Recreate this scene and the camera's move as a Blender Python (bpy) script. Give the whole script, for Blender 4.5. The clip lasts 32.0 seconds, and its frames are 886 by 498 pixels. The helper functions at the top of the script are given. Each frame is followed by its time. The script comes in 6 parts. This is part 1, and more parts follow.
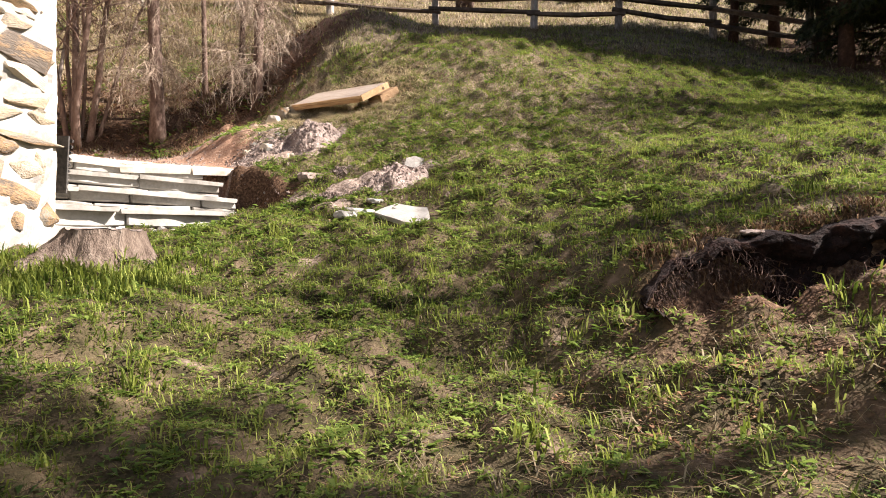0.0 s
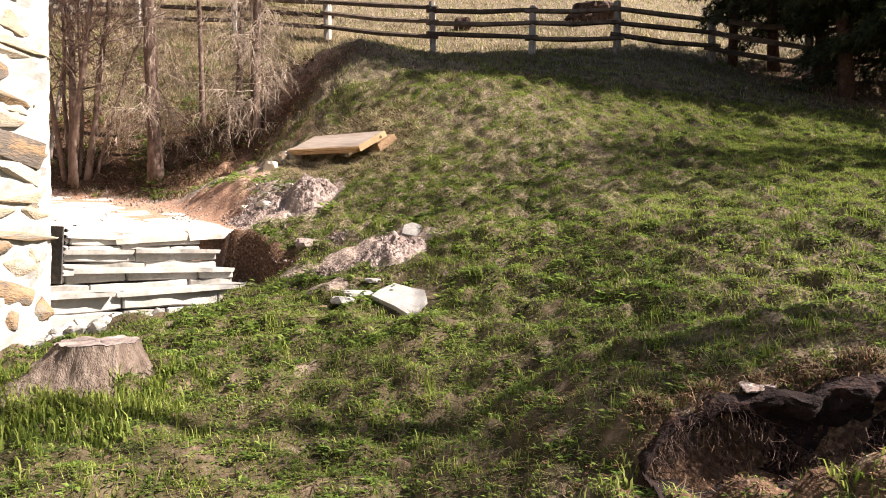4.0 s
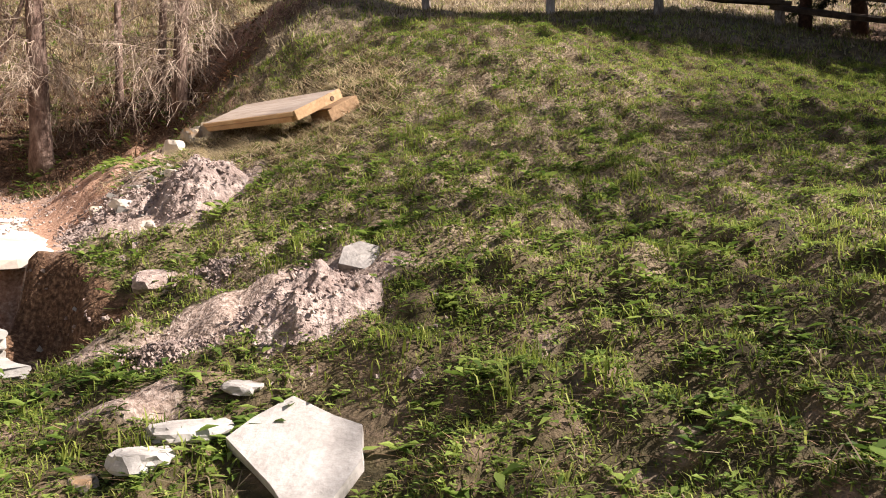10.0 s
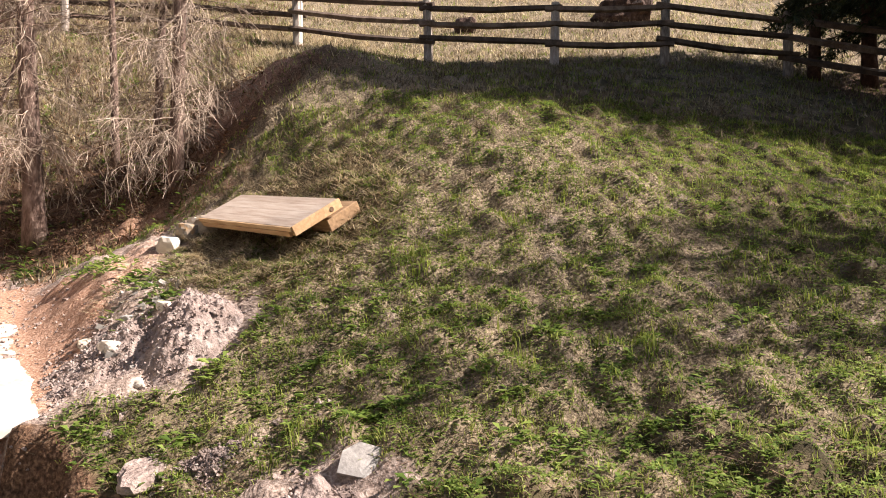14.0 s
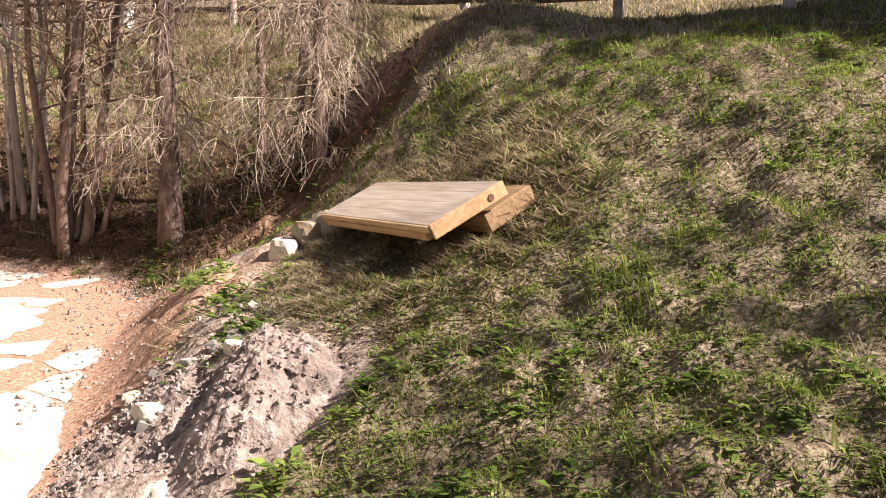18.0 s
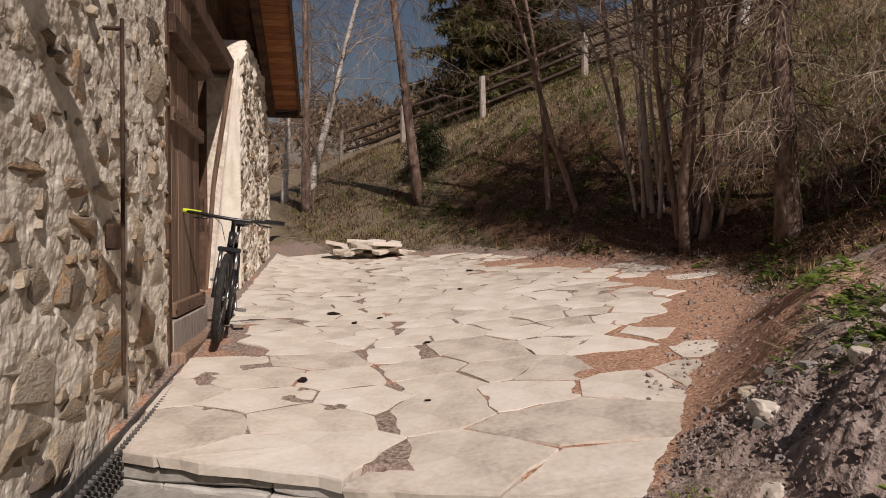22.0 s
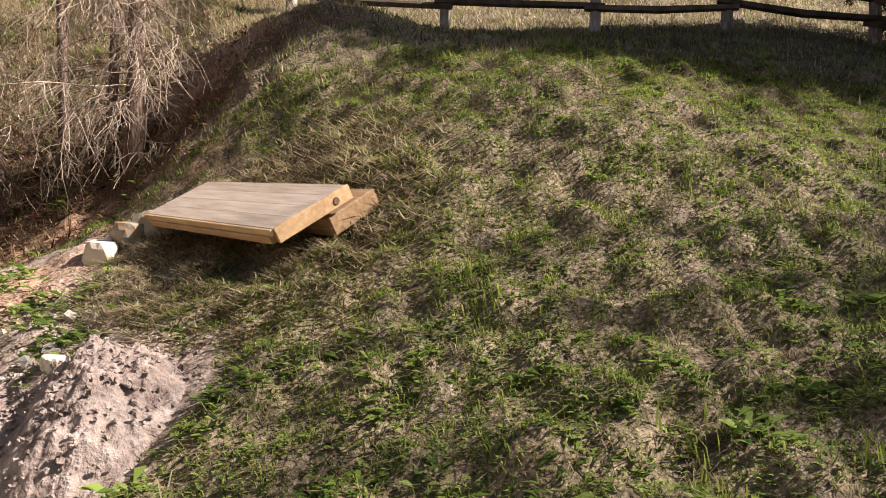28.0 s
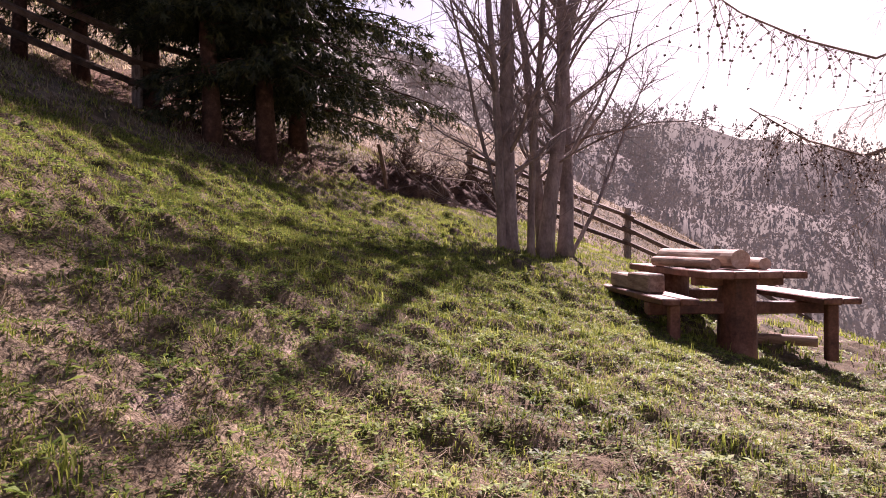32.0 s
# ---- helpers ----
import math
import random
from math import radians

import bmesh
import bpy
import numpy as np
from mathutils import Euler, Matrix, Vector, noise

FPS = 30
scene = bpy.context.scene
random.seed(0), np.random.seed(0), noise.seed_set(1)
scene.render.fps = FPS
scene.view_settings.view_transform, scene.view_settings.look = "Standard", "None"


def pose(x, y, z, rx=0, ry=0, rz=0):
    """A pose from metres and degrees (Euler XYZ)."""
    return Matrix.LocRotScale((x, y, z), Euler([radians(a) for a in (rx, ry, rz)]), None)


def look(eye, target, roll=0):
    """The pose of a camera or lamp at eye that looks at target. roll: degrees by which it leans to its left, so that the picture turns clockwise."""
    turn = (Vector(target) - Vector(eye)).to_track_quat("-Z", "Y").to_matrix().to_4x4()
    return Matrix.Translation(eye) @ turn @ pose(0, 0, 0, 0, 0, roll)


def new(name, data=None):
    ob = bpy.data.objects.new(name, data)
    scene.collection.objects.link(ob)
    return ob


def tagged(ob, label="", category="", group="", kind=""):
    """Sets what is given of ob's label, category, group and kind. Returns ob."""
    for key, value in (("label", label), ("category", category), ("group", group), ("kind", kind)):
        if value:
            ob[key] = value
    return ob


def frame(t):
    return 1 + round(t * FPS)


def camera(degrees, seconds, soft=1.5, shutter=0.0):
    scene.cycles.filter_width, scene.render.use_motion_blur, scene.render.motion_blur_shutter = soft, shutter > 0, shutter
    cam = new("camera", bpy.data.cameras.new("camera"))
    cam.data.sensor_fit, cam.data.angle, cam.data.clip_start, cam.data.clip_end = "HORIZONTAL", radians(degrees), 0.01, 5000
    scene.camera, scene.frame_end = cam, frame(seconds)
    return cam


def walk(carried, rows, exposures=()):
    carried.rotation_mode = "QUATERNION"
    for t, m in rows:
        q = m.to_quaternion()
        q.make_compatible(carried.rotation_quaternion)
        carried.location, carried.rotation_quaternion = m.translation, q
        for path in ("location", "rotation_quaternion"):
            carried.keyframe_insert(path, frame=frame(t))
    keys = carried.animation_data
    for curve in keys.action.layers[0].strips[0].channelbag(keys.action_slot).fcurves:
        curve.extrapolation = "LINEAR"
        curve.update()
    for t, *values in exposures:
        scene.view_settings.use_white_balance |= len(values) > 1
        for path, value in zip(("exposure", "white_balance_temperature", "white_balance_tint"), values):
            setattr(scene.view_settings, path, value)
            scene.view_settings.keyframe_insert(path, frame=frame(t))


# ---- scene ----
cam = camera(66.7, 32.0, soft=1.0)
# seconds, x, y, z, yaw, pitch, roll
ROWS = [
    (0.0, 0.075, -0.130, 1.599, 0.40, -0.03, -0.30),
    (0.5, 0.051, -0.140, 1.676, 0.29, -0.06, -0.23),
    (1.0, 0.047, -0.136, 1.751, 0.29, -0.05, -0.18),
    (1.5, 0.047, -0.124, 1.831, 0.29, -0.07, -0.15),
    (2.0, 0.096, -0.110, 1.907, 0.28, -0.08, -0.09),
    (2.5, 0.121, -0.107, 1.991, 0.37, -0.12, -0.02),
    (3.0, 0.135, -0.105, 2.070, 0.44, -0.15, 0.05),
    (3.5, 0.117, -0.102, 2.156, 0.48, -0.18, 0.18),
    (4.0, 0.099, -0.093, 2.252, 0.48, -0.23, 0.26),
    (4.5, 0.072, -0.089, 2.354, 0.47, -0.23, 0.23),
    (6.5, 0.136, 0.314, 2.396, 0.42, -0.15, 0.20),
    (7.0, 0.169, 0.659, 2.401, 0.45, -0.14, 0.17),
    (7.5, 0.204, 1.091, 2.403, 0.47, -0.09, 0.13),
    (8.0, 0.208, 1.578, 2.415, 0.46, -0.10, 0.20),
    (8.5, 0.234, 2.098, 2.419, 0.50, -0.07, 0.17),
    (9.0, 0.247, 2.626, 2.432, 0.52, -0.06, 0.25),
    (9.5, 0.211, 2.980, 2.453, 0.54, -0.10, 0.24),
    (10.0, 0.179, 3.064, 2.450, 0.55, -0.17, 0.21),
    (10.5, 0.162, 3.059, 2.615, 0.60, -0.19, 0.19),
    (11.0, 0.148, 3.033, 2.900, 0.60, -0.17, 0.18),
    (11.5, 0.164, 3.020, 3.184, 0.60, -0.13, 0.10),
    (12.0, 0.202, 2.998, 3.351, 0.61, -0.08, 0.12),
    (12.5, 0.218, 2.988, 3.342, 0.64, -0.04, 0.16),
    (13.0, 0.188, 3.004, 3.326, 0.63, -0.00, 0.17),
    (13.5, 0.170, 3.095, 3.335, 0.63, -0.01, 0.14),
    (14.0, 0.157, 3.269, 3.343, 0.61, -0.05, 0.12),
    (14.5, 0.131, 3.536, 3.351, 0.68, -0.03, 0.08),
    (16.5, 0.024, 5.064, 3.414, 0.04, -0.05, -0.16),
    (17.0, -0.037, 5.203, 3.414, 0.04, -0.15, -0.12),
    (17.5, -0.084, 5.167, 3.418, 2.76, -0.30, -0.04),
    (18.0, -0.092, 5.142, 3.412, 15.43, -0.37, 0.11),
    (18.5, -0.076, 5.090, 3.409, 27.81, -0.45, 0.19),
    (19.0, -0.075, 5.090, 3.414, 40.24, -0.51, 0.33),
    (19.5, -0.075, 5.091, 3.422, 52.55, -0.43, 0.18),
    (20.0, -0.067, 5.101, 3.419, 64.46, -0.45, 0.21),
    (20.5, -0.069, 5.103, 3.414, 64.57, -0.52, 0.35),
    (21.0, -0.092, 5.104, 3.413, 64.67, -0.54, 0.41),
    (21.5, -0.103, 5.108, 3.415, 64.69, -0.57, 0.40),
    (22.0, -0.087, 5.124, 3.420, 64.52, -0.65, 0.29),
    (22.5, -0.056, 5.132, 3.425, 64.37, -0.71, 0.28),
    (23.0, -0.088, 5.119, 3.417, 64.46, -0.69, 0.46),
    (23.5, -0.126, 5.117, 3.414, 62.07, -0.71, 0.44),
    (24.0, -0.107, 5.133, 3.426, 58.07, -0.74, 0.22),
    (24.5, -0.116, 5.142, 3.425, 54.19, -0.71, 0.32),
    (26.5, -0.130, 5.080, 3.430, 24.23, -0.65, 0.00),
    (27.0, -0.170, 5.052, 3.406, 15.99, -0.55, 0.00),
    (27.5, -0.201, 5.068, 3.415, 8.04, -0.50, 0.00),
    (28.0, -0.204, 5.098, 3.431, 0.36, -0.41, 0.08),
    (28.5, -0.192, 5.072, 3.424, -7.59, -0.43, 0.08),
    (29.0, -0.180, 5.082, 3.424, -15.70, -0.36, 0.27),
    (29.5, -0.156, 5.112, 3.423, -23.66, -0.28, 0.37),
    (30.0, -0.123, 5.132, 3.422, -31.84, -0.25, 0.53),
    (30.5, -0.081, 5.145, 3.420, -40.06, -0.19, 0.40),
    (31.0, -0.050, 5.165, 3.418, -48.27, -0.24, 0.53),
    (31.5, -0.030, 5.160, 3.420, -56.85, -0.28, 0.40),
    (32.0, -0.010, 5.150, 3.420, -65.45, -0.30, 0.40),
]
# seconds, stops, kelvin, tint
EXPOSURES = [(0.0, 1.78, 6500, 17), (4.0, 1.74, 6500, 17), (9.0, 1.60, 6500, 18), (14.0, 1.68, 6500, 19), (17.0, 1.75, 6500, 16), (18.0, 1.60, 6500, 18), (19.0, 0.50, 6500, 20), (20.0, 0.08, 6500, 20), (23.0, -0.15, 6500, 20), (24.5, 0.0, 6500, 20), (26.5, 0.75, 6500, 20), (28.0, 1.38, 6500, 16), (29.0, 2.0, 6500, 16), (30.0, 2.28, 6500, 18), (31.0, 2.3, 6500, 24), (31.7, 1.90, 6500, 44), (32.0, 1.80, 6500, 50)]
walk(cam, [(t, pose(x, y, z, 90 + pitch, roll, yaw)) for t, x, y, z, yaw, pitch, roll in ROWS], EXPOSURES)
import collections

# ---- light ----
SUN_DIR = Vector((1.0, -0.022, 0.0)).normalized()
SUN_UP = radians(43)
sun_vec = Vector((SUN_DIR.x * math.cos(SUN_UP), SUN_DIR.y * math.cos(SUN_UP), math.sin(SUN_UP)))
sun = new("sun", bpy.data.lights.new("sun", "SUN"))
sun.data.energy, sun.data.angle, sun.data.color = 5.0, radians(0.6), (1.0, 0.94, 0.84)
sun.matrix_world = look(sun_vec * 60, (0, 0, 0))
world = bpy.data.worlds.new("sky")
scene.world = world
world.use_nodes = True
sky = world.node_tree.nodes.new("ShaderNodeTexSky")
sky.sky_type, sky.sun_disc = "NISHITA", False
sky.sun_elevation, sky.sun_rotation = SUN_UP, math.atan2(SUN_DIR.x, SUN_DIR.y)
sky.dust_density, sky.air_density = 2.5, 1.4
world.node_tree.links.new(sky.outputs[0], world.node_tree.nodes["Background"].inputs[0])
world.node_tree.nodes["Background"].inputs[1].default_value = 0.037


# ---- materials ----
def material(name, stops, scale=4.0, rough=0.85, bump=0.3, fine=40.0, metal=0.0, stretch=(1, 1, 1), island=0.0, per_object=0.0, spec=0.3, detail=6.0, dist=0.02, glow=0.0):
    """Noise-coloured surface: stops are (position, colour) of a ramp over a coarse noise, with a fine noise for relief."""
    m = bpy.data.materials.new(name)
    m.use_nodes = True
    nt, out = m.node_tree, m.node_tree.nodes["Principled BSDF"]
    co = nt.nodes.new("ShaderNodeTexCoord")
    mp = nt.nodes.new("ShaderNodeMapping")
    mp.inputs["Scale"].default_value = stretch
    nt.links.new(co.outputs["Object"], mp.inputs[0])
    a = nt.nodes.new("ShaderNodeTexNoise")
    a.inputs["Scale"].default_value, a.inputs["Detail"].default_value, a.inputs["Roughness"].default_value = scale, detail, 0.62
    b = nt.nodes.new("ShaderNodeTexNoise")
    b.inputs["Scale"].default_value, b.inputs["Detail"].default_value = fine, 4.0
    for n in (a, b):
        nt.links.new(mp.outputs[0], n.inputs["Vector"])
    mix = nt.nodes.new("ShaderNodeMath")
    mix.operation = "MULTIPLY_ADD"
    mix.inputs[1].default_value = 0.35
    nt.links.new(b.outputs[0], mix.inputs[0])
    sub = nt.nodes.new("ShaderNodeMath")
    sub.operation = "SUBTRACT"
    sub.inputs[1].default_value = 0.175
    nt.links.new(a.outputs[0], sub.inputs[0])
    nt.links.new(sub.outputs[0], mix.inputs[2])
    fac = mix.outputs[0]
    for amount, node, socket in ((island, "ShaderNodeNewGeometry", "Random Per Island"), (per_object, "ShaderNodeObjectInfo", "Random")):
        if amount:
            r = nt.nodes.new(node)
            s = nt.nodes.new("ShaderNodeMath")
            s.operation = "MULTIPLY_ADD"
            s.inputs[1].default_value = amount
            off = nt.nodes.new("ShaderNodeMath")
            off.operation = "ADD"
            off.inputs[1].default_value = -amount / 2
            nt.links.new(r.outputs[socket], s.inputs[0])
            nt.links.new(fac, off.inputs[0])
            nt.links.new(off.outputs[0], s.inputs[2])
            fac = s.outputs[0]
    ramp = nt.nodes.new("ShaderNodeValToRGB")
    el = ramp.color_ramp.elements
    while len(el) < len(stops):
        el.new(0.5)
    for e, (p, c) in zip(el, stops):
        e.position, e.color = p, (*c, 1)
    nt.links.new(fac, ramp.inputs[0])
    nt.links.new(ramp.outputs[0], out.inputs["Base Color"])
    out.inputs["Roughness"].default_value, out.inputs["Metallic"].default_value = rough, metal
    out.inputs["Specular IOR Level"].default_value = spec
    if bump:
        bp = nt.nodes.new("ShaderNodeBump")
        bp.inputs["Strength"].default_value, bp.inputs["Distance"].default_value = bump, dist
        nt.links.new(mix.outputs[0], bp.inputs["Height"])
        nt.links.new(bp.outputs[0], out.inputs["Normal"])
    return m


def leafy(name, stops, see_through=0.35, rough=0.6):
    """Blades and needles: coloured island by island, letting some light through."""
    m = material(name, stops, scale=0.8, rough=rough, bump=0, fine=6.0, island=0.75, spec=0.25)
    nt = m.node_tree
    out, old = nt.nodes["Material Output"], nt.nodes["Principled BSDF"]
    tr = nt.nodes.new("ShaderNodeBsdfTranslucent")
    mx = nt.nodes.new("ShaderNodeMixShader")
    mx.inputs[0].default_value = see_through
    nt.links.new(old.inputs["Base Color"].links[0].from_socket, tr.inputs[0])
    nt.links.new(old.outputs[0], mx.inputs[1])
    nt.links.new(tr.outputs[0], mx.inputs[2])
    nt.links.new(mx.outputs[0], out.inputs[0])
    return m


def ground_material():
    """Turf, dry thatch, grey soil and red earth, blended by three masks of the ground mesh."""
    m = bpy.data.materials.new("ground_turf")
    m.use_nodes = True
    nt, out = m.node_tree, m.node_tree.nodes["Principled BSDF"]
    co = nt.nodes.new("ShaderNodeTexCoord")

    def tex(scale, detail=5.0, rough=0.6):
        n = nt.nodes.new("ShaderNodeTexNoise")
        n.inputs["Scale"].default_value, n.inputs["Detail"].default_value, n.inputs["Roughness"].default_value = scale, detail, rough
        nt.links.new(co.outputs["Object"], n.inputs["Vector"])
        return n.outputs[0]

    def ramp(fac, stops):
        r = nt.nodes.new("ShaderNodeValToRGB")
        el = r.color_ramp.elements
        while len(el) < len(stops):
            el.new(0.5)
        for e, (p, c) in zip(el, stops):
            e.position, e.color = p, (*c, 1)
        nt.links.new(fac, r.inputs[0])
        return r.outputs[0]

    def blend(fac, a, b):
        n = nt.nodes.new("ShaderNodeMix")
        n.data_type = "RGBA"
        nt.links.new(fac, n.inputs[0])
        nt.links.new(a, n.inputs[6])
        nt.links.new(b, n.inputs[7])
        return n.outputs[2]

    def mask(name, noise_socket, low=0.35, high=0.65):
        at = nt.nodes.new("ShaderNodeAttribute")
        at.attribute_name = name
        ad = nt.nodes.new("ShaderNodeMath")
        ad.operation = "MULTIPLY_ADD"
        ad.inputs[1].default_value = 0.7
        nt.links.new(noise_socket, ad.inputs[0])
        sb = nt.nodes.new("ShaderNodeMath")
        sb.operation = "SUBTRACT"
        sb.inputs[1].default_value = 0.35
        nt.links.new(at.outputs["Fac"], sb.inputs[0])
        nt.links.new(sb.outputs[0], ad.inputs[2])
        mr = nt.nodes.new("ShaderNodeMapRange")
        mr.inputs[1].default_value, mr.inputs[2].default_value = low, high
        nt.links.new(ad.outputs[0], mr.inputs[0])
        return mr.outputs[0]

    coarse, mid, fine = tex(0.9), tex(6.0), tex(45.0, 3.0)
    turf = ramp(mid, [(0.30, (0.024, 0.020, 0.010)), (0.46, (0.060, 0.048, 0.024)), (0.60, (0.11, 0.080, 0.050)), (0.75, (0.22, 0.155, 0.115))])
    thatch = ramp(fine, [(0.28, (0.050, 0.037, 0.022)), (0.50, (0.160, 0.122, 0.078)), (0.72, (0.34, 0.27, 0.18))])
    soil = ramp(fine, [(0.30, (0.10, 0.070, 0.055)), (0.50, (0.24, 0.180, 0.145)), (0.72, (0.40, 0.33, 0.28))])
    red = ramp(fine, [(0.30, (0.19, 0.098, 0.062)), (0.52, (0.35, 0.205, 0.135)), (0.72, (0.50, 0.355, 0.265))])
    litter = ramp(fine, [(0.30, (0.032, 0.018, 0.011)), (0.52, (0.100, 0.056, 0.033)), (0.74, (0.24, 0.155, 0.095))])
    col = blend(mask("dry", mid), turf, thatch)
    col = blend(mask("litter", mid), col, litter)
    col = blend(mask("soil", mid), col, soil)
    col = blend(mask("red", mid), col, red)
    nt.links.new(col, out.inputs["Base Color"])
    out.inputs["Roughness"].default_value = 0.95
    out.inputs["Specular IOR Level"].default_value = 0.15
    add = nt.nodes.new("ShaderNodeMath")
    add.operation = "MULTIPLY_ADD"
    add.inputs[1].default_value = 0.4
    nt.links.new(fine, add.inputs[0])
    nt.links.new(mid, add.inputs[2])
    bp = nt.nodes.new("ShaderNodeBump")
    bp.inputs["Strength"].default_value, bp.inputs["Distance"].default_value = 0.7, 0.05
    nt.links.new(add.outputs[0], bp.inputs["Height"])
    nt.links.new(bp.outputs[0], out.inputs["Normal"])
    return m


M_GROUND = ground_material()
M_SLAB = material("pale_stone_slab", [(0.20, (0.31, 0.265, 0.215)), (0.38, (0.47, 0.41, 0.34)), (0.55, (0.57, 0.51, 0.43)), (0.80, (0.66, 0.61, 0.54))], 2.6, 0.7, 0.5, 30, per_object=0.30, dist=0.012, detail=9.0)
M_FLAG = material("grey_flat_stone", [(0.20, (0.17, 0.153, 0.137)), (0.38, (0.265, 0.245, 0.222)), (0.55, (0.335, 0.312, 0.285)), (0.80, (0.42, 0.397, 0.368))], 5.0, 0.75, 0.6, 40, per_object=0.25, dist=0.012, detail=9.0)
M_STEP = material("worn_step_stone", [(0.20, (0.13, 0.116, 0.098)), (0.38, (0.25, 0.232, 0.205)), (0.55, (0.335, 0.316, 0.285)), (0.80, (0.42, 0.402, 0.368))], 3.5, 0.75, 0.6, 35, per_object=0.30, dist=0.012, detail=9.0)
M_STONE = material("field_stone", [(0.18, (0.12, 0.097, 0.078)), (0.34, (0.30, 0.190, 0.100)), (0.46, (0.20, 0.18, 0.15)), (0.60, (0.31, 0.24, 0.16)), (0.82, (0.42, 0.36, 0.285))], 2.5, 0.85, 0.7, 22, per_object=0.75, dist=0.03)
M_TIMBER = material("brown_sawn_timber", [(0.3, (0.15, 0.088, 0.045)), (0.55, (0.25, 0.155, 0.080)), (0.8, (0.36, 0.24, 0.135))], 5, 0.75, 0.25, 60, stretch=(1, 7, 7), dist=0.004)
M_MORTAR = material("rough_lime_mortar", [(0.22, (0.20, 0.155, 0.115)), (0.40, (0.50, 0.43, 0.345)), (0.6, (0.70, 0.64, 0.54)), (0.8, (0.80, 0.75, 0.66))], 4.5, 0.95, 0.8, 20, dist=0.03)
M_PLASTER = material("pale_plaster", [(0.3, (0.58, 0.52, 0.43)), (0.7, (0.74, 0.69, 0.60))], 3, 0.9, 0.4, 30)
M_OLDWOOD = material("weathered_planks", [(0.25, (0.075, 0.045, 0.030)), (0.5, (0.17, 0.105, 0.070)), (0.78, (0.29, 0.20, 0.145))], 5, 0.8, 0.5, 60, stretch=(6, 6, 0.5), per_object=0.3, dist=0.006)
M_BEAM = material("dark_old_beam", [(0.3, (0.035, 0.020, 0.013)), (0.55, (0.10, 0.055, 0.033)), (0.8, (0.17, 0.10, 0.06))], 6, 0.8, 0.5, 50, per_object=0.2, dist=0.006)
M_SOFFIT = material("new_larch_boards", [(0.3, (0.20, 0.072, 0.027)), (0.55, (0.33, 0.130, 0.050)), (0.8, (0.45, 0.21, 0.09))], 4, 0.6, 0.2, 50, stretch=(6, 1, 6), per_object=0.35, dist=0.004)
M_FRESHWOOD = material("fresh_sawn_wood", [(0.3, (0.35, 0.205, 0.10)), (0.55, (0.46, 0.295, 0.155)), (0.8, (0.56, 0.40, 0.24))], 5, 0.65, 0.25, 60, stretch=(1, 7, 7), per_object=0.2, dist=0.004)
M_GREYTOP = material("silvered_wood", [(0.25, (0.26, 0.19, 0.14)), (0.5, (0.40, 0.32, 0.255)), (0.8, (0.52, 0.45, 0.38))], 4, 0.6, 0.25, 60, stretch=(0.6, 6, 6), per_object=0.2, dist=0.004)
M_POST = material("grey_fence_wood", [(0.25, (0.13, 0.105, 0.085)), (0.5, (0.30, 0.255, 0.215)), (0.8, (0.50, 0.45, 0.40))], 7, 0.85, 0.5, 60, stretch=(4, 4, 1), per_object=0.3, dist=0.006)
M_RAIL = material("dark_fence_rail", [(0.25, (0.045, 0.032, 0.024)), (0.55, (0.115, 0.080, 0.058)), (0.8, (0.22, 0.165, 0.125))], 6, 0.85, 0.5, 50, per_object=0.3, dist=0.006)
M_LARCHBARK = material("larch_bark", [(0.25, (0.040, 0.024, 0.018)), (0.48, (0.135, 0.086, 0.066)), (0.75, (0.31, 0.225, 0.18))], 11, 0.95, 1.0, 60, stretch=(1, 1, 0.35), dist=0.03)
M_TWIG = material("larch_twigs", [(0.3, (0.12, 0.086, 0.063)), (0.55, (0.31, 0.235, 0.175)), (0.8, (0.50, 0.41, 0.32))], 3, 0.9, 0, 20, island=0.4)
M_HAZELBARK = material("grey_brown_bark", [(0.25, (0.070, 0.045, 0.035)), (0.5, (0.165, 0.105, 0.078)), (0.8, (0.33, 0.245, 0.195))], 9, 0.85, 0.5, 60, stretch=(1, 1, 0.4), dist=0.01)
M_ALDERBARK = material("grey_alder_bark", [(0.25, (0.075, 0.056, 0.048)), (0.5, (0.19, 0.150, 0.132)), (0.8, (0.36, 0.305, 0.27))], 7, 0.85, 0.8, 45, stretch=(1, 1, 0.45), dist=0.02, detail=8.0)
M_PALEBARK = material("pale_stem_bark", [(0.25, (0.15, 0.115, 0.098)), (0.5, (0.27, 0.22, 0.19)), (0.8, (0.42, 0.36, 0.32))], 7, 0.85, 0.5, 50, stretch=(1, 1, 0.45), dist=0.01)
M_BIRCHBARK = material("birch_bark", [(0.33, (0.10, 0.08, 0.07)), (0.42, (0.46, 0.42, 0.38)), (0.8, (0.66, 0.63, 0.58))], 6, 0.8, 0.2, 40, stretch=(1, 1, 3))
M_SPRUCEBARK = material("spruce_bark", [(0.25, (0.030, 0.016, 0.011)), (0.55, (0.085, 0.046, 0.032)), (0.8, (0.17, 0.10, 0.072))], 12, 0.95, 0.8, 60, dist=0.02)
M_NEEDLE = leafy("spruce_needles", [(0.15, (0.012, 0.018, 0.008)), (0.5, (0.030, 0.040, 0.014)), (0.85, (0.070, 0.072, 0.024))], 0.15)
# lighter yellow-green needles: sunlight put into the colour of the western spruces
M_NEEDLE_SUN = leafy("sunlit_spruce_needles", [(0.15, (0.024, 0.026, 0.010)), (0.5, (0.068, 0.062, 0.020)), (0.85, (0.15, 0.125, 0.042))], 0.3)
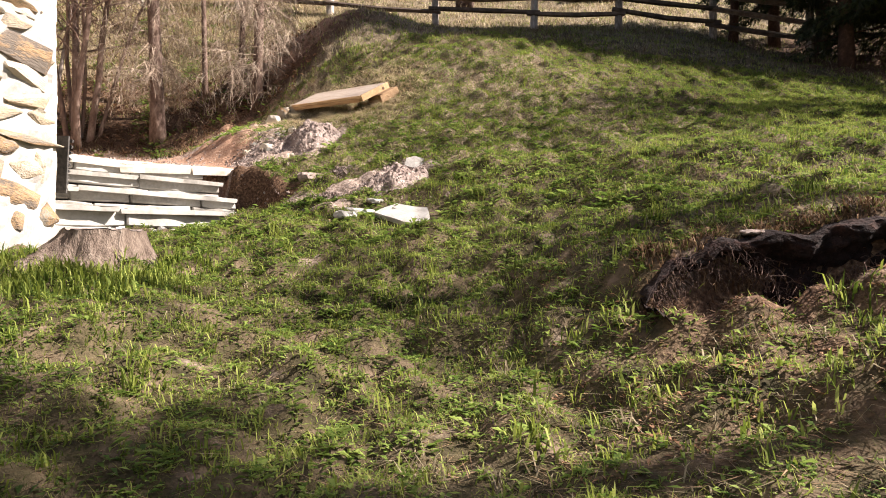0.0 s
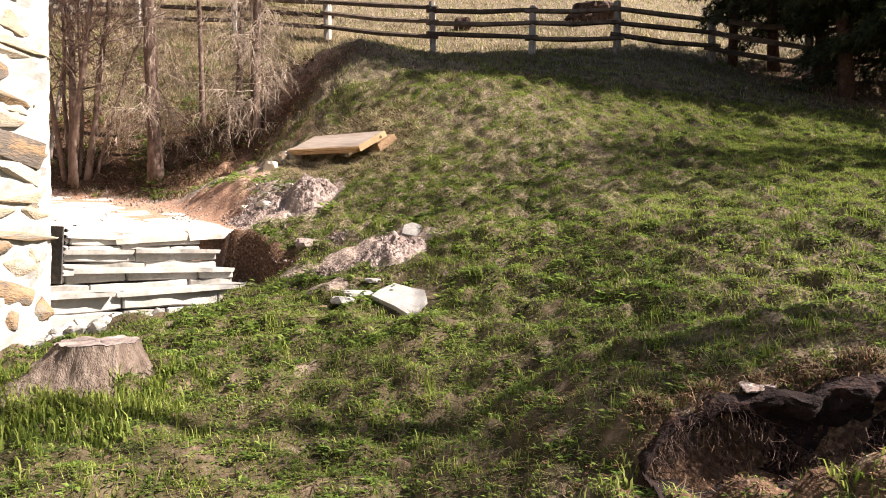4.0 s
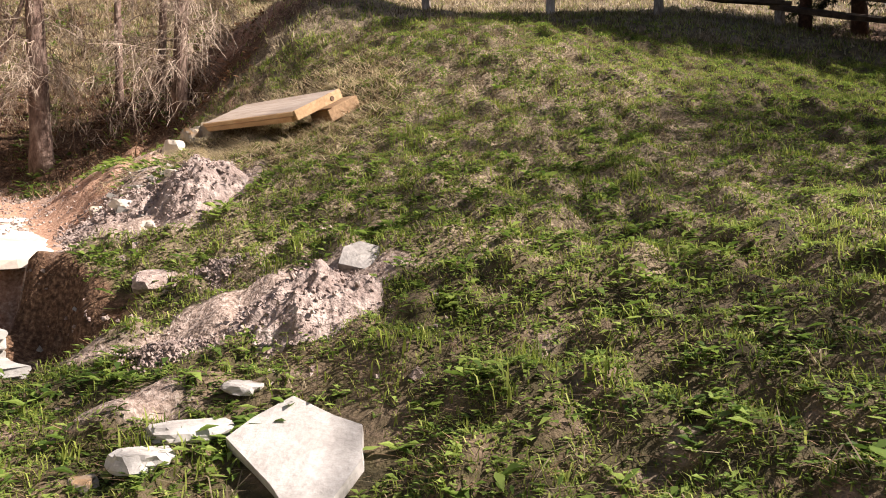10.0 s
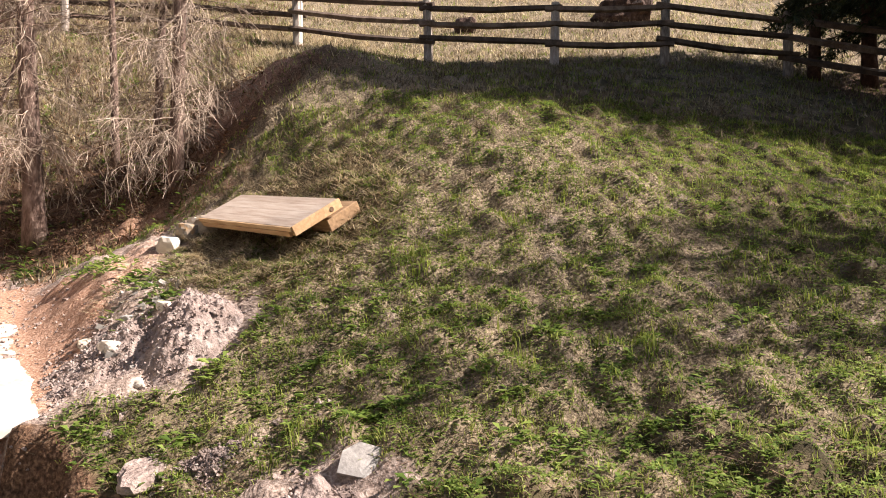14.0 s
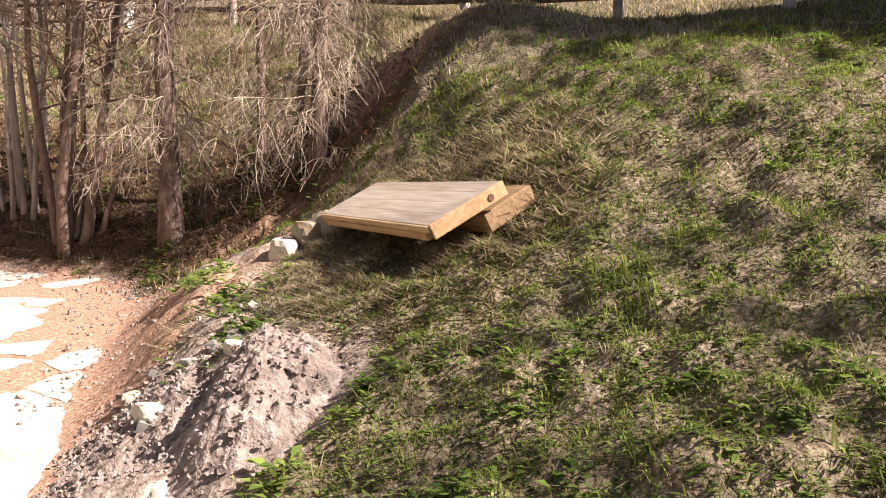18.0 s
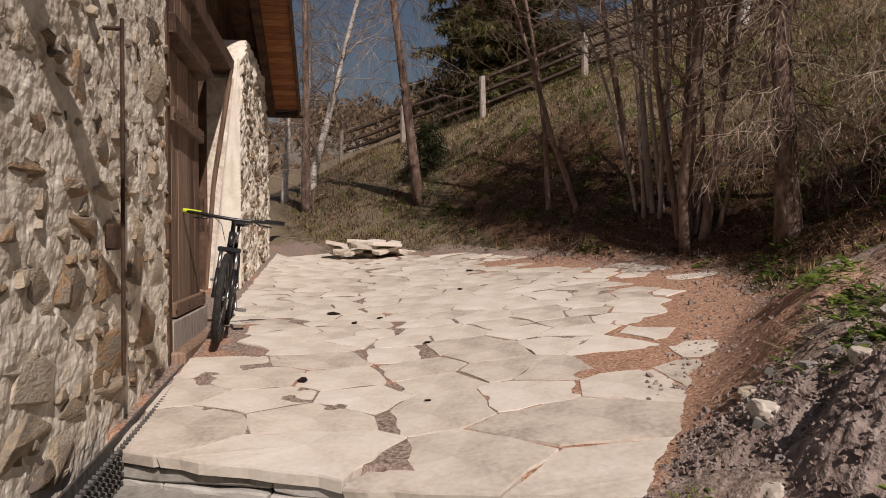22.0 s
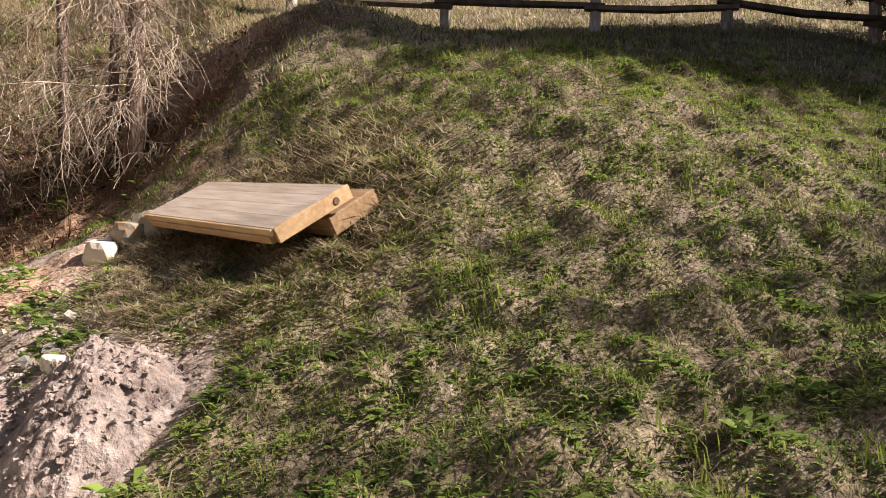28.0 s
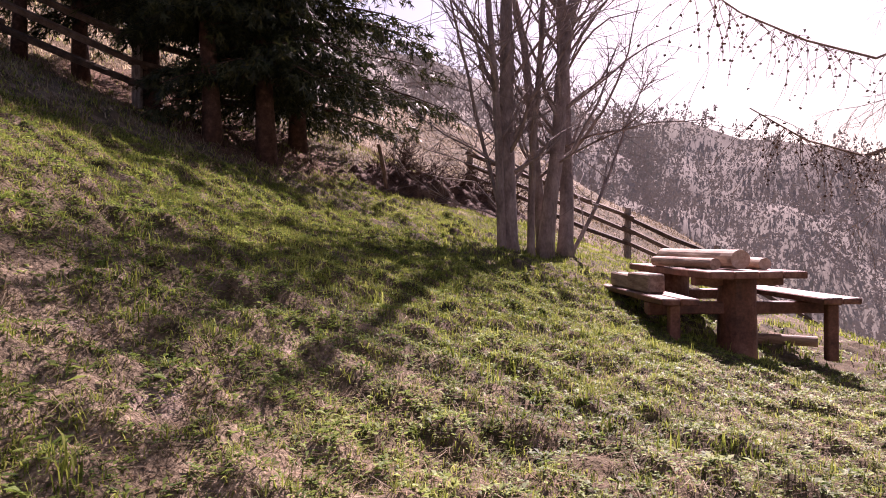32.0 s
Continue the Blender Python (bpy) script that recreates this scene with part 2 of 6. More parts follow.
M_GRASS = leafy("spring_grass", [(0.10, (0.054, 0.086, 0.012)), (0.40, (0.147, 0.190, 0.028)), (0.70, (0.260, 0.300, 0.056)), (0.95, (0.37, 0.40, 0.11))], 0.43, 0.75)
M_STRAW = leafy("dry_grass", [(0.10, (0.075, 0.055, 0.034)), (0.45, (0.150, 0.115, 0.068)), (0.90, (0.36, 0.300, 0.190))], 0.3, 0.8)
M_WEED = leafy("meadow_weeds", [(0.10, (0.036, 0.070, 0.012)), (0.45, (0.118, 0.182, 0.030)), (0.9, (0.26, 0.33, 0.075))], 0.45, 0.6)
M_SOIL = material("dug_earth", [(0.28, (0.110, 0.076, 0.063)), (0.46, (0.235, 0.178, 0.152)), (0.62, (0.33, 0.265, 0.23)), (0.80, (0.44, 0.37, 0.33))], 11, 0.95, 1.0, 50, dist=0.04)
# dark red humus, taken near black for the hollow's shade
M_DARKSOIL = material("dark_shaded_humus", [(0.3, (0.006, 0.003, 0.002)), (0.55, (0.018, 0.007, 0.005)), (0.8, (0.055, 0.022, 0.014))], 14, 0.95, 1.0, 45, dist=0.05)
M_RUBBER = material("black_rubber", [(0.3, (0.012, 0.012, 0.012)), (0.7, (0.035, 0.033, 0.030))], 20, 0.75, 0.2, 80)
M_BLACK = material("black_paint", [(0.3, (0.010, 0.010, 0.011)), (0.7, (0.022, 0.022, 0.024))], 10, 0.35, 0, spec=0.5)
M_STEEL = material("brushed_steel", [(0.3, (0.42, 0.42, 0.42)), (0.7, (0.60, 0.60, 0.60))], 12, 0.35, 0, metal=1.0)
M_IRON = material("rusty_iron", [(0.3, (0.035, 0.024, 0.018)), (0.7, (0.11, 0.065, 0.045))], 12, 0.75, 0.3, metal=0.5)
M_LIME = material("lime_yellow_grip", [(0.3, (0.50, 0.58, 0.03)), (0.7, (0.62, 0.70, 0.06))], 10, 0.5, 0)
M_MEMBRANE = material("black_dimpled_membrane", [(0.3, (0.030, 0.028, 0.026)), (0.7, (0.11, 0.10, 0.092))], 30, 0.55, 0.3)
M_INSIDE_SHADE = material("painted_inside_shade", [(0.3, (0.010, 0.008, 0.006)), (0.7, (0.025, 0.018, 0.013))], 4, 0.9, 0.2)
M_TABLE = material("red_brown_table_wood", [(0.25, (0.050, 0.020, 0.014)), (0.5, (0.13, 0.056, 0.037)), (0.8, (0.26, 0.140, 0.098))], 5, 0.6, 0.5, 40, per_object=0.25, dist=0.005)
M_LOG = material("peeled_log_wood", [(0.25, (0.16, 0.105, 0.075)), (0.5, (0.33, 0.245, 0.185)), (0.8, (0.50, 0.41, 0.33))], 7, 0.75, 0.4, 50, stretch=(0.6, 4, 4), per_object=0.3, dist=0.006)
# brown stump wood, darkened further for the shade it stands in
M_STUMP = material("shaded_stump_wood", [(0.25, (0.050, 0.032, 0.023)), (0.5, (0.14, 0.102, 0.078)), (0.8, (0.29, 0.235, 0.19))], 6, 0.9, 1.0, 40, stretch=(3, 3, 0.7), dist=0.03)
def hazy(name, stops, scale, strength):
    """Plain far backdrop across the valley; its pale colour and faint glow stand in for haze."""
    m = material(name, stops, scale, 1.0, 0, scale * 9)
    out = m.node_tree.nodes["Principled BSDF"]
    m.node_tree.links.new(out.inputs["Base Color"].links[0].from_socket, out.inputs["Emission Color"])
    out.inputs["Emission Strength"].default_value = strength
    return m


M_FARWOOD = hazy("hazy_larch_wood", [(0.35, (0.150, 0.130, 0.112)), (0.5, (0.18, 0.158, 0.135)), (0.65, (0.21, 0.188, 0.158))], 0.02, 0.13)
M_FARSPRUCE = hazy("hazy_far_spruce", [(0.35, (0.125, 0.118, 0.100)), (0.65, (0.16, 0.152, 0.125))], 0.02, 0.12)
M_FARGRASS = hazy("hazy_far_meadow", [(0.40, (0.125, 0.108, 0.092)), (0.55, (0.140, 0.124, 0.102)), (0.68, (0.165, 0.150, 0.118)), (0.84, (0.205, 0.192, 0.138))], 0.008, 0.11)
M_WESTWOOD = leafy("brown_bare_wood", [(0.2, (0.085, 0.055, 0.036)), (0.5, (0.15, 0.10, 0.065)), (0.8, (0.23, 0.165, 0.105))], 0.3, 1.0)
# paler straw, sunlight put into its colour for the brighter slopes
M_PALESTRAW = leafy("pale_sunlit_straw", [(0.10, (0.22, 0.165, 0.095)), (0.45, (0.40, 0.32, 0.19)), (0.90, (0.66, 0.56, 0.37))], 0.4, 0.8)
M_BROWNGRASS = leafy("brown_dead_grass", [(0.10, (0.036, 0.021, 0.012)), (0.45, (0.130, 0.075, 0.040)), (0.90, (0.37, 0.245, 0.145))], 0.25, 0.8)
M_DEADLEAF = leafy("dead_leaves", [(0.10, (0.034, 0.016, 0.009)), (0.5, (0.140, 0.070, 0.036)), (0.9, (0.36, 0.21, 0.12))], 0.2, 0.8)
M_BRUSH = material("old_brush", [(0.3, (0.028, 0.016, 0.012)), (0.55, (0.085, 0.050, 0.036)), (0.8, (0.20, 0.135, 0.10))], 9, 0.95, 1.0, 50, dist=0.05)


# ---- building tools ----
class Buf:
    """Collects vertices and faces of one mesh."""

    def __init__(self):
        self.v, self.f = [], []

    def tube(self, pts, radii, sides=6, cap=True):
        pts = [Vector(p) for p in pts]
        base, n = len(self.v), len(pts)
        side = None
        for i, p in enumerate(pts):
            d = (pts[min(i + 1, n - 1)] - pts[max(i - 1, 0)])
            d = d.normalized() if d.length > 1e-6 else Vector((0, 0, 1))
            ref = side if side is not None else (Vector((1, 0, 0)) if abs(d.x) < 0.9 else Vector((0, 1, 0)))
            side = (ref - d * ref.dot(d)).normalized()
            up = d.cross(side)
            for k in range(sides):
                a = 2 * math.pi * k / sides
                self.v.append(tuple(p + (side * math.cos(a) + up * math.sin(a)) * radii[i]))
        for i in range(n - 1):
            for k in range(sides):
                q = base + i * sides
                self.f.append((q + k, q + (k + 1) % sides, q + sides + (k + 1) % sides, q + sides + k))
        if cap:
            self.f.append(tuple(base + k for k in reversed(range(sides))))
            self.f.append(tuple(base + (n - 1) * sides + k for k in range(sides)))

    def box(self, m, sx, sy, sz, wob=0.0, rng=None):
        """A box with its middle at the pose m; wob shifts the corners a little."""
        base = len(self.v)
        for z in (-0.5, 0.5):
            for x, y in ((-0.5, -0.5), (0.5, -0.5), (0.5, 0.5), (-0.5, 0.5)):
                p = Vector((x * sx, y * sy, z * sz))
                if wob:
                    p += Vector([rng.uniform(-wob, wob) for _ in range(3)])
                self.v.append(tuple(m @ p))
        b = base
        self.f += [(b + 3, b + 2, b + 1, b), (b + 4, b + 5, b + 6, b + 7)]
        self.f += [(b + i, b + (i + 1) % 4, b + 4 + (i + 1) % 4, b + 4 + i) for i in range(4)]

    def build(self, name, mat, parent=None, label="", smooth=False):
        me = bpy.data.meshes.new(name)
        me.from_pydata(self.v, [], self.f)
        me.materials.append(mat)
        if smooth:
            me.polygons.foreach_set("use_smooth", [True] * len(me.polygons))
        me.update()
        ob = new(name, me)
        if parent is not None:
            ob.parent = parent
        if label:
            ob["label"] = label
        return ob


def part(name, bm, mat, parent, label="", smooth=False):
    """One bmesh as one mesh object under a thing or a part (parent may be None)."""
    me = bpy.data.meshes.new(name)
    bm.to_mesh(me)
    bm.free()
    me.materials.append(mat)
    if smooth:
        me.polygons.foreach_set("use_smooth", [True] * len(me.polygons))
    ob = new(name, me)
    if parent is not None:
        ob.parent = parent
    if label:
        ob["label"] = label
    return ob


def block(name, m, sx, sy, sz, mat, parent, label="", bevel=0.008, wob=0.0, rng=random, cuts=0):
    """A bevelled, slightly uneven board, beam or stone with its middle at the pose m."""
    bm = bmesh.new()
    bmesh.ops.create_cube(bm, size=1)
    for v in bm.verts:
        v.co = Vector((v.co.x * sx, v.co.y * sy, v.co.z * sz))
    if cuts:
        bmesh.ops.subdivide_edges(bm, edges=[e for e in bm.edges if e.calc_length() > 0.6 * max(sx, sy, sz)], cuts=cuts)
    if wob:
        for v in bm.verts:
            v.co += Vector([rng.uniform(-wob, wob) for _ in range(3)])
    if bevel:
        bmesh.ops.bevel(bm, geom=bm.edges[:], offset=bevel, segments=1, affect="EDGES", clamp_overlap=True)
    bm.transform(m)
    return part(name, bm, mat, parent, label)


def holder(name, m, label, category, group="", kind=""):
    ob = new(name)
    ob.matrix_world = m
    ob.empty_display_size = 0.2
    return tagged(ob, label, category, group, kind)


def smoothstep(a, b, x):
    t = np.clip((x - a) / (b - a), 0, 1)
    return t * t * (3 - 2 * t)
# ---- lie of the land ----
# Sections through the slope: for each x, the ground's height at some y.
SECTIONS = collections.OrderedDict()
SECTIONS[-70] = [(-40, 2), (0, 6), (30, 14), (80, 42)]
SECTIONS[-30] = [(-30, 0), (0, 3.6), (9, 5.0), (12, 5.8), (20, 8.2), (60, 31)]
SECTIONS[-20] = [(-30, -1), (0, 2.8), (7, 3.8), (9, 4.3), (12.3, 6.3), (20, 8.0), (60, 33)]
SECTIONS[-12.5] = [(-30, -3), (0, 2.0), (5, 2.7), (8.5, 3.1), (10.2, 3.45), (14.6, 7.0), (20, 9.0), (25, 11.6), (60, 34)]
SECTIONS[-8] = [(-30, -4), (0, 1.5), (5, 2.3), (9, 3.0), (11.2, 3.4), (12.5, 4.3), (17.4, 7.9), (25, 12.4), (60, 31)]
SECTIONS[-5] = [(-30, -5), (0, 0.8), (5, 1.9), (8.5, 2.75), (11.4, 3.36), (12.4, 4.1), (17.3, 7.8), (25, 12.4), (60, 31)]
SECTIONS[-3.3] = [(-30, -5), (0, 0.7), (3, 1.42), (5, 1.65), (7, 2.4), (9, 3.1), (11.3, 3.75), (12.2, 4.75), (17.2, 7.6), (25, 12.4), (60, 31)]
SECTIONS[-1.8] = [(-30, -5), (0, 0.7), (3, 1.38), (4.5, 1.60), (6, 2.0), (7.5, 2.8), (9.5, 3.55), (10.4, 4.15), (11.6, 5.35), (16.6, 7.2), (25, 12.6), (60, 32)]
SECTIONS[0] = [(-30, -5), (0, 0.65), (3, 1.25), (4.5, 1.72), (6, 2.32), (7.4, 2.9), (8.3, 3.4), (9.8, 4.5), (11.5, 5.3), (15.85, 6.86), (25, 12.6), (60, 32)]
SECTIONS[2] = [(-30, -5), (0, 1.1), (2, 1.46), (3, 1.66), (4.2, 2.02), (6, 2.5), (7.8, 3.18), (9, 3.9), (10.3, 4.62), (12, 5.4), (15.8, 6.85), (25, 12.6), (60, 32)]
SECTIONS[4.5] = [(-30, -6), (0, 1.0), (4, 2.1), (6.7, 2.85), (9.8, 3.95), (12, 5.15), (15.5, 6.75), (25, 12.6), (60, 32)]
SECTIONS[7.5] = [(-30, -7), (0, 1.2), (4.2, 2.2), (5.3, 2.36), (7.3, 3.0), (9.8, 3.9), (12, 4.85), (13.7, 5.6), (16, 6.75), (25, 12.2), (60, 31)]
SECTIONS[11] = [(-30, -9), (0, 0.8), (4, 2.15), (7, 3.15), (10, 4.3), (13, 5.7), (20, 9.6), (60, 29)]
SECTIONS[16] = [(-30, -12), (0, -1.2), (4, 1.2), (7.8, 3.05), (12, 5.0), (16, 6.7), (24, 11.2), (60, 28)]
SECTIONS[20] = [(-30, -16), (0, -3.5), (4, 0.8), (6.5, 2.8), (9, 4.0), (13, 6.3), (17, 8.0), (24, 10.8), (60, 25)]
SECTIONS[24] = [(-30, -20), (0, -6), (4, 0.2), (6.8, 3.2), (9.3, 4.5), (13.2, 7.0), (17, 8.5), (24, 11.0), (60, 24)]
SECTIONS[32] = [(-40, -28), (0, -14), (10, -5), (20, 3), (30, 8), (60, 18)]
SECTIONS[70] = [(-60, -50), (0, -38), (30, -22), (60, -6)]


def profile(knots, y):
    """Smooth curve through a section's knots."""
    ks = np.array(knots, float)
    xs, zs = ks[:, 0], ks[:, 1]
    sl = np.gradient(zs, xs)
    y = np.clip(y, xs[0], xs[-1])
    i = np.clip(np.searchsorted(xs, y, side="right") - 1, 0, len(xs) - 2)
    h = xs[i + 1] - xs[i]
    t = (y - xs[i]) / h
    return (2 * t**3 - 3 * t**2 + 1) * zs[i] + (t**3 - 2 * t**2 + t) * h * sl[i] + (-2 * t**3 + 3 * t**2) * zs[i + 1] + (t**3 - t**2) * h * sl[i + 1]


def bumps(x, y, seed=0):
    """Gentle unevenness as a sum of waves in many directions."""
    rng = np.random.RandomState(seed)
    out = np.zeros_like(x)
    for wave, amp in ((2.6, 0.014), (1.3, 0.011), (0.62, 0.008), (0.33, 0.009), (0.19, 0.008)):
        for _ in range(5):
            a, p = rng.uniform(0, math.pi), rng.uniform(0, 6.28)
            w = 6.283 / (wave * rng.uniform(0.75, 1.3))
            out += amp * 0.55 * np.sin(w * (x * math.cos(a) + y * math.sin(a)) + p)
    return out


# the barn's wall line, the terrace's front edge and its rise
WALL_U = Vector((-0.9605, 0.278, 0))
WALL_N = Vector((0.278, 0.9605, 0))
CORNER = Vector((-2.75, 4.70, 0))
EDGE_E, EDGE_N = Vector((0.65, 0.76, 0)), Vector((0.76, -0.65, 0))
EDGE_R = Vector((-2.38, 6.65, 0))


def terrace_z(x, y):
    w = (x - CORNER.x) * WALL_N.x + (y - CORNER.y) * WALL_N.y
    return 2.36 + 0.080 * ((x - EDGE_R.x) * WALL_U.x + (y - EDGE_R.y) * WALL_U.y) + 0.10 * np.clip(w - 1.6, 0, None)


def terrace_width(u):
    """How far the paving reaches out from the wall, along the wall."""
    return np.interp(u, (0, 0.65, 1.57, 2.4, 4.3, 5.8, 8.0, 9.9, 10.4), (1.95, 2.46, 3.2, 3.9, 4.75, 4.4, 3.35, 2.1, 0.2))


def terrace_mask(x, y, soft=0.25):
    """1 on the terrace, 0 away from it."""
    w = (x - CORNER.x) * WALL_N.x + (y - CORNER.y) * WALL_N.y
    u = (x - CORNER.x) * WALL_U.x + (y - CORNER.y) * WALL_U.y
    f = (x - EDGE_R.x) * EDGE_N.x + (y - EDGE_R.y) * EDGE_N.y
    wide = terrace_width(u)
    return smoothstep(-soft, 0.02, -f) * smoothstep(-0.95, 0.05, wide + 0.3 - w) * smoothstep(-3.0, -2.5, w) * (1 - smoothstep(12.0, 13.0, u))


def land(x, y, fine=True):
    x, y = np.asarray(x, float), np.asarray(y, float)
    keys = np.array(list(SECTIONS), float)
    zs = np.stack([profile(SECTIONS[k], y) for k in SECTIONS])
    xc = np.clip(x, keys[0], keys[-1])
    i = np.clip(np.searchsorted(keys, xc, side="right") - 1, 0, len(keys) - 2)
    idx = np.arange(x.size).reshape(x.shape)
    flat = zs.reshape(len(keys), -1)

    def at(j):
        return flat[np.clip(j, 0, len(keys) - 1), idx]

    h = keys[i + 1] - keys[i]
    t = (xc - keys[i]) / h
    lo, hi = np.clip(i - 1, 0, None), np.clip(i + 2, None, len(keys) - 1)
    s0 = (at(i + 1) - at(lo)) / np.maximum(keys[i + 1] - keys[lo], 1e-6)
    s1 = (at(hi) - at(i)) / np.maximum(keys[hi] - keys[i], 1e-6)
    z = (2 * t**3 - 3 * t**2 + 1) * at(i) + (t**3 - 2 * t**2 + t) * h * s0 + (-2 * t**3 + 3 * t**2) * at(i + 1) + (t**3 - t**2) * h * s1
    k = terrace_mask(x, y)
    z = z * (1 - k) + (terrace_z(x, y) - 0.007) * k
    # stair pit and the trench beside it
    f = (x - EDGE_R.x) * EDGE_N.x + (y - EDGE_R.y) * EDGE_N.y
    e = (x - EDGE_R.x) * EDGE_E.x + (y - EDGE_R.y) * EDGE_E.y
    pit = smoothstep(-0.14, -0.07, f) * (1 - smoothstep(1.05, 1.25, f)) * (1 - smoothstep(-0.02, 0.10, e)) * smoothstep(-2.6, -2.3, e)
    z = z * (1 - pit) + np.minimum(z, 1.66) * pit
    tr = smoothstep(-0.04, 0.02, e) * (1 - smoothstep(0.20, 0.28, e + 0.05 * np.sin(9 * f))) * smoothstep(-0.16, 0.0, f) * (1 - smoothstep(1.05, 1.3, f))
    z = z * (1 - tr) + np.minimum(z, 2.00 - 0.38 * np.clip(f, 0, 1.2)) * tr
    z = z - 0.05 * soft_blob(x, y, -0.22, 4.99, 0.36, 0.36, 0, 0.3)
    z = z - 0.24 * soft_blob(x, y, 1.38, 2.46, 0.50, 0.15, 0, 0.3)
    # swelling of the turf behind the raw bank, and shallow dips beside it
    z = z + 0.19 * soft_blob(x, y, 1.35, 2.95, 0.95, 0.62, 0, 0.6) - 0.08 * soft_blob(x, y, 0.75, 4.75, 0.55, 0.6, 0, 0.6) + 0.08 * soft_blob(x, y, 2.7, 5.2, 0.8, 0.6, 0, 0.6)
    if fine:
        z = z + bumps(x, y) * (1 - 0.85 * k) * (1 - soft_blob(x, y, -0.22, 4.99, 0.40, 0.40, 0, 0.2))
    return z


def ground(x, y):
    return float(land(np.array([float(x)]), np.array([float(y)]))[0])


def soft_blob(x, y, cx, cy, rx, ry, a=0.0, edge=0.5):
    c, s = math.cos(a), math.sin(a)
    u, v = (x - cx) * c + (y - cy) * s, -(x - cx) * s + (y - cy) * c
    return 1 - smoothstep(1 - edge, 1 + edge, np.sqrt((u / rx) ** 2 + (v / ry) ** 2))
# ---- ground sheet ----
def axis(lo, hi, fine_lo, fine_hi, step, grow=1.16):
    mid = list(np.arange(fine_lo, fine_hi + 1e-6, step))
    out, d = [], step
    p = fine_hi
    while p < hi:
        d *= grow
        p += d
        out.append(min(p, hi))
    low, d, p = [], step, fine_lo
    while p > lo:
        d *= grow
        p -= d
        low.append(max(p, lo))
    return np.array(low[::-1] + mid + out)


def patchy(x, y, scale, seed):
    rng = np.random.RandomState(seed)
    s = np.zeros_like(x)
    for _ in range(7):
        a, p, w = rng.uniform(0, 3.14), rng.uniform(0, 6.28), 6.283 / (scale * rng.uniform(0.5, 1.6))
        s += np.sin(w * (x * math.cos(a) + y * math.sin(a)) + p)
    return 0.5 + 0.5 * np.tanh(s * 0.55)


def zones(x, y):
    """Masks of the ground's cover: dry thatch, leaf litter and shade, grey soil, red earth."""
    u = (x - CORNER.x) * WALL_U.x + (y - CORNER.y) * WALL_U.y
    w = (x - CORNER.x) * WALL_N.x + (y - CORNER.y) * WALL_N.y
    f = (x - EDGE_R.x) * EDGE_N.x + (y - EDGE_R.y) * EDGE_N.y
    e = (x - EDGE_R.x) * EDGE_E.x + (y - EDGE_R.y) * EDGE_E.y
    far = smoothstep(11.0, 14.0, y)
    dry = 0.02 + 0.20 * smoothstep(4.5, 7.0, y) + 0.28 * patchy(x, y, 0.75, 41) + 0.33 * soft_blob(x, y, -0.8, 9.2, 2.2, 3.2, 0.5) + 0.15 * far + 0.5 * smoothstep(15.5, 17.0, y) + 0.22 * soft_blob(x, y, 3.0, 2.6, 2.2, 1.8) + 0.12 * soft_blob(x, y, 1.0, 7.4, 2.5, 1.6)
    dry += 0.30 * soft_blob(x, y, -6.0, 15.0, 5.0, 3.0) - 0.45 * soft_blob(x, y, 5.5, 8.6, 2.6, 2.0) - 0.5 * soft_blob(x, y, 9.0, 9.3, 1.8, 1.3) - 0.25 * soft_blob(x, y, -0.6, 4.3, 1.8, 1.2) + 0.5 * soft_blob(x, y, -2.5, 9.2, 1.2, 1.3) + 0.3 * smoothstep(-10.0, -14.0, x)
    # leaves in the gully, spread wide and dark to carry its shade too
    gully = soft_blob(x, y, -7.6, 12.25, 6.4, 1.5, 0.0, 0.35)
    litter = 0.95 * gully + 0.35 * soft_blob(x, y, -3.2, 12.2, 1.3, 0.9) + 0.9 * soft_blob(x, y, 8.0, 13.2, 2.0, 2.6) + 0.85 * soft_blob(x, y, 10.8, 10.6, 1.4, 0.8, 0.6)
    litter += 0.42 * soft_blob(x, y, 1.5, 1.9, 1.3, 0.9) + 0.15 * soft_blob(x, y, 2.2, 2.6, 1.3, 1.0) + 0.8 * soft_blob(x, y, 1.38, 2.44, 0.52, 0.2, 0, 0.3)
    soil = 0.8 * soft_blob(x, y, -1.5, 7.5, 0.45, 0.5, 0.5) + 0.75 * soft_blob(x, y, -0.6, 6.0, 0.6, 0.28, 0.3)
    # no leaves here: the trench wall's shade, painted with the dark litter colour
    litter += 1.3 * np.exp(-((e - 0.18) / 0.2) ** 2) * smoothstep(-0.3, 0.0, f) * (1 - smoothstep(1.0, 1.3, f))
    soil += 0.6 * soft_blob(x, y, -0.85, 5.25, 0.22, 0.14) + 0.8 * soft_blob(x, y, -2.0, 7.5, 0.5, 0.75, 0.5) + 0.25 * soft_blob(x, y, 0.72, 4.85, 0.22, 0.12)
    soil += 0.48 * patchy(x, y, 0.8, 31) * patchy(x, y, 0.35, 32) * smoothstep(1.0, 2.0, y) * (1 - smoothstep(10.0, 12.0, y))
    width = terrace_width(u)
    red = 0.9 * smoothstep(-0.5, 0.1, w - width + 0.55) * (1 - smoothstep(0.45, 1.25, w - width + 0.25 * patchy(x, y, 0.7, 95))) * smoothstep(-0.4, 0.5, u) * (1 - smoothstep(6.0, 9.5, u))
    paved = terrace_mask(x, y)
    soil += 0.65 * soft_blob(x, y, -3.0, 9.5, 0.7, 1.3, 0.1, 0.6) + 0.7 * soft_blob(x, y, -2.6, 8.3, 0.6, 1.0, 0.1, 0.6)
    soil += 0.8 * paved
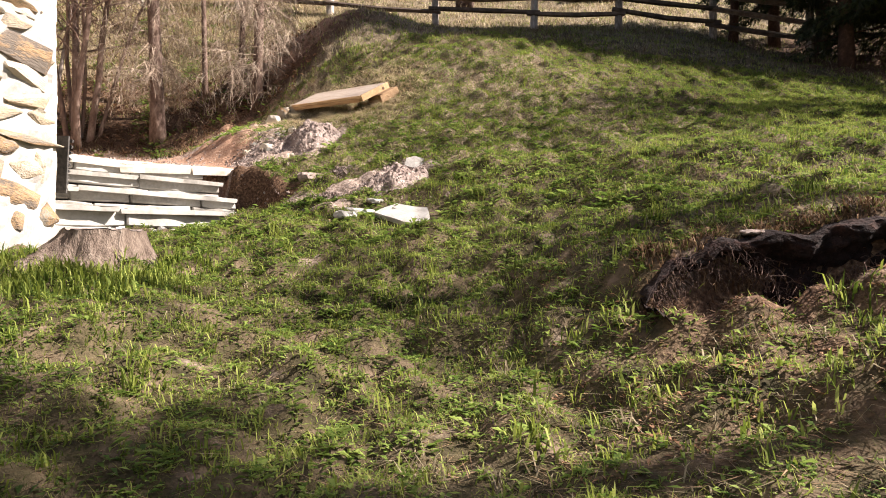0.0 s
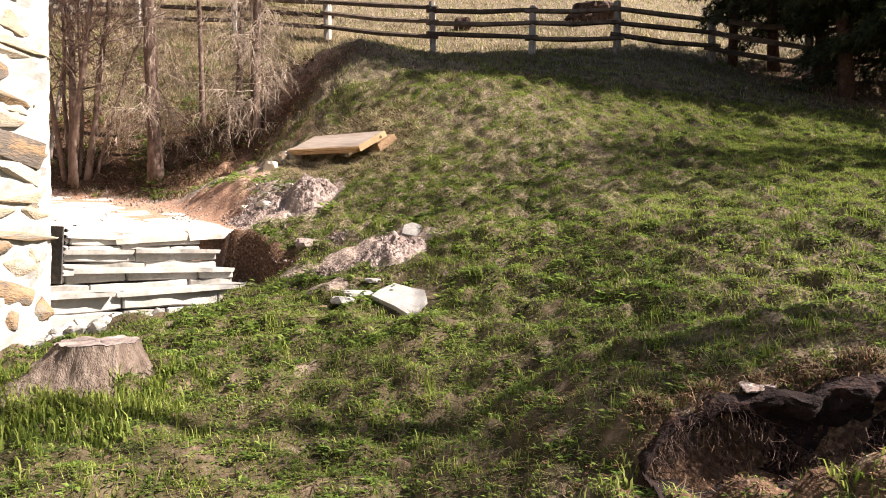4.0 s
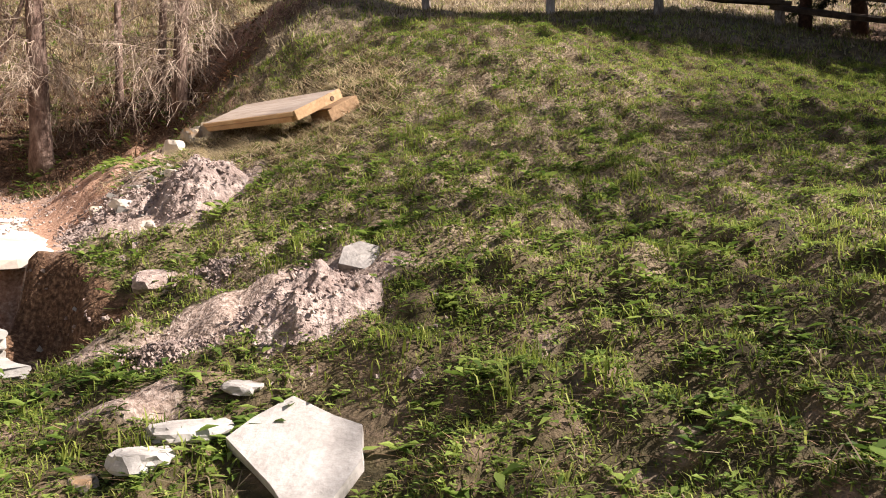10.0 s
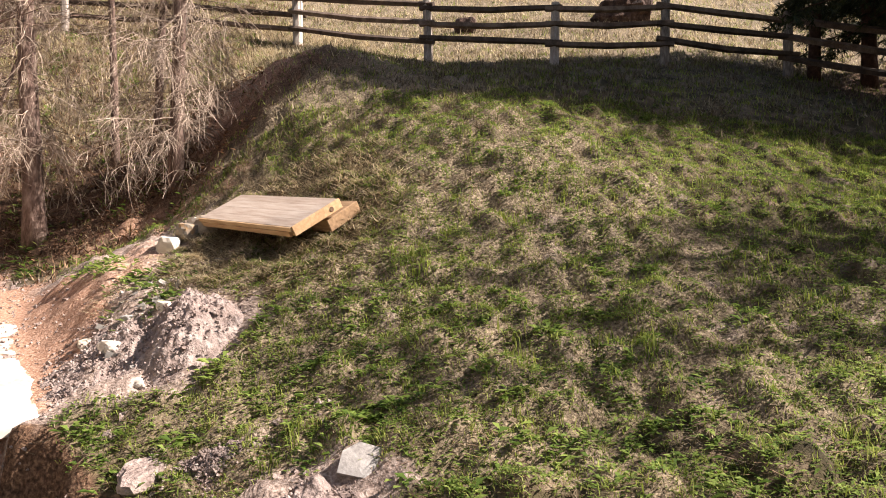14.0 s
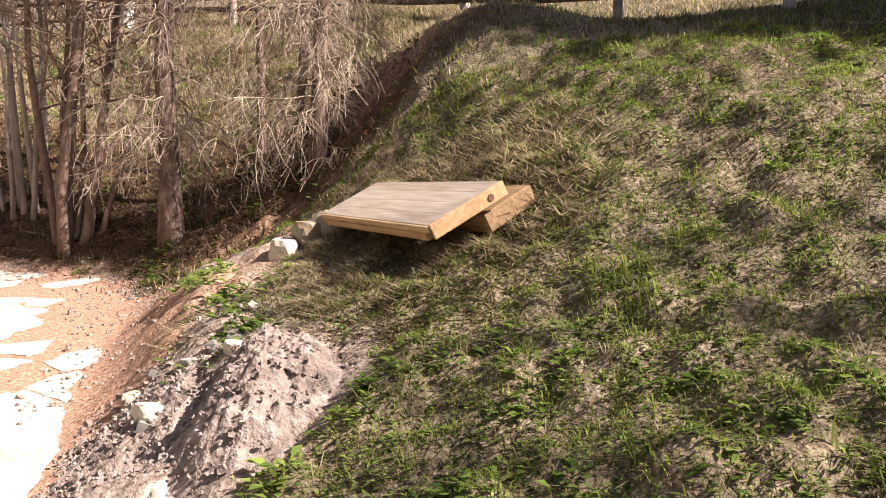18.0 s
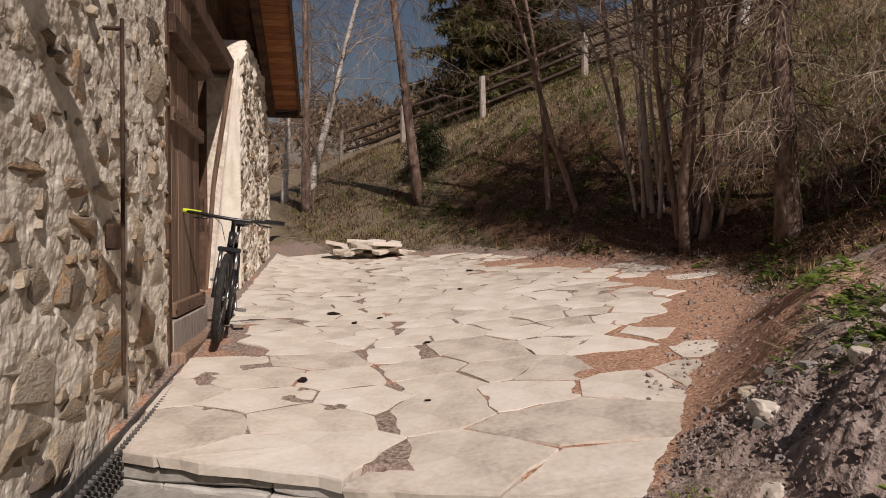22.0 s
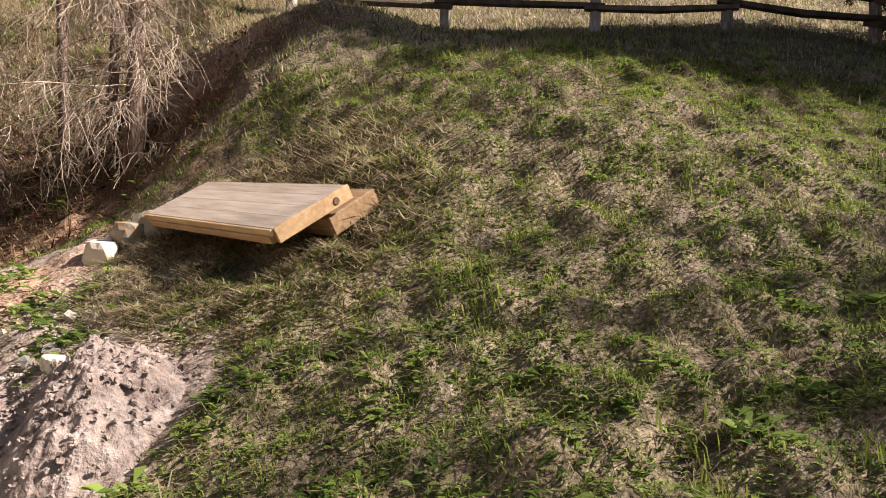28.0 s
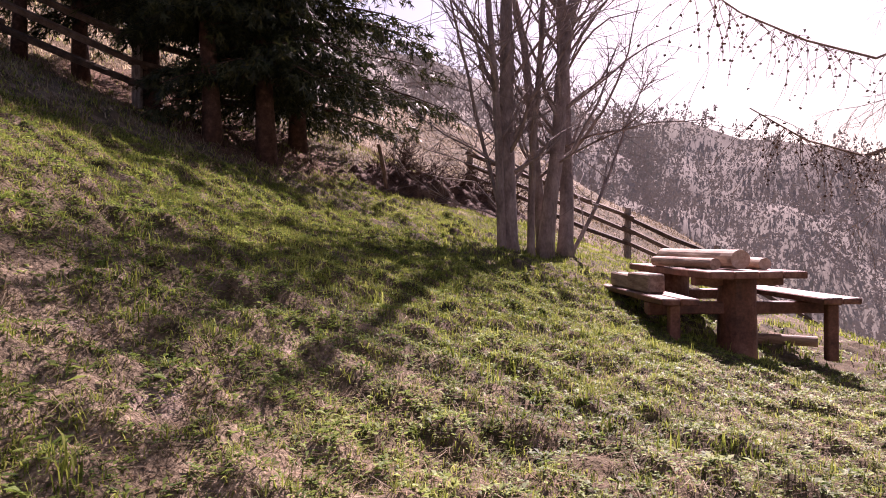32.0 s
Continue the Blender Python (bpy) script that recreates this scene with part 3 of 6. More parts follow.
    red = np.maximum(red, (0.10 + 0.75 * patchy(x, y, 0.9, 91) * patchy(x, y, 0.4, 92)) * paved) + 0.55 * soft_blob(x, y, -3.2, 10.9, 1.4, 0.5, -0.3) + 0.6 * soft_blob(x, y, -2.7, 12.5, 1.1, 0.8)
    red = red + 0.55 * soft_blob(x, y, -2.75, 8.7, 0.55, 1.4, 0.1, 0.5)
    return [np.clip(a, 0, 1) for a in (dry, litter, soil, red)]


gx, gy = axis(-90, 120, -4.5, 8.5, 0.045), axis(-60, 90, 1.4, 11.5, 0.045)
X, Y = np.meshgrid(gx, gy)
Z = land(X, Y)
# small clods and tussocks
rg = np.random.RandomState(5)
tus = np.zeros_like(Z)
near = (X > -6) & (X < 9) & (Y > 1) & (Y < 13)
for _ in range(5200):
    cx, cy, r = rg.uniform(-4, 9), rg.uniform(1.2, 13), rg.uniform(0.05, 0.13)
    hgt = r * rg.uniform(0.20, 0.72)
    i0, i1 = np.searchsorted(gx, (cx - 2.5 * r, cx + 2.5 * r))
    j0, j1 = np.searchsorted(gy, (cy - 2.5 * r, cy + 2.5 * r))
    d2 = ((X[j0:j1, i0:i1] - cx) ** 2 + (Y[j0:j1, i0:i1] - cy) ** 2) / (r * r)
    tus[j0:j1, i0:i1] = np.maximum(tus[j0:j1, i0:i1], hgt * np.exp(-d2 * d2))
tus *= 1 - soft_blob(X, Y, -0.22, 4.99, 0.42, 0.42, 0, 0.15)
Z = Z + tus * (1 - terrace_mask(X, Y))


def on_grid(A, x, y):
    """A value of the ground's grid anywhere between its points."""
    i = np.clip(np.searchsorted(gx, x) - 1, 0, len(gx) - 2)
    j = np.clip(np.searchsorted(gy, y) - 1, 0, len(gy) - 2)
    s = np.clip((x - gx[i]) / (gx[i + 1] - gx[i]), 0, 1)
    t = np.clip((y - gy[j]) / (gy[j + 1] - gy[j]), 0, 1)
    return (A[j, i] * (1 - s) + A[j, i + 1] * s) * (1 - t) + (A[j + 1, i] * (1 - s) + A[j + 1, i + 1] * s) * t


def surface(x, y):
    """Height of the ground sheet itself, tussocks included."""
    return on_grid(Z, x, y)


def knoll(x, y):
    """1 on top of a tussock, 0 in the gaps between."""
    return np.clip(on_grid(tus, x, y) / 0.03, 0, 1)


me = bpy.data.meshes.new("ground")
nx, ny = len(gx), len(gy)
me.vertices.add(nx * ny)
me.vertices.foreach_set("co", np.stack([X, Y, Z], -1).ravel())
q = (np.arange(ny - 1)[:, None] * nx + np.arange(nx - 1)[None, :]).ravel()
quads = np.stack([q, q + 1, q + nx + 1, q + nx], 1).ravel()
me.loops.add(len(quads))
me.loops.foreach_set("vertex_index", quads)
me.polygons.add(len(q))
me.polygons.foreach_set("loop_start", np.arange(0, len(quads), 4))
me.polygons.foreach_set("use_smooth", np.ones(len(q), bool))
me.update(calc_edges=True)
for nm, arr in zip(("dry", "litter", "soil", "red"), zones(X, Y)):
    me.attributes.new(nm, "FLOAT", "POINT").data.foreach_set("value", arr.ravel())
me.materials.append(M_GROUND)
tagged(new("ground", me), "sloping alpine meadow of patchy spring turf, dry thatch and bare earth", "ground", kind="structure")


# ---- barn ----
BARN = Matrix(((WALL_U.x, -WALL_N.x, 0, CORNER.x), (WALL_U.y, -WALL_N.y, 0, CORNER.y), (0, 0, 1, 0), (0, 0, 0, 1)))


def rough_sheet(w, h, step, amp, seed, thick=0.5):
    """A rough masonry face in the x-z plane, facing -y, with sides and back."""
    bm = bmesh.new()
    nxs, nzs = max(2, int(w / step)), max(2, int(h / step))
    rows = []
    for j in range(nzs + 1):
        row = []
        for i in range(nxs + 1):
            x, z = w * i / nxs, h * j / nzs
            p = Vector((x * 3.1 + seed, z * 3.1, seed * 1.7))
            d = amp * (noise.noise(p) + 0.5 * noise.noise(p * 2.7) + 0.5 - noise.voronoi(p * 3.3)[0][0] + 0.75 * (0.5 - noise.voronoi(p * 7.5)[0][0]))
            row.append(bm.verts.new((x, -d, z)))
        rows.append(row)
    for j in range(nzs):
        for i in range(nxs):
            bm.faces.new((rows[j][i], rows[j][i + 1], rows[j + 1][i + 1], rows[j + 1][i]))
    rim = [rows[0][i] for i in range(nxs + 1)] + [rows[j][nxs] for j in range(1, nzs + 1)] + [rows[nzs][i] for i in range(nxs - 1, -1, -1)] + [rows[j][0] for j in range(nzs - 1, 0, -1)]
    back = [bm.verts.new((v.co.x, thick, v.co.z)) for v in rim]
    for i in range(len(rim)):
        k = (i + 1) % len(rim)
        bm.faces.new((rim[k], rim[i], back[i], back[k]))
    bm.faces.new(back)
    return bm


def stone_mesh(seed, mat=None):
    """A split field stone about 1 across: an angular broken block with rough faces."""
    rng = random.Random(seed)
    bm = bmesh.new()
    for _ in range(22):
        d = Vector([rng.gauss(0, 1) for _ in range(3)]).normalized()
        k = (abs(d.x) ** 4 + abs(d.y) ** 4 + abs(d.z) ** 4) ** 0.25
        p = d / k * 0.5 * rng.uniform(0.86, 1.0)
        p.y = max(p.y, -0.30 + 0.12 * p.x * rng.uniform(-0.6, 0.6) + rng.uniform(-0.03, 0.03))
        bm.verts.new(p)
    hull = bmesh.ops.convex_hull(bm, input=bm.verts[:])
    loose = [v for v in bm.verts if not v.link_faces]
    bmesh.ops.delete(bm, geom=loose, context="VERTS")
    bmesh.ops.bevel(bm, geom=bm.edges[:], offset=0.045, segments=1, affect="EDGES", clamp_overlap=True)
    bmesh.ops.triangulate(bm, faces=bm.faces[:])
    o = Vector([rng.uniform(0, 50) for _ in range(3)])
    for v in bm.verts:
        v.co *= 1 + 0.10 * noise.noise(v.co * 4 + o)
    me = bpy.data.meshes.new("stone")
    bm.to_mesh(me)
    bm.free()
    me.materials.append(mat or M_STONE)
    return me


STONES = [stone_mesh(i) for i in range(14)]
PALE_STONES = [stone_mesh(40 + i, M_STEP) for i in range(8)]


def lay_stones(parent, frame_m, w, h, rng, size=(0.16, 0.42), gap=1.12, keep=lambda x, z: True, cover=0.8, proud=0.02, squat=0.62, kinds=None):
    """Coursed rubble over a face: each stone an object on a shared mesh."""
    z, count = 0.0, 0
    while z < h:
        course = rng.uniform(*size) * squat
        x = rng.uniform(-0.2, 0)
        while x < w:
            sw = rng.uniform(size[0], size[1]) * rng.uniform(0.8, 1.4)
            sh = course * rng.uniform(0.75, 1.1)
            cx, cz = x + sw / 2, z + course / 2 + rng.uniform(-0.03, 0.03)
            if sw / 2 < cx < w - sw * 0.3 and cz < h - sh * 0.3 and rng.random() < cover and keep(cx, cz):
                ob = new("stone", rng.choice(kinds or STONES))
                ob.parent = parent
                ob.matrix_local = frame_m @ pose(cx, 0.045 - proud + rng.uniform(-0.007, 0.007), cz, rng.uniform(-6, 6), rng.uniform(-14, 14), rng.uniform(-6, 6)) @ Matrix.Diagonal((sw, rng.uniform(0.13, 0.20), sh * 1.05, 1))
                count += 1
            x += sw * gap
        z += course * gap
    return count


barn = holder("barn", BARN, "old rubble stone barn with weathered plank door and larch eaves", "barn")
rb = random.Random(11)
Z0, WTOP = 1.2, 6.1
wall = part("wall", rough_sheet(2.62, WTOP - Z0, 0.020, 0.012, 3.3), M_MORTAR, barn, "rubble wall with crumbling pale mortar", smooth=False)
wall.matrix_local = pose(0, 0, Z0)
lay_stones(wall, Matrix(), 2.62, WTOP - Z0, rb, size=(0.20, 0.50), cover=0.88, proud=0.010, gap=1.07, keep=lambda x, z: z < 2.7 or rb.random() < 0.45)
lay_stones(wall, Matrix(), 2.62, WTOP - Z0, rb, size=(0.06, 0.17), cover=0.45, proud=0.008, squat=0.75, gap=1.2)
lay_stones(wall, Matrix(), 1.5, 2.3, rb, size=(0.30, 0.52), cover=0.62, proud=0.020, squat=0.68)
# quoins of the near corner
for k in range(13):
    zc = 0.25 + k * 0.36
    ob = new("quoin", rb.choice(STONES))
    ob.parent = wall
    ob.matrix_local = pose(0.20 + 0.08 * (k % 2), 0.10, zc, 0, rb.uniform(-4, 4), rb.uniform(-4, 4)) @ Matrix.Diagonal((0.52 + 0.16 * (k % 2), 0.30, 0.31, 1))
gable = part("gable_wall", rough_sheet(5.0, 7.2, 0.06, 0.03, 8.1, 0.5), M_FLAG, barn, "sunlit gable wall of pale rubble")
gable.matrix_local = pose(-0.02, 5.05, Z0 - 0.6, 0, 0, -90)
lay_stones(gable, Matrix(), 5.0, 6.5, rb, size=(0.20, 0.58), cover=0.96, gap=0.98, keep=lambda x, z: x > 2.9, proud=0.02, squat=0.34)
# far pier of flat-bedded rubble with a splayed plastered reveal
bm = rough_sheet(3.9, 3.55, 0.06, 0.045, 5.5, 0.55)
for v in bm.verts:
    t = max(0.0, (v.co.z - 2.2) / 1.3)
    if v.co.x > 3.0:
        v.co.x -= 0.5 * t * t * (v.co.x - 3.0)
    v.co.z -= 0.75 * max(0.0, 1 - v.co.x / 1.1) ** 2 * max(0.0, v.co.z - 1.0) / 2.5
pier = part("pier", bm, M_MORTAR, barn, "pale rubble pier beside the barn door")
pier.matrix_local = pose(6.36, 0.0, 2.70)
lay_stones(pier, Matrix(), 3.75, 3.4, rb, size=(0.16, 0.42), cover=0.85, proud=0.01, squat=0.34, keep=lambda x, z: x > 0.25 and z < 3.3 - 0.75 * max(0.0, 1 - x / 1.1) ** 2)
rv = bmesh.new()
rows = []
for j in range(25):
    t = j / 24
    deep = 0.36 * (1 - t) ** 0.9 + 0.02
    rows.append([rv.verts.new((0.03 * noise.noise(Vector((i * 0.7, j * 0.5, 2.0))) + (0.07 if s else 0), deep * i / 6, 3.1 * t)) for s in (0, 1) for i in range(7)])
for j in range(24):
    for i in range(13):
        if i != 6:
            rv.faces.new((rows[j][i], rows[j][i + 1], rows[j + 1][i + 1], rows[j + 1][i]))
    rv.faces.new((rows[j][6], rows[j][13], rows[j + 1][13], rows[j + 1][6]))
bmesh.ops.recalc_face_normals(rv, faces=rv.faces[:])
part("reveal", rv, M_PLASTER, barn, "limewashed splayed door reveal", smooth=True).matrix_local = pose(6.30, -0.01, 2.62)
# dark behind the pier: the recess's shade put into the colour
part("pier_back", rough_sheet(3.8, 5.2, 0.2, 0.03, 1.5, 0.5), M_INSIDE_SHADE, barn).matrix_local = pose(6.42, 0.6, 1.2)
# unseen log out past the gable, added to cast the wall's diagonal shadow, on a bearer
vg = Buf()
vg.tube([(-0.78, -0.82, 5.52), (-0.79, 0.3, 5.50), (-0.78, 1.2, 5.48)], [0.090, 0.095, 0.095], 10)
vg.build("verge_rafter", M_BEAM, barn, "unseen log past the gable, added for its shadow")
vg = Buf()
vg.tube([(0.2, 0.9, 6.25), (-0.95, 0.9, 6.25)], [0.10, 0.10], 8)
vg.build("purlin", M_BEAM, barn)
# inner wall with the barn's shade painted near-black, and the far walls
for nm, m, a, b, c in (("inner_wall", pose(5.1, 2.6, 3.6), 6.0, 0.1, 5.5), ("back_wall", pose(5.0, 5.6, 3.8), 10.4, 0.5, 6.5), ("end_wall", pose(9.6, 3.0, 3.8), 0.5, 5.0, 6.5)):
    block(nm, m, a, b, c, M_INSIDE_SHADE if nm == "inner_wall" else M_MORTAR, barn, "", 0.01)
block("threshold", pose(5.1, 0.12, 2.56), 5.0, 0.45, 0.16, M_OLDWOOD, barn, "worn threshold beam", 0.02)

# plank door leaf
door = holder("door", Matrix(), "", "")
door.parent = barn
door.matrix_local = pose(2.66, 0.06, 2.62)
for i in range(6):
    block("plank", pose(0.11 + i * 0.213, rb.uniform(-0.004, 0.004), 1.13), 0.209, 0.04, 2.26 + rb.uniform(-0.02, 0.02), M_OLDWOOD, door, "", 0.004)
for zc in (0.30, 1.75):
    block("batten", pose(0.70, -0.045, zc), 1.15, 0.05, 0.11, M_OLDWOOD, door, "", 0.008)
block("kick_board", pose(0.66, -0.05, 0.10), 1.34, 0.05, 0.26, M_POST, door, "grey bottom board", 0.008)
for zc in (0.30, 1.75):
    for i in range(6):
        nb = Buf()
        nb.tube([(0.11 + i * 0.213, -0.068, zc), (0.11 + i * 0.213, -0.082, zc)], [0.013, 0.007], 6)
        nb.build("nail", M_IRON, door)
block("latch", pose(1.2, -0.055, 1.05), 0.05, 0.04, 0.30, M_IRON, door, "rusty iron latch", 0.006)
# door frame, boarding above the door and the cross beam
block("door_post", pose(2.60, 0.10, 4.0), 0.12, 0.22, 2.9, M_BEAM, barn, "", 0.015)
block("lintel", pose(3.32, 0.05, 4.98), 1.42, 0.20, 0.17, M_BEAM, barn, "dark hewn lintel beam", 0.02, 0.01, rb)
block("plate_beam", pose(5.0, 0.20, 5.66), 5.0, 0.24, 0.22, M_BEAM, barn, "long hewn beam over the doorway", 0.02, 0.01, rb)
# past the door the boards are darker, the recess's shade in their colour
for i in range(33):
    ub = 2.76 + i * 0.222
    ztop, zlow = 5.98 + (11.15 - ub) * 0.385, 5.06 if ub < 4 else 5.70
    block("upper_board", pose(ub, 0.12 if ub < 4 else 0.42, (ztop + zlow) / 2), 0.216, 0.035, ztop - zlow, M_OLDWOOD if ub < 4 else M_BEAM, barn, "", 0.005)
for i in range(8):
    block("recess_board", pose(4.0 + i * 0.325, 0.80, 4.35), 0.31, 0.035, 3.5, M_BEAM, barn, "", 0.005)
fr = Buf()
fr.tube([(6.24, 0.42, 2.62), (6.24, 0.29, 4.2), (6.24, 0.08, 5.55)], [0.032, 0.03, 0.03], 6)
fr.build("frame_post", M_OLDWOOD, barn, "red-brown slim frame post")
block("jamb_board", pose(6.34, 0.62, 4.25), 0.05, 0.46, 3.4, M_BEAM, barn, "", 0.005)
block("ladder_pole", pose(4.25, 0.30, 3.55, 3, 3, 0), 0.07, 0.06, 1.9, M_POST, barn, "", 0.01)
# gable verge: soffit boards under the falling roof edge, verge board, gutter
RUN, LOW_U, LOW_Z, FALL = 0.385, 11.15, 6.0, 21.05
rm = Buf()
rm.box(pose(7.6, 2.9, LOW_Z + 0.10 + (LOW_U - 7.6) * RUN, 0, FALL), 7.9, 6.9, 0.09)
rm.box(pose(2.05, 3.15, LOW_Z + 0.10 + (LOW_U - 4.0) * RUN - 0.76, 0, -FALL), 4.3, 6.6, 0.09)
roof = rm.build("roof", M_BEAM, barn, "dark shingle roof")
for i in range(44):
    ub = 4.4 + i * 0.155
    block("soffit_board", pose(ub, -0.22, LOW_Z + 0.03 + (LOW_U - ub) * RUN, 0, FALL), 0.160, 0.56, 0.025, M_SOFFIT, barn, "", 0.004)
block("verge_board", pose(7.6, -0.515, LOW_Z + 0.05 + (LOW_U - 7.6) * RUN, 0, FALL), 7.9, 0.035, 0.20, M_BEAM, barn, "dark verge board", 0.005)
block("wall_rafter", pose(7.6, 0.0, LOW_Z - 0.06 + (LOW_U - 7.6) * RUN, 0, FALL), 7.6, 0.14, 0.15, M_BEAM, barn, "", 0.01)
gb = Buf()
gb.tube([(11.25, -0.60, LOW_Z - 0.06), (11.25, 0.3, LOW_Z - 0.06)], [0.06, 0.06], 10)
gb.build("gutter", M_IRON, barn, "dark gutter end")
# iron rod and hook on the wall, drainage membrane at its foot
rod = Buf()
rod.tube([(1.18, -0.10, 2.75), (1.18, -0.11, 4.55)], [0.011, 0.011], 6)
rod.tube([(1.18, -0.02, 4.50), (1.18, -0.11, 4.50)], [0.012, 0.012], 6)
rod.build("iron_rod", M_IRON, barn, "thin rusty iron rod on the wall")
block("hook_plate", pose(1.10, -0.08, 3.45), 0.10, 0.05, 0.13, M_IRON, barn, "", 0.01)
bm = bmesh.new()
n = 60
for i in range(n):
    for j in range(9):
        bmesh.ops.create_cone(bm, cap_ends=True, segments=5, radius1=0.016, radius2=0.010, depth=0.02, matrix=pose(0.02 + i * 0.048, -0.02 - 0.004 * j, j * 0.045, 90))
mem = part("drainage_membrane", bm, M_MEMBRANE, barn, "black dimpled drainage sheet")
sheet = Buf()
sheet.box(pose(1.42, 0.0, 0.18), 2.85, 0.012, 0.42)
sheet.build("sheet", M_MEMBRANE, mem)
mem.matrix_local = Matrix(((1, 0, 0, 0), (0, 1, 0, -0.09), (0.11, 0, 1, 2.02), (0, 0, 0, 1)))


# ---- terrace of irregular slabs ----
def clip_cell(poly, p, n):
    """Keeps the part of a polygon where (q - p).n <= 0."""
    out = []
    for i, a in enumerate(poly):
        b = poly[(i + 1) % len(poly)]
        da, db = (a[0] - p[0]) * n[0] + (a[1] - p[1]) * n[1], (b[0] - p[0]) * n[0] + (b[1] - p[1]) * n[1]
        if da <= 0:
            out.append(a)
        if da * db < 0:
            t = da / (da - db)
            out.append((a[0] + (b[0] - a[0]) * t, a[1] + (b[1] - a[1]) * t))
    return out


def slab_mesh(name, poly, thick, mat, rng, ragged=0.012):
    """A flat flagstone from a polygon round the origin: broken edges, a slightly domed top."""
    pts = []
    for i, a in enumerate(poly):
        b = poly[(i + 1) % len(poly)]
        L = math.hypot(b[0] - a[0], b[1] - a[1])
        k = max(1, int(L / 0.11))
        for j in range(k):
            t = j / k
            jx, jy = (rng.uniform(-ragged, ragged), rng.uniform(-ragged, ragged))
            pts.append((a[0] + (b[0] - a[0]) * t + jx, a[1] + (b[1] - a[1]) * t + jy))
    n = len(pts)
    v = [(x * 0.992, y * 0.992, rng.uniform(-0.003, 0.002)) for x, y in pts] + [(x, y, -0.012) for x, y in pts] + [(x * rng.uniform(0.97, 1.0), y * rng.uniform(0.97, 1.0), -thick) for x, y in pts] + [(0, 0, 0.004)]
    f = [(i, (i + 1) % n, 3 * n) for i in range(n)]
    for r in (0, 1):
        f += [(r * n + (i + 1) % n, r * n + i, (r + 1) * n + i, (r + 1) * n + (i + 1) % n) for i in range(n)]
    f.append(tuple(range(3 * n - 1, 2 * n - 1, -1)))
    me = bpy.data.meshes.new(name)
    me.from_pydata(v, [], f)
    me.materials.append(mat)
    return me


def uw(u, w):
    p = CORNER + WALL_U * u + WALL_N * w
    return p.x, p.y


terrace = holder("terrace", Matrix(), "terrace paved with pale irregular stone slabs", "terrace", kind="structure")
rt = random.Random(21)
seeds = []
tries = 0
while len(seeds) < 300 and tries < 16000:
    tries += 1
    u, w = rt.uniform(-0.4, 10.4), rt.uniform(0.05, 5.0)
    x, y = uw(u, w)
    f = (x - EDGE_R.x) * EDGE_N.x + (y - EDGE_R.y) * EDGE_N.y
    if f > -0.1 or w > float(terrace_width(u)) + 0.35:
        continue
    r = (0.86 if u < 1.3 else 0.52 if u < 3 else 0.40) * rt.uniform(0.55, 1.3)
    if all((u - a) ** 2 + ((w - b) / 1.3) ** 2 > r * r for a, b in seeds):
        seeds.append((u, w))


def joint_turn(p, q):
    """The same random turn of a joint, seen from either of its slabs."""
    return 0.022 * math.sin(37.0 * (p[0] + q[0]) + 53.0 * (p[1] + q[1]))


for su, sw in seeds:
    wmax = float(terrace_width(su))
    edge = sw > wmax - 0.35
    if edge and su > 1.6 and rt.random() < 0.55:
        continue
    if abs(su - 3.2) < 0.6 and sw < 0.6:
        continue
    poly = [(su - 1.0, sw - 1.2), (su + 1.0, sw - 1.2), (su + 1.0, sw + 1.2), (su - 1.0, sw + 1.2)]
    for a, b in seeds:
        if (a, b) != (su, sw) and abs(a - su) < 2 and abs(b - sw) < 2:
            d = (a - su, (b - sw) / 1.69)
            k = joint_turn((a, b), (su, sw))
            d = (d[0] * math.cos(k) - d[1] * math.sin(k), d[0] * math.sin(k) + d[1] * math.cos(k))
            L = math.hypot(*d)
            off = 0.002 + 0.004 * abs(math.sin(91 * (a + su) + 17 * (b + sw)))
            poly = clip_cell(poly, ((a + su) / 2 - d[0] / L * off, (b + sw) / 2 - d[1] / L * off), d)
    poly = clip_cell(poly, (0, 0.10), (0, -1))
    if edge and su > 1.6:
        poly = [(su + (a - su) * rt.uniform(0.6, 0.95), sw + (b - sw) * rt.uniform(0.6, 0.95)) for a, b in poly]
    # front edge in world terms
    wp = [uw(a, b) for a, b in poly]
    wp = clip_cell(wp, (EDGE_R.x + 0.03 * EDGE_N.x, EDGE_R.y + 0.03 * EDGE_N.y), (EDGE_N.x, EDGE_N.y))
    if len(wp) < 3:
        continue
    cx, cy = sum(p[0] for p in wp) / len(wp), sum(p[1] for p in wp) / len(wp)
    if abs((cx - EDGE_R.x) * EDGE_N.x + (cy - EDGE_R.y) * EDGE_N.y) < 0.03:
        continue
    local = [(a - cx, b - cy) for a, b in wp]
    area = 0.5 * abs(sum(local[i][0] * local[(i + 1) % len(local)][1] - local[(i + 1) % len(local)][0] * local[i][1] for i in range(len(local))))
    if area < 0.012:
        continue
    if sum(local[i][0] * local[(i + 1) % len(local)][1] - local[(i + 1) % len(local)][0] * local[i][1] for i in range(len(local))) < 0:
        local.reverse()
    ob = new("slab", slab_mesh("slab", local, 0.065, M_SLAB, rt, 0.016))
    ob.parent = terrace
    e = 0.05
    tx = math.degrees(math.atan((float(terrace_z(cx, cy + e)) - float(terrace_z(cx, cy - e))) / (2 * e)))
    ty = math.degrees(math.atan((float(terrace_z(cx + e, cy)) - float(terrace_z(cx - e, cy))) / (2 * e)))
    ob.matrix_local = pose(cx, cy, float(terrace_z(cx, cy)) + rt.uniform(-0.003, 0.003), tx + rt.uniform(-0.25, 0.25), -ty + rt.uniform(-0.25, 0.25), 0)

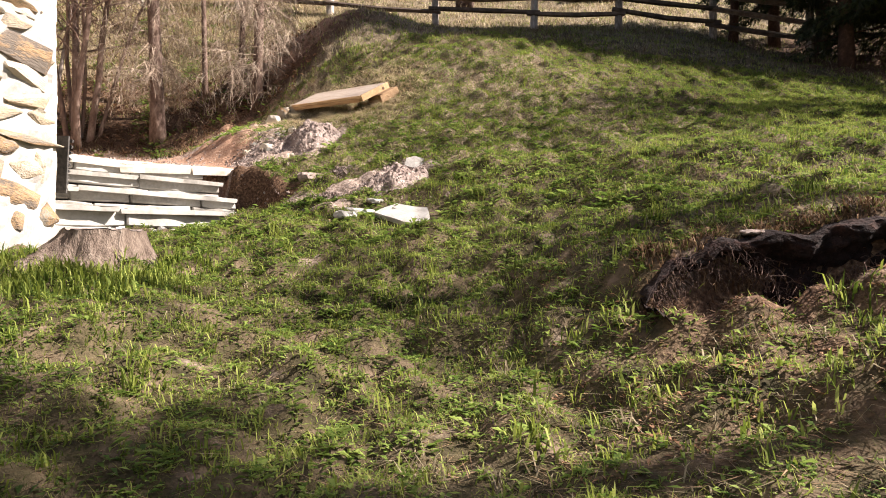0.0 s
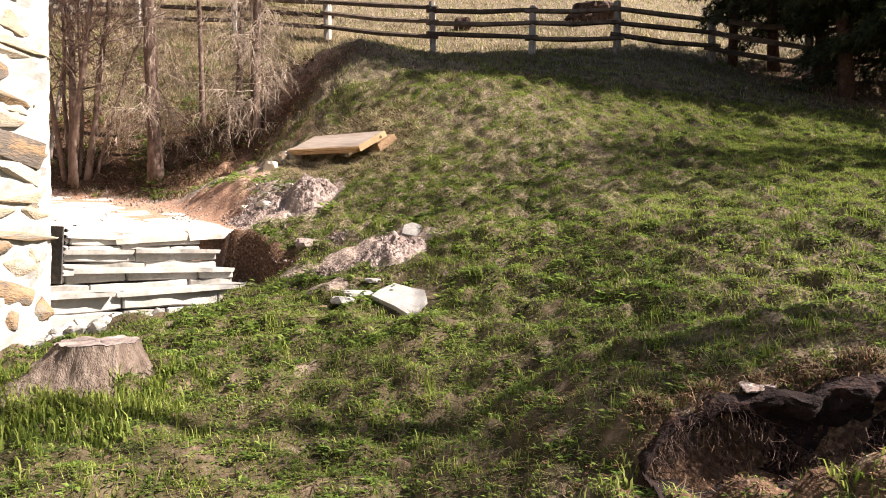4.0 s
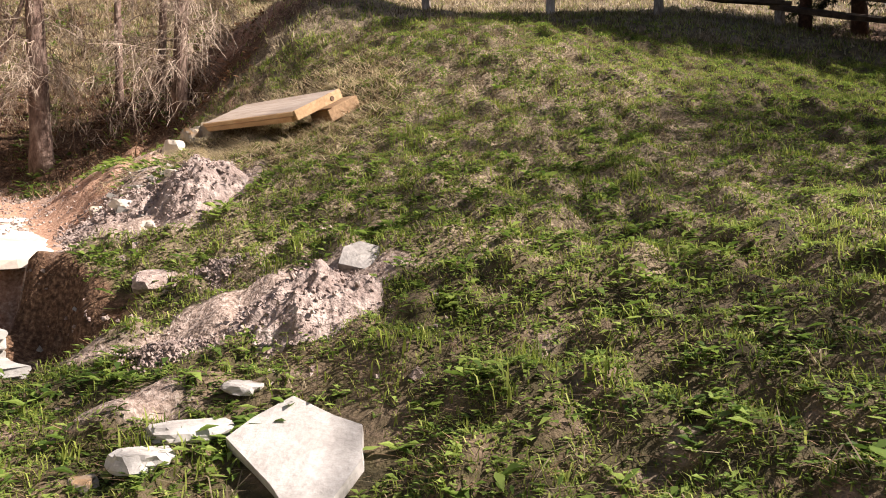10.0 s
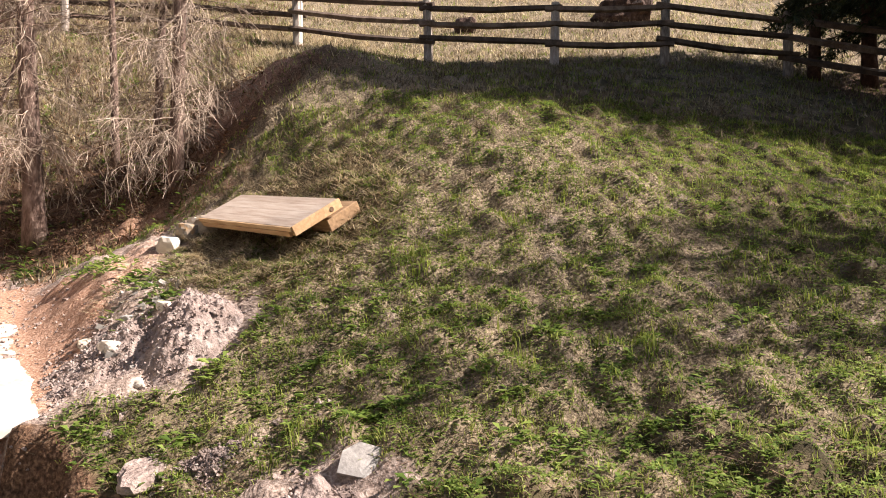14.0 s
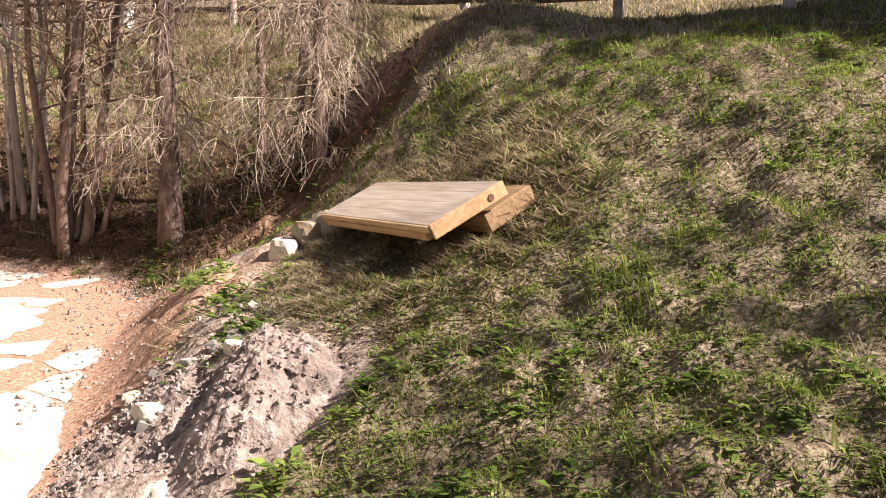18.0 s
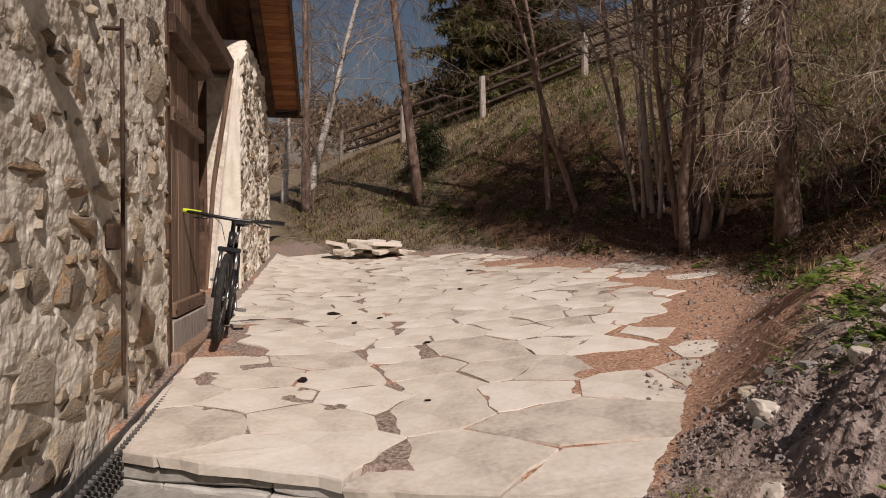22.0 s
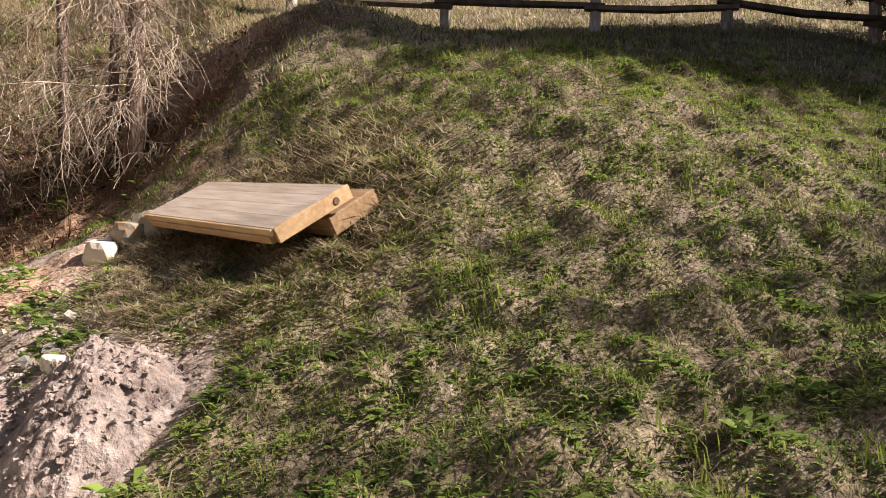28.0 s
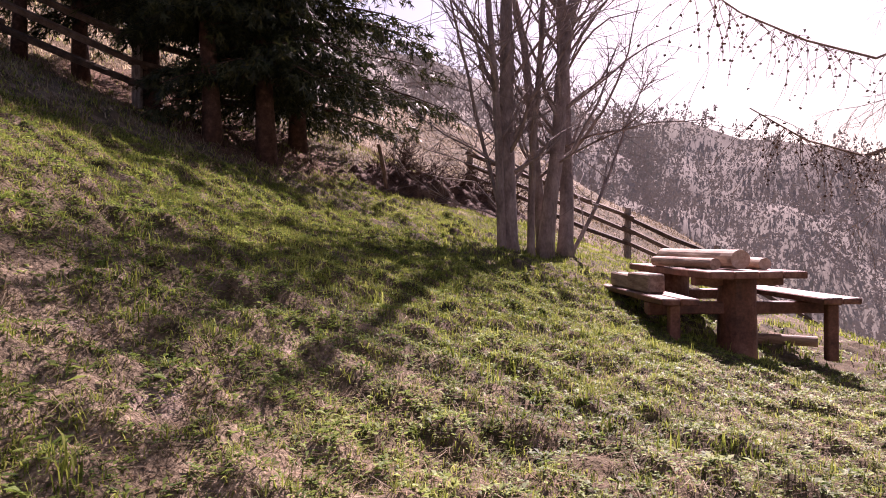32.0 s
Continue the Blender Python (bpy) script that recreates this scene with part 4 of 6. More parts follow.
for u_, w_, r in ((2.05, 0.95, 0.040), (3.9, 1.35, 0.030), (4.35, 1.15, 0.05), (2.9, 1.9, 0.025), (5.2, 2.6, 0.035), (1.5, 1.7, 0.022), (4.1, 1.6, 0.028), (6.6, 3.0, 0.04)):
    px, py = uw(u_, w_)
    bm = bmesh.new()
    bmesh.ops.create_icosphere(bm, subdivisions=1, radius=r)
    for v in bm.verts:
        v.co = Vector((v.co.x * rt.uniform(0.9, 1.9), v.co.y * rt.uniform(0.6, 1.2), v.co.z * 0.35 + rt.uniform(-0.004, 0.004)))
    ob = part("stone_chip", bm, M_DARKSOIL, None)
    ob.matrix_world = pose(px, py, float(terrace_z(px, py)) + r * 0.25, 0, 0, rt.uniform(0, 360))
    tagged(ob, "small dark clod lying on the paving", "clod", "clods on the paving")

# ---- stone steps below the terrace ----
steps = holder("stone_steps", pose(EDGE_R.x, EDGE_R.y, 0), "flight of pale stone steps with split-slab treads beside the barn", "steps")
ST = Matrix(((EDGE_N.x, EDGE_E.x, 0, 0), (EDGE_N.y, EDGE_E.y, 0, 0), (0, 0, 1, 0), (0, 0, 0, 1)))
levels = [2.36, 2.235, 2.075, 1.91, 1.66]
for k in range(4):
    x0, top, low = 0.29 * k, levels[k], levels[k + 1]
    rise = top - low
    lens = (2.05, 2.02, 2.0, 1.98)[k] + 0.02 * k
    # two courses of uneven stones make up each riser
    for course in (0, 1):
        a = 0.0
        while a < lens - 0.05:
            b = min(lens, a + rt.uniform(0.28, 0.85))
            b = lens if lens - b < 0.2 else b
            hc = (rise + 0.03) * (0.52 if course else 0.48)
            zc = low - 0.04 + (rise + 0.03) * (0.74 if course else 0.24)
            block("riser", ST @ pose(x0 - 0.062 + rt.uniform(-0.012, 0.008), -(a + b) / 2, zc, rt.uniform(-1.5, 1.5), rt.uniform(-4, 4), rt.uniform(-1.5, 1.5)), 0.10, b - a - rt.uniform(0.004, 0.014), hc - rt.uniform(0.003, 0.010), M_STEP, steps, "", 0.010, 0.009, rt, 3)
            a = b
    if k:
        cut = rt.uniform(0.3, 0.7) * lens
        for a, b in ((0, cut), (cut, lens)):
            over = rt.uniform(0.030, 0.055)
            poly = [(-0.34, -(b - a) / 2 + 0.006), (over, -(b - a) / 2 + 0.006), (over + rt.uniform(-0.02, 0.02), 0.0), (over, (b - a) / 2 - 0.006), (-0.34, (b - a) / 2 - 0.006)]
            ob = new("tread", slab_mesh("tread", poly, 0.038, M_STEP, rt, 0.016))
            ob.parent = steps
            ob.matrix_local = ST @ pose(x0, -(a + b) / 2, top + rt.uniform(-0.004, 0.004), rt.uniform(-1.2, 1.2), rt.uniform(-0.8, 0.8), 0)
# rubble left at the foot of the steps
for _ in range(26):
    p = ST @ Vector((0.93 + rt.uniform(0.0, 0.22), -rt.uniform(0.75, 2.0), 0)) + Vector((EDGE_R.x, EDGE_R.y, 0))
    ob = new("rubble_stone", rt.choice(PALE_STONES))
    ob.parent = steps
    r = rt.uniform(0.07, 0.20)
    ob.matrix_local = pose(p.x - EDGE_R.x, p.y - EDGE_R.y, ground(p.x, p.y) + r * 0.16, rt.uniform(-60, 60), rt.uniform(-25, 25), rt.uniform(0, 360)) @ Matrix.Diagonal((r, r * 0.8, r * 0.6, 1))
# ---- fences ----
def fence(name, posts, rails, height, label, rng, gap_z=0.30, post_r=0.082):
    """Posts with split rails nailed between them. posts: x, y."""
    fx, fy = posts[0][:2]
    top = holder(name, pose(fx, fy, ground(fx, fy)), label, "fence")
    inv = top.matrix_world.inverted()
    feet = []
    for p in posts:
        x, y = p[:2]
        z = ground(x, y)
        h = height * rng.uniform(0.94, 1.08)
        b = Buf()
        lx, ly = rng.uniform(-0.05, 0.05), rng.uniform(-0.05, 0.05)
        b.tube([inv @ Vector((x, y, z - 0.3)), inv @ Vector((x + lx * 0.5, y + ly * 0.5, z + h * 0.5)), inv @ Vector((x + lx, y + ly, z + h))], [post_r * 1.08, post_r, post_r * 0.92], 7)
        b.build("post", M_POST, top)
        feet.append(Vector((x, y, z)))
    for a, b in zip(feet, feet[1:]):
        d = (b - a).normalized()
        for k in range(rails):
            h = height - 0.13 - k * gap_z * rng.uniform(0.95, 1.05)
            rb_ = Buf()
            p, q = a + Vector((0, 0, h + rng.uniform(-0.04, 0.04))), b + Vector((0, 0, h + rng.uniform(-0.04, 0.04)))
            off = Vector((d.y, -d.x, 0)) * 0.075
            p, q = p - d * 0.15 + off, q + d * 0.15 + off
            mid = (p + q) / 2 + Vector((0, 0, -rng.uniform(0.0, 0.05)))
            rb_.tube([inv @ p, inv @ mid, inv @ q], [0.055, 0.062, 0.05], 5)
            rb_.build("rail", M_RAIL, top)
    return top


rf = random.Random(31)
fence("fence", [(-2.95, 17.0), (-0.23, 15.6), (2.0, 15.2), (3.85, 14.9), (5.9, 14.75), (7.5, 13.75), (9.2, 13.0)], 3, 1.12, "weathered grey post-and-rail fence along the top of the meadow", rf)
fence("fence", [(-2.95, 17.05), (-5.4, 17.3), (-8.0, 17.5), (-10.4, 17.3), (-13.0, 15.0), (-15.6, 13.7), (-18.7, 12.7), (-22.0, 11.8)], 3, 1.12, "old wooden fence above the wooded bank", rf)
fence("fence", [(14.9, 11.2), (15.6, 9.6), (16.3, 7.8), (17.0, 5.9), (17.8, 3.9)], 3, 1.12, "wooden rail fence running down past the table", rf)


# ---- earth heaps ----
def heap(name, cx, cy, rx, ry, h, mat, label, seed, a=0.0, rough=0.35, n=120, category="earth heap", lumps=0.85, loose=0):
    """A clodded heap that follows the ground below it."""
    bm = bmesh.new()
    rows = []
    c, s = math.cos(a), math.sin(a)
    zc = ground(cx, cy)
    for j in range(n + 1):
        row = []
        for i in range(n + 1):
            p, q = 2.4 * i / n - 1.2, 2.4 * j / n - 1.2
            x, y = cx + p * rx * c - q * ry * s, cy + p * rx * s + q * ry * c
            k = noise.noise(Vector((x * 2.0, y * 2.0, seed)))
            r = math.sqrt(p * p + q * q) * (1 + 0.25 * k)
            prof = max(0.0, 1 - r * r) ** 1.15
            clod = 0.8 * noise.noise(Vector((x * 4.5, y * 4.5, seed + 3))) + 0.5 * noise.noise(Vector((x * 9, y * 9, seed))) + 0.3 * noise.noise(Vector((x * 19, y * 19, seed)))
            crumb = 0.034 * (0.55 - noise.voronoi(Vector((x * 11, y * 11, seed)))[0][0]) + 0.024 * (0.5 - noise.voronoi(Vector((x * 24, y * 24, seed)))[0][0]) + 0.018 * noise.noise(Vector((x * 45, y * 45, seed)))
            z = h * prof + (h * rough * clod + lumps * crumb) * min(1.0, prof * 2.5) - 0.05 * (prof <= 0)
            row.append((x, y, z))
        rows.append(row)
    flat = np.array(rows).reshape(-1, 3)
    base = land(flat[:, 0], flat[:, 1], True)
    vs = [bm.verts.new((v[0] - cx, v[1] - cy, v[2] + b - zc - 0.01)) for v, b in zip(flat, base)]
    for j in range(n):
        for i in range(n):
            bm.faces.new((vs[j * (n + 1) + i], vs[j * (n + 1) + i + 1], vs[(j + 1) * (n + 1) + i + 1], vs[(j + 1) * (n + 1) + i]))
    tops = [(v.co.x, v.co.y, v.co.z) for v, w in zip(bm.verts, flat) if w[2] > 0.012]
    ob = part(name, bm, mat, None, smooth=True)
    ob.location = (cx, cy, zc)
    if loose:
        rl, lo = random.Random(int(seed * 10)), Buf()
        for _ in range(loose):
            x, y, z = rl.choice(tops)
            r = rl.uniform(0.003, 0.008) * (1.8 if rl.random() < 0.08 else 1)
            lo.box(pose(x + rl.gauss(0, 0.02), y + rl.gauss(0, 0.02), z + r * 0.1, rl.uniform(0, 90), rl.uniform(0, 90), rl.uniform(0, 90)), r * 2, r * 1.7, r * 1.5, r * 0.5, rl)
        tagged(lo.build("rubble", mat, ob), "loose clods and crumbs of earth", kind="stuff")
    return tagged(ob, label, category)


heap("soil_mound", -1.46, 7.42, 0.33, 0.46, 0.20, M_SOIL, "heap of dug pinkish-brown earth on the turf", 2.0, 0.4, 0.32, loose=420)
heap("soil_mound", -1.98, 7.45, 0.42, 0.62, 0.045, M_SOIL, "low spread of cloddy earth beside the terrace", 7.0, 0.5, 0.6, loose=900)
heap("soil_mound", -0.42, 5.88, 0.38, 0.34, 0.15, M_SOIL, "low heap of crumbly dug earth beside a flat stone", 5.0, 0.3, 0.45, loose=420)
heap("soil_mound", -0.88, 5.68, 0.27, 0.15, 0.06, M_SOIL, "small heap of crumbly earth", 9.0, 0.2, 0.6, n=80, loose=1200)
heap("soil_mound", -0.95, 6.42, 0.42, 0.14, 0.06, M_SOIL, "thin spread of earth and stones", 12.0, 0.3, 0.6, n=80, loose=1400)


def raw_bank(cx, cy, half, mat, label, seed):
    """A little scarp where the turf has slipped: a hollow dark face under an overhanging lip."""
    section = ((0.20, -0.05), (0.12, 0.012), (0.04, 0.03), (-0.03, 0.015), (-0.05, -0.02), (-0.02, -0.05), (0.02, -0.10), (0.03, -0.17), (0.00, -0.25), (-0.07, -0.30), (-0.15, -0.31), (-0.22, -0.32), (-0.28, -0.38))
    n, rows = 110, []
    zc = ground(cx, cy)
    fine = [np.interp(k / 44, np.linspace(0, 1, len(section)), [p[j] for p in section]) for k in range(45) for j in (0, 1)]
    fine = list(zip(fine[::2], fine[1::2]))
    bm = bmesh.new()
    for i in range(n + 1):
        t = 2 * i / n - 1
        x = cx + t * half
        arch = max(0.0, 1 - abs(t) ** 3.2)
        bend = -0.16 * (1 - arch) - 0.05 * math.sin(3.1 * t + 0.6)
        lip = ground(x, cy + 0.10 + bend)
        row = []
        for y, z in fine:
            p = Vector((x * 7, y * 9 + seed, z * 9))
            d = 0.030 * noise.noise(p) + 0.020 * noise.noise(p * 2.3) + 0.012 * noise.noise(p * 5.1)
            row.append(bm.verts.new((x - cx, y + bend + d * 1.2, lip - zc + z * (0.15 + 0.85 * arch) + d * 0.6 - 0.02 * (1 - arch))))
        rows.append(row)
    for a, b in zip(rows, rows[1:]):
        for k in range(len(fine) - 1):
            bm.faces.new((a[k], a[k + 1], b[k + 1], b[k]))
    ob = part("earth_bank", bm, mat, None, smooth=True)
    ob.location = (cx, cy, zc)
    roots, rl = Buf(), random.Random(77)
    for _ in range(420):
        t = rl.uniform(-0.92, 0.92)
        x, y = t * half, -0.02 - 0.16 * abs(t) ** 3.2 - 0.05 * math.sin(3.1 * t + 0.6)
        z = ground(cx + x, cy + y + 0.06) - zc + rl.uniform(-0.10, 0.02)
        pts = wander((x, y - 0.02, z), (rl.gauss(0, 0.6), -0.5, rl.uniform(-0.6, 0.2)), rl.uniform(0.04, 0.11), 4, rl, 0.3, 0.25)
        roots.tube(pts, taper(0.0022, 0.001, 5), 3, False)
    tagged(roots.build("root_fringe", M_BRUSH, ob), "fine brown roots hanging from the lip", kind="stuff")
    return tagged(ob, label, "earth bank")




# ---- loose stones and slabs ----
def rock(name, x, y, sx, sy, sz, label, rng, mat=None, up=0.0, yaw=None, category="stone"):
    rng = random.Random(rng)
    bm = bmesh.new()
    bmesh.ops.create_icosphere(bm, subdivisions=3, radius=0.5)
    o = Vector([rng.uniform(0, 50) for _ in range(3)])
    for v in bm.verts:
        v.co *= 1 + 0.45 * noise.noise(v.co * 2.2 + o) + 0.14 * noise.noise(v.co * 6 + o)
        v.co = Vector((round(v.co.x / 0.23) * 0.23 * 0.35 + v.co.x * 0.65, v.co.y, max(-0.28, min(0.30, v.co.z))))
    for v in bm.verts:
        v.co = Vector((v.co.x * sx, v.co.y * sy, v.co.z * sz / 0.6))
    ob = part(name, bm, mat or M_SLAB, None)
    ob.matrix_world = pose(x, y, ground(x, y) + sz * 0.32 + up, rng.uniform(-6, 6), rng.uniform(-6, 6), rng.uniform(0, 360) if yaw is None else yaw)
    return tagged(ob, label, category)


flag = new("flat_slab", slab_mesh("flat_slab", [(-0.281, 0.106), (-0.214, 0.203), (-0.107, 0.325), (0.045, 0.185), (0.136, 0.115), (0.15, -0.06), (0.085, -0.247), (0.014, -0.290), (-0.085, -0.125)][::-1], 0.04, M_FLAG, random.Random(4), 0.006))
flag.matrix_world = pose(-0.22, 4.98, 1.868, 19, -5, 0)
tagged(flag, "large pale flat stone slab lying in the grass", "stone slab")
leaning = new("stone", slab_mesh("stone", [(-0.10, -0.07), (0.07, -0.08), (0.11, 0.06), (-0.01, 0.08), (-0.08, 0.03)], 0.035, M_FLAG, random.Random(6), 0.008))
leaning.matrix_world = pose(-0.24, 6.22, ground(-0.24, 6.22) + 0.06, 52, 8, 8)
tagged(leaning, "pale flat stone leaning on the earth heap", "stone")
rock("stone", -0.62, 5.13, 0.27, 0.12, 0.05, "flat pale stone in the grass", 5, M_FLAG, yaw=28)
rock("stone", -0.52, 5.33, 0.14, 0.10, 0.04, "pale stone chip in the grass", 25, M_FLAG, yaw=10)
rock("stone", -0.70, 4.97, 0.17, 0.14, 0.06, "rough pinkish stone in the grass", 6, M_FLAG)
rock("stone", -0.84, 4.92, 0.10, 0.07, 0.04, "small grey stone in the grass", 7, M_STONE)
rock("stone", -1.28, 6.42, 0.30, 0.20, 0.12, "brown stone half sunk in turf", 8, M_SOIL)
rock("stone", -2.30, 9.82, 0.36, 0.22, 0.14, "flat white stone beside the wooden cover", 21)
rock("stone", -2.27, 7.73, 0.11, 0.08, 0.06, "pale broken stone on the soil", 22, M_STONE)
rock("stone", -2.03, 7.80, 0.10, 0.07, 0.05, "pale broken stone on the soil", 23, M_FLAG)
rock("stone", -1.95, 7.45, 0.17, 0.11, 0.09, "pale broken stone on the soil", 9)
rock("stone", -1.75, 7.72, 0.12, 0.09, 0.08, "pale broken stone on the soil", 10)
rock("stone", -1.62, 7.05, 0.13, 0.09, 0.05, "grey stone on the soil", 12)
rock("stone", -2.40, 9.36, 0.24, 0.19, 0.18, "white stone under the wooden cover", 13)
rock("stone", -2.26, 9.50, 0.34, 0.20, 0.19, "grey rounded stone under the wooden cover", 14, M_STONE)
rock("stone", -2.06, 9.54, 0.34, 0.22, 0.20, "grey rounded stone under the wooden cover", 15, M_STONE)
rock("stone", 1.36, 2.68, 0.20, 0.14, 0.025, "flat grey stone on the slipped bank", 16, M_SOIL, up=0.015)
rock("stone", 1.25, 2.95, 0.05, 0.04, 0.03, "small white pebble on the turf", 17)
rock("boulder", 4.15, 18.6, 1.3, 0.7, 0.55, "dark boulder in the meadow beyond the fence", 18, M_BRUSH, category="boulder")
rock("boulder", 0.5, 18.2, 0.5, 0.4, 0.35, "dark stone in the meadow beyond the fence", 19, M_BRUSH, category="boulder")
rk = random.Random(44)
pebbles = Buf()
for _ in range(3600):
    zone = rk.random()
    if zone < 0.55:
        x, y = rk.gauss(-2.05, 0.36), rk.gauss(7.5, 0.6)
    elif zone < 0.75:
        x, y = rk.gauss(-0.8, 0.45), rk.gauss(6.1, 0.35)
    else:
        u_ = rk.uniform(1.0, 7.5)
        x, y = uw(u_, float(terrace_width(u_)) + rk.uniform(0.0, 0.9))
    if float(terrace_mask(np.array([x]), np.array([y]))[0]) > 0.9 and zone < 0.75:
        continue
    r = rk.uniform(0.004, 0.012) * (1.9 if rk.random() < 0.08 else 1)
    pebbles.box(pose(x, y, ground(x, y) + r * 0.3, rk.uniform(0, 90), rk.uniform(0, 90), rk.uniform(0, 90)), r * 2, r * 1.7, r * 1.3, r * 0.4, rk)
tagged(pebbles.build("gravel", M_SOIL), "scattered gravel and small broken stones on bare soil", "gravel", kind="stuff")

rubble = Buf()
for _ in range(90):
    x, y = rk.gauss(-2.05, 0.28), rk.gauss(7.75, 0.5)
    if float(terrace_mask(np.array([x]), np.array([y]))[0]) > 0.5:
        continue
    r = rk.uniform(0.010, 0.026) * (1.6 if rk.random() < 0.12 else 1)
    rubble.box(pose(x, y, ground(x, y) + r * 0.3, rk.uniform(-40, 40), rk.uniform(-40, 40), rk.uniform(0, 90)), r * 2.4, r * 1.8, r * 1.2, r * 0.45, rk)
tagged(rubble.build("rubble", M_STEP), "small pale broken stones on the soil beside the terrace", "rubble", kind="stuff")

# pile of leftover slabs at the terrace's far end
pile = holder("slab_pile", pose(-11.6, 9.35, ground(-11.6, 9.35)), "low pile of leftover pale stone slabs at the terrace edge", "stone pile")
rp = random.Random(52)
for i in range(15):
    L, W = rp.uniform(0.35, 0.95), rp.uniform(0.25, 0.55)
    poly = [(L * 0.5 * math.cos(a) * rp.uniform(0.8, 1.15), W * 0.5 * math.sin(a) * rp.uniform(0.8, 1.15)) for a in [k * math.pi / 3 + 0.3 for k in range(6)]]
    ob = new("slab", slab_mesh("slab", poly, 0.06, M_SLAB, rp))
    ob.parent = pile
    ob.matrix_local = pose(rp.gauss(0, 0.35), rp.gauss(-0.25, 0.5), 0.06 + 0.24 * (i / 15), rp.uniform(-12, 12), rp.uniform(-14, 14), rp.uniform(0, 360))


# ---- wooden cover on a beam ----
def wooden_cover():
    m = pose(-1.436, 8.98, 3.684, 30, 4.5, -46.6)
    top = holder("wooden_cover", m, "thick silvered larch hatch cover propped on stones and a beam", "hatch cover")
    L, W = 1.63, 0.46
    for i in range(4):
        w = W / 4
        block("plank", pose(0, -W / 2 + w * (i + 0.5), -0.020), L, w - 0.001, 0.040, M_GREYTOP, top, "silvered top plank", 0.0008)
    for i in range(5):
        w = L / 5
        block("under_plank", pose(-L / 2 + w * (i + 0.5), 0.0, -0.062), w - 0.003, W - 0.02, 0.040, M_FRESHWOOD, top, "fresh yellow plank below", 0.003)
    block("edge_board", pose(0, -W / 2 - 0.010, -0.018), L + 0.012, 0.018, 0.034, M_FRESHWOOD, top, "fresh yellow edge board", 0.003)
    block("edge_strip", pose(-0.015, -W / 2 - 0.006, -0.060), L - 0.03, 0.026, 0.042, M_FRESHWOOD, top, "fresh yellow lower edge board", 0.003)
    block("end_board", pose(L / 2 + 0.010, 0.004, -0.040), 0.018, W + 0.01, 0.080, M_FRESHWOOD, top, "fresh yellow end board", 0.003)
    kn = Buf()
    kn.tube([(L / 2 + 0.017, W * 0.30, -0.045), (L / 2 + 0.024, W * 0.30, -0.045)], [0.022, 0.018], 10)
    kn.build("knot", M_BEAM, top, "dark split knot")
    beam = holder("timber_beam", m @ pose(L / 2 - 0.175, 0.25, -0.175, 0, 0, 3), "squared larch timber lying under the cover", "beam")
    block("timber", pose(0, 0, 0), 0.26, 0.34, 0.11, M_TIMBER, beam, "", 0.008)


wooden_cover()


# ---- cut stump ----
def stump(x, y, r, h):
    bm = bmesh.new()
    sides, rings = 110, 22
    z0 = ground(x, y)
    rows = []
    for j in range(rings + 1):
        t = j / rings
        row = []
        for i in range(sides):
            a = 2 * math.pi * i / sides
            ca, sa = math.cos(a), math.sin(a)
            ridge = 0.5 + 0.5 * math.sin(5 * a + 0.8 + 0.6 * math.sin(2 * a))
            flare = 1 + (0.45 + 0.55 * ridge) * (1 - t) ** 1.5 + 0.06 * noise.noise(Vector((ca * 3, sa * 3, t * 2))) + 0.07 * noise.noise(Vector((ca * 10, sa * 10, t * 1.2))) + 0.025 * noise.noise(Vector((ca * 28, sa * 28, t * 1.5)))
            flare += 1.5 * max(0.0, math.cos(a - 3.75)) ** 3 * (1 - t) ** 1.5
            row.append(bm.verts.new((r * flare * ca, r * flare * sa, -0.14 + (h + 0.14) * t + 0.02 * t * noise.noise(Vector((ca * 4, sa * 4, 7.0))))))
        rows.append(row)
    for j in range(rings):
        for i in range(sides):
            k = (i + 1) % sides
            bm.faces.new((rows[j][i], rows[j][k], rows[j + 1][k], rows[j + 1][i]))
    top = holder("tree_stump", pose(x, y, z0), "weathered cut tree stump with flared roots in the grass", "stump")
    rim = [v.co.copy() for v in rows[-1]]
    part("wood", bm, M_STUMP, top, "", smooth=True)
    bm = bmesh.new()
    prev = None
    for k in range(9):
        q = 1.0 - k / 9
        ring = [bm.verts.new((c.x * q * 1.005, c.y * q * 1.005, c.z + 0.003 + 0.002 * (k % 2) + 0.006 * noise.noise(Vector((c.x * q * 9, c.y * q * 9, 3.0))))) for c in rim]
        if prev:
            for i in range(sides):
                bm.faces.new((prev[i], prev[(i + 1) % sides], ring[(i + 1) % sides], ring[i]))
        prev = ring
    bm.faces.new(prev)
    part("cut_face", bm, M_ALDERBARK, top, "pale grey sawn face", smooth=True)


stump(-1.98, 3.88, 0.225, 0.165)


# ---- trees ----
def wander(p, d, length, segs, rng, bend=0.12, droop=0.0):
    """A wandering line of points."""
    pts, d = [Vector(p)], Vector(d).normalized()
    for _ in range(segs):
        d = (d + Vector([rng.gauss(0, bend) for _ in range(3)]) + Vector((0, 0, -droop))).normalized()
        pts.append(pts[-1] + d * (length / segs))
    return pts


def taper(r0, r1, n):
    return [r0 + (r1 - r0) * i / (n - 1) for i in range(n)]


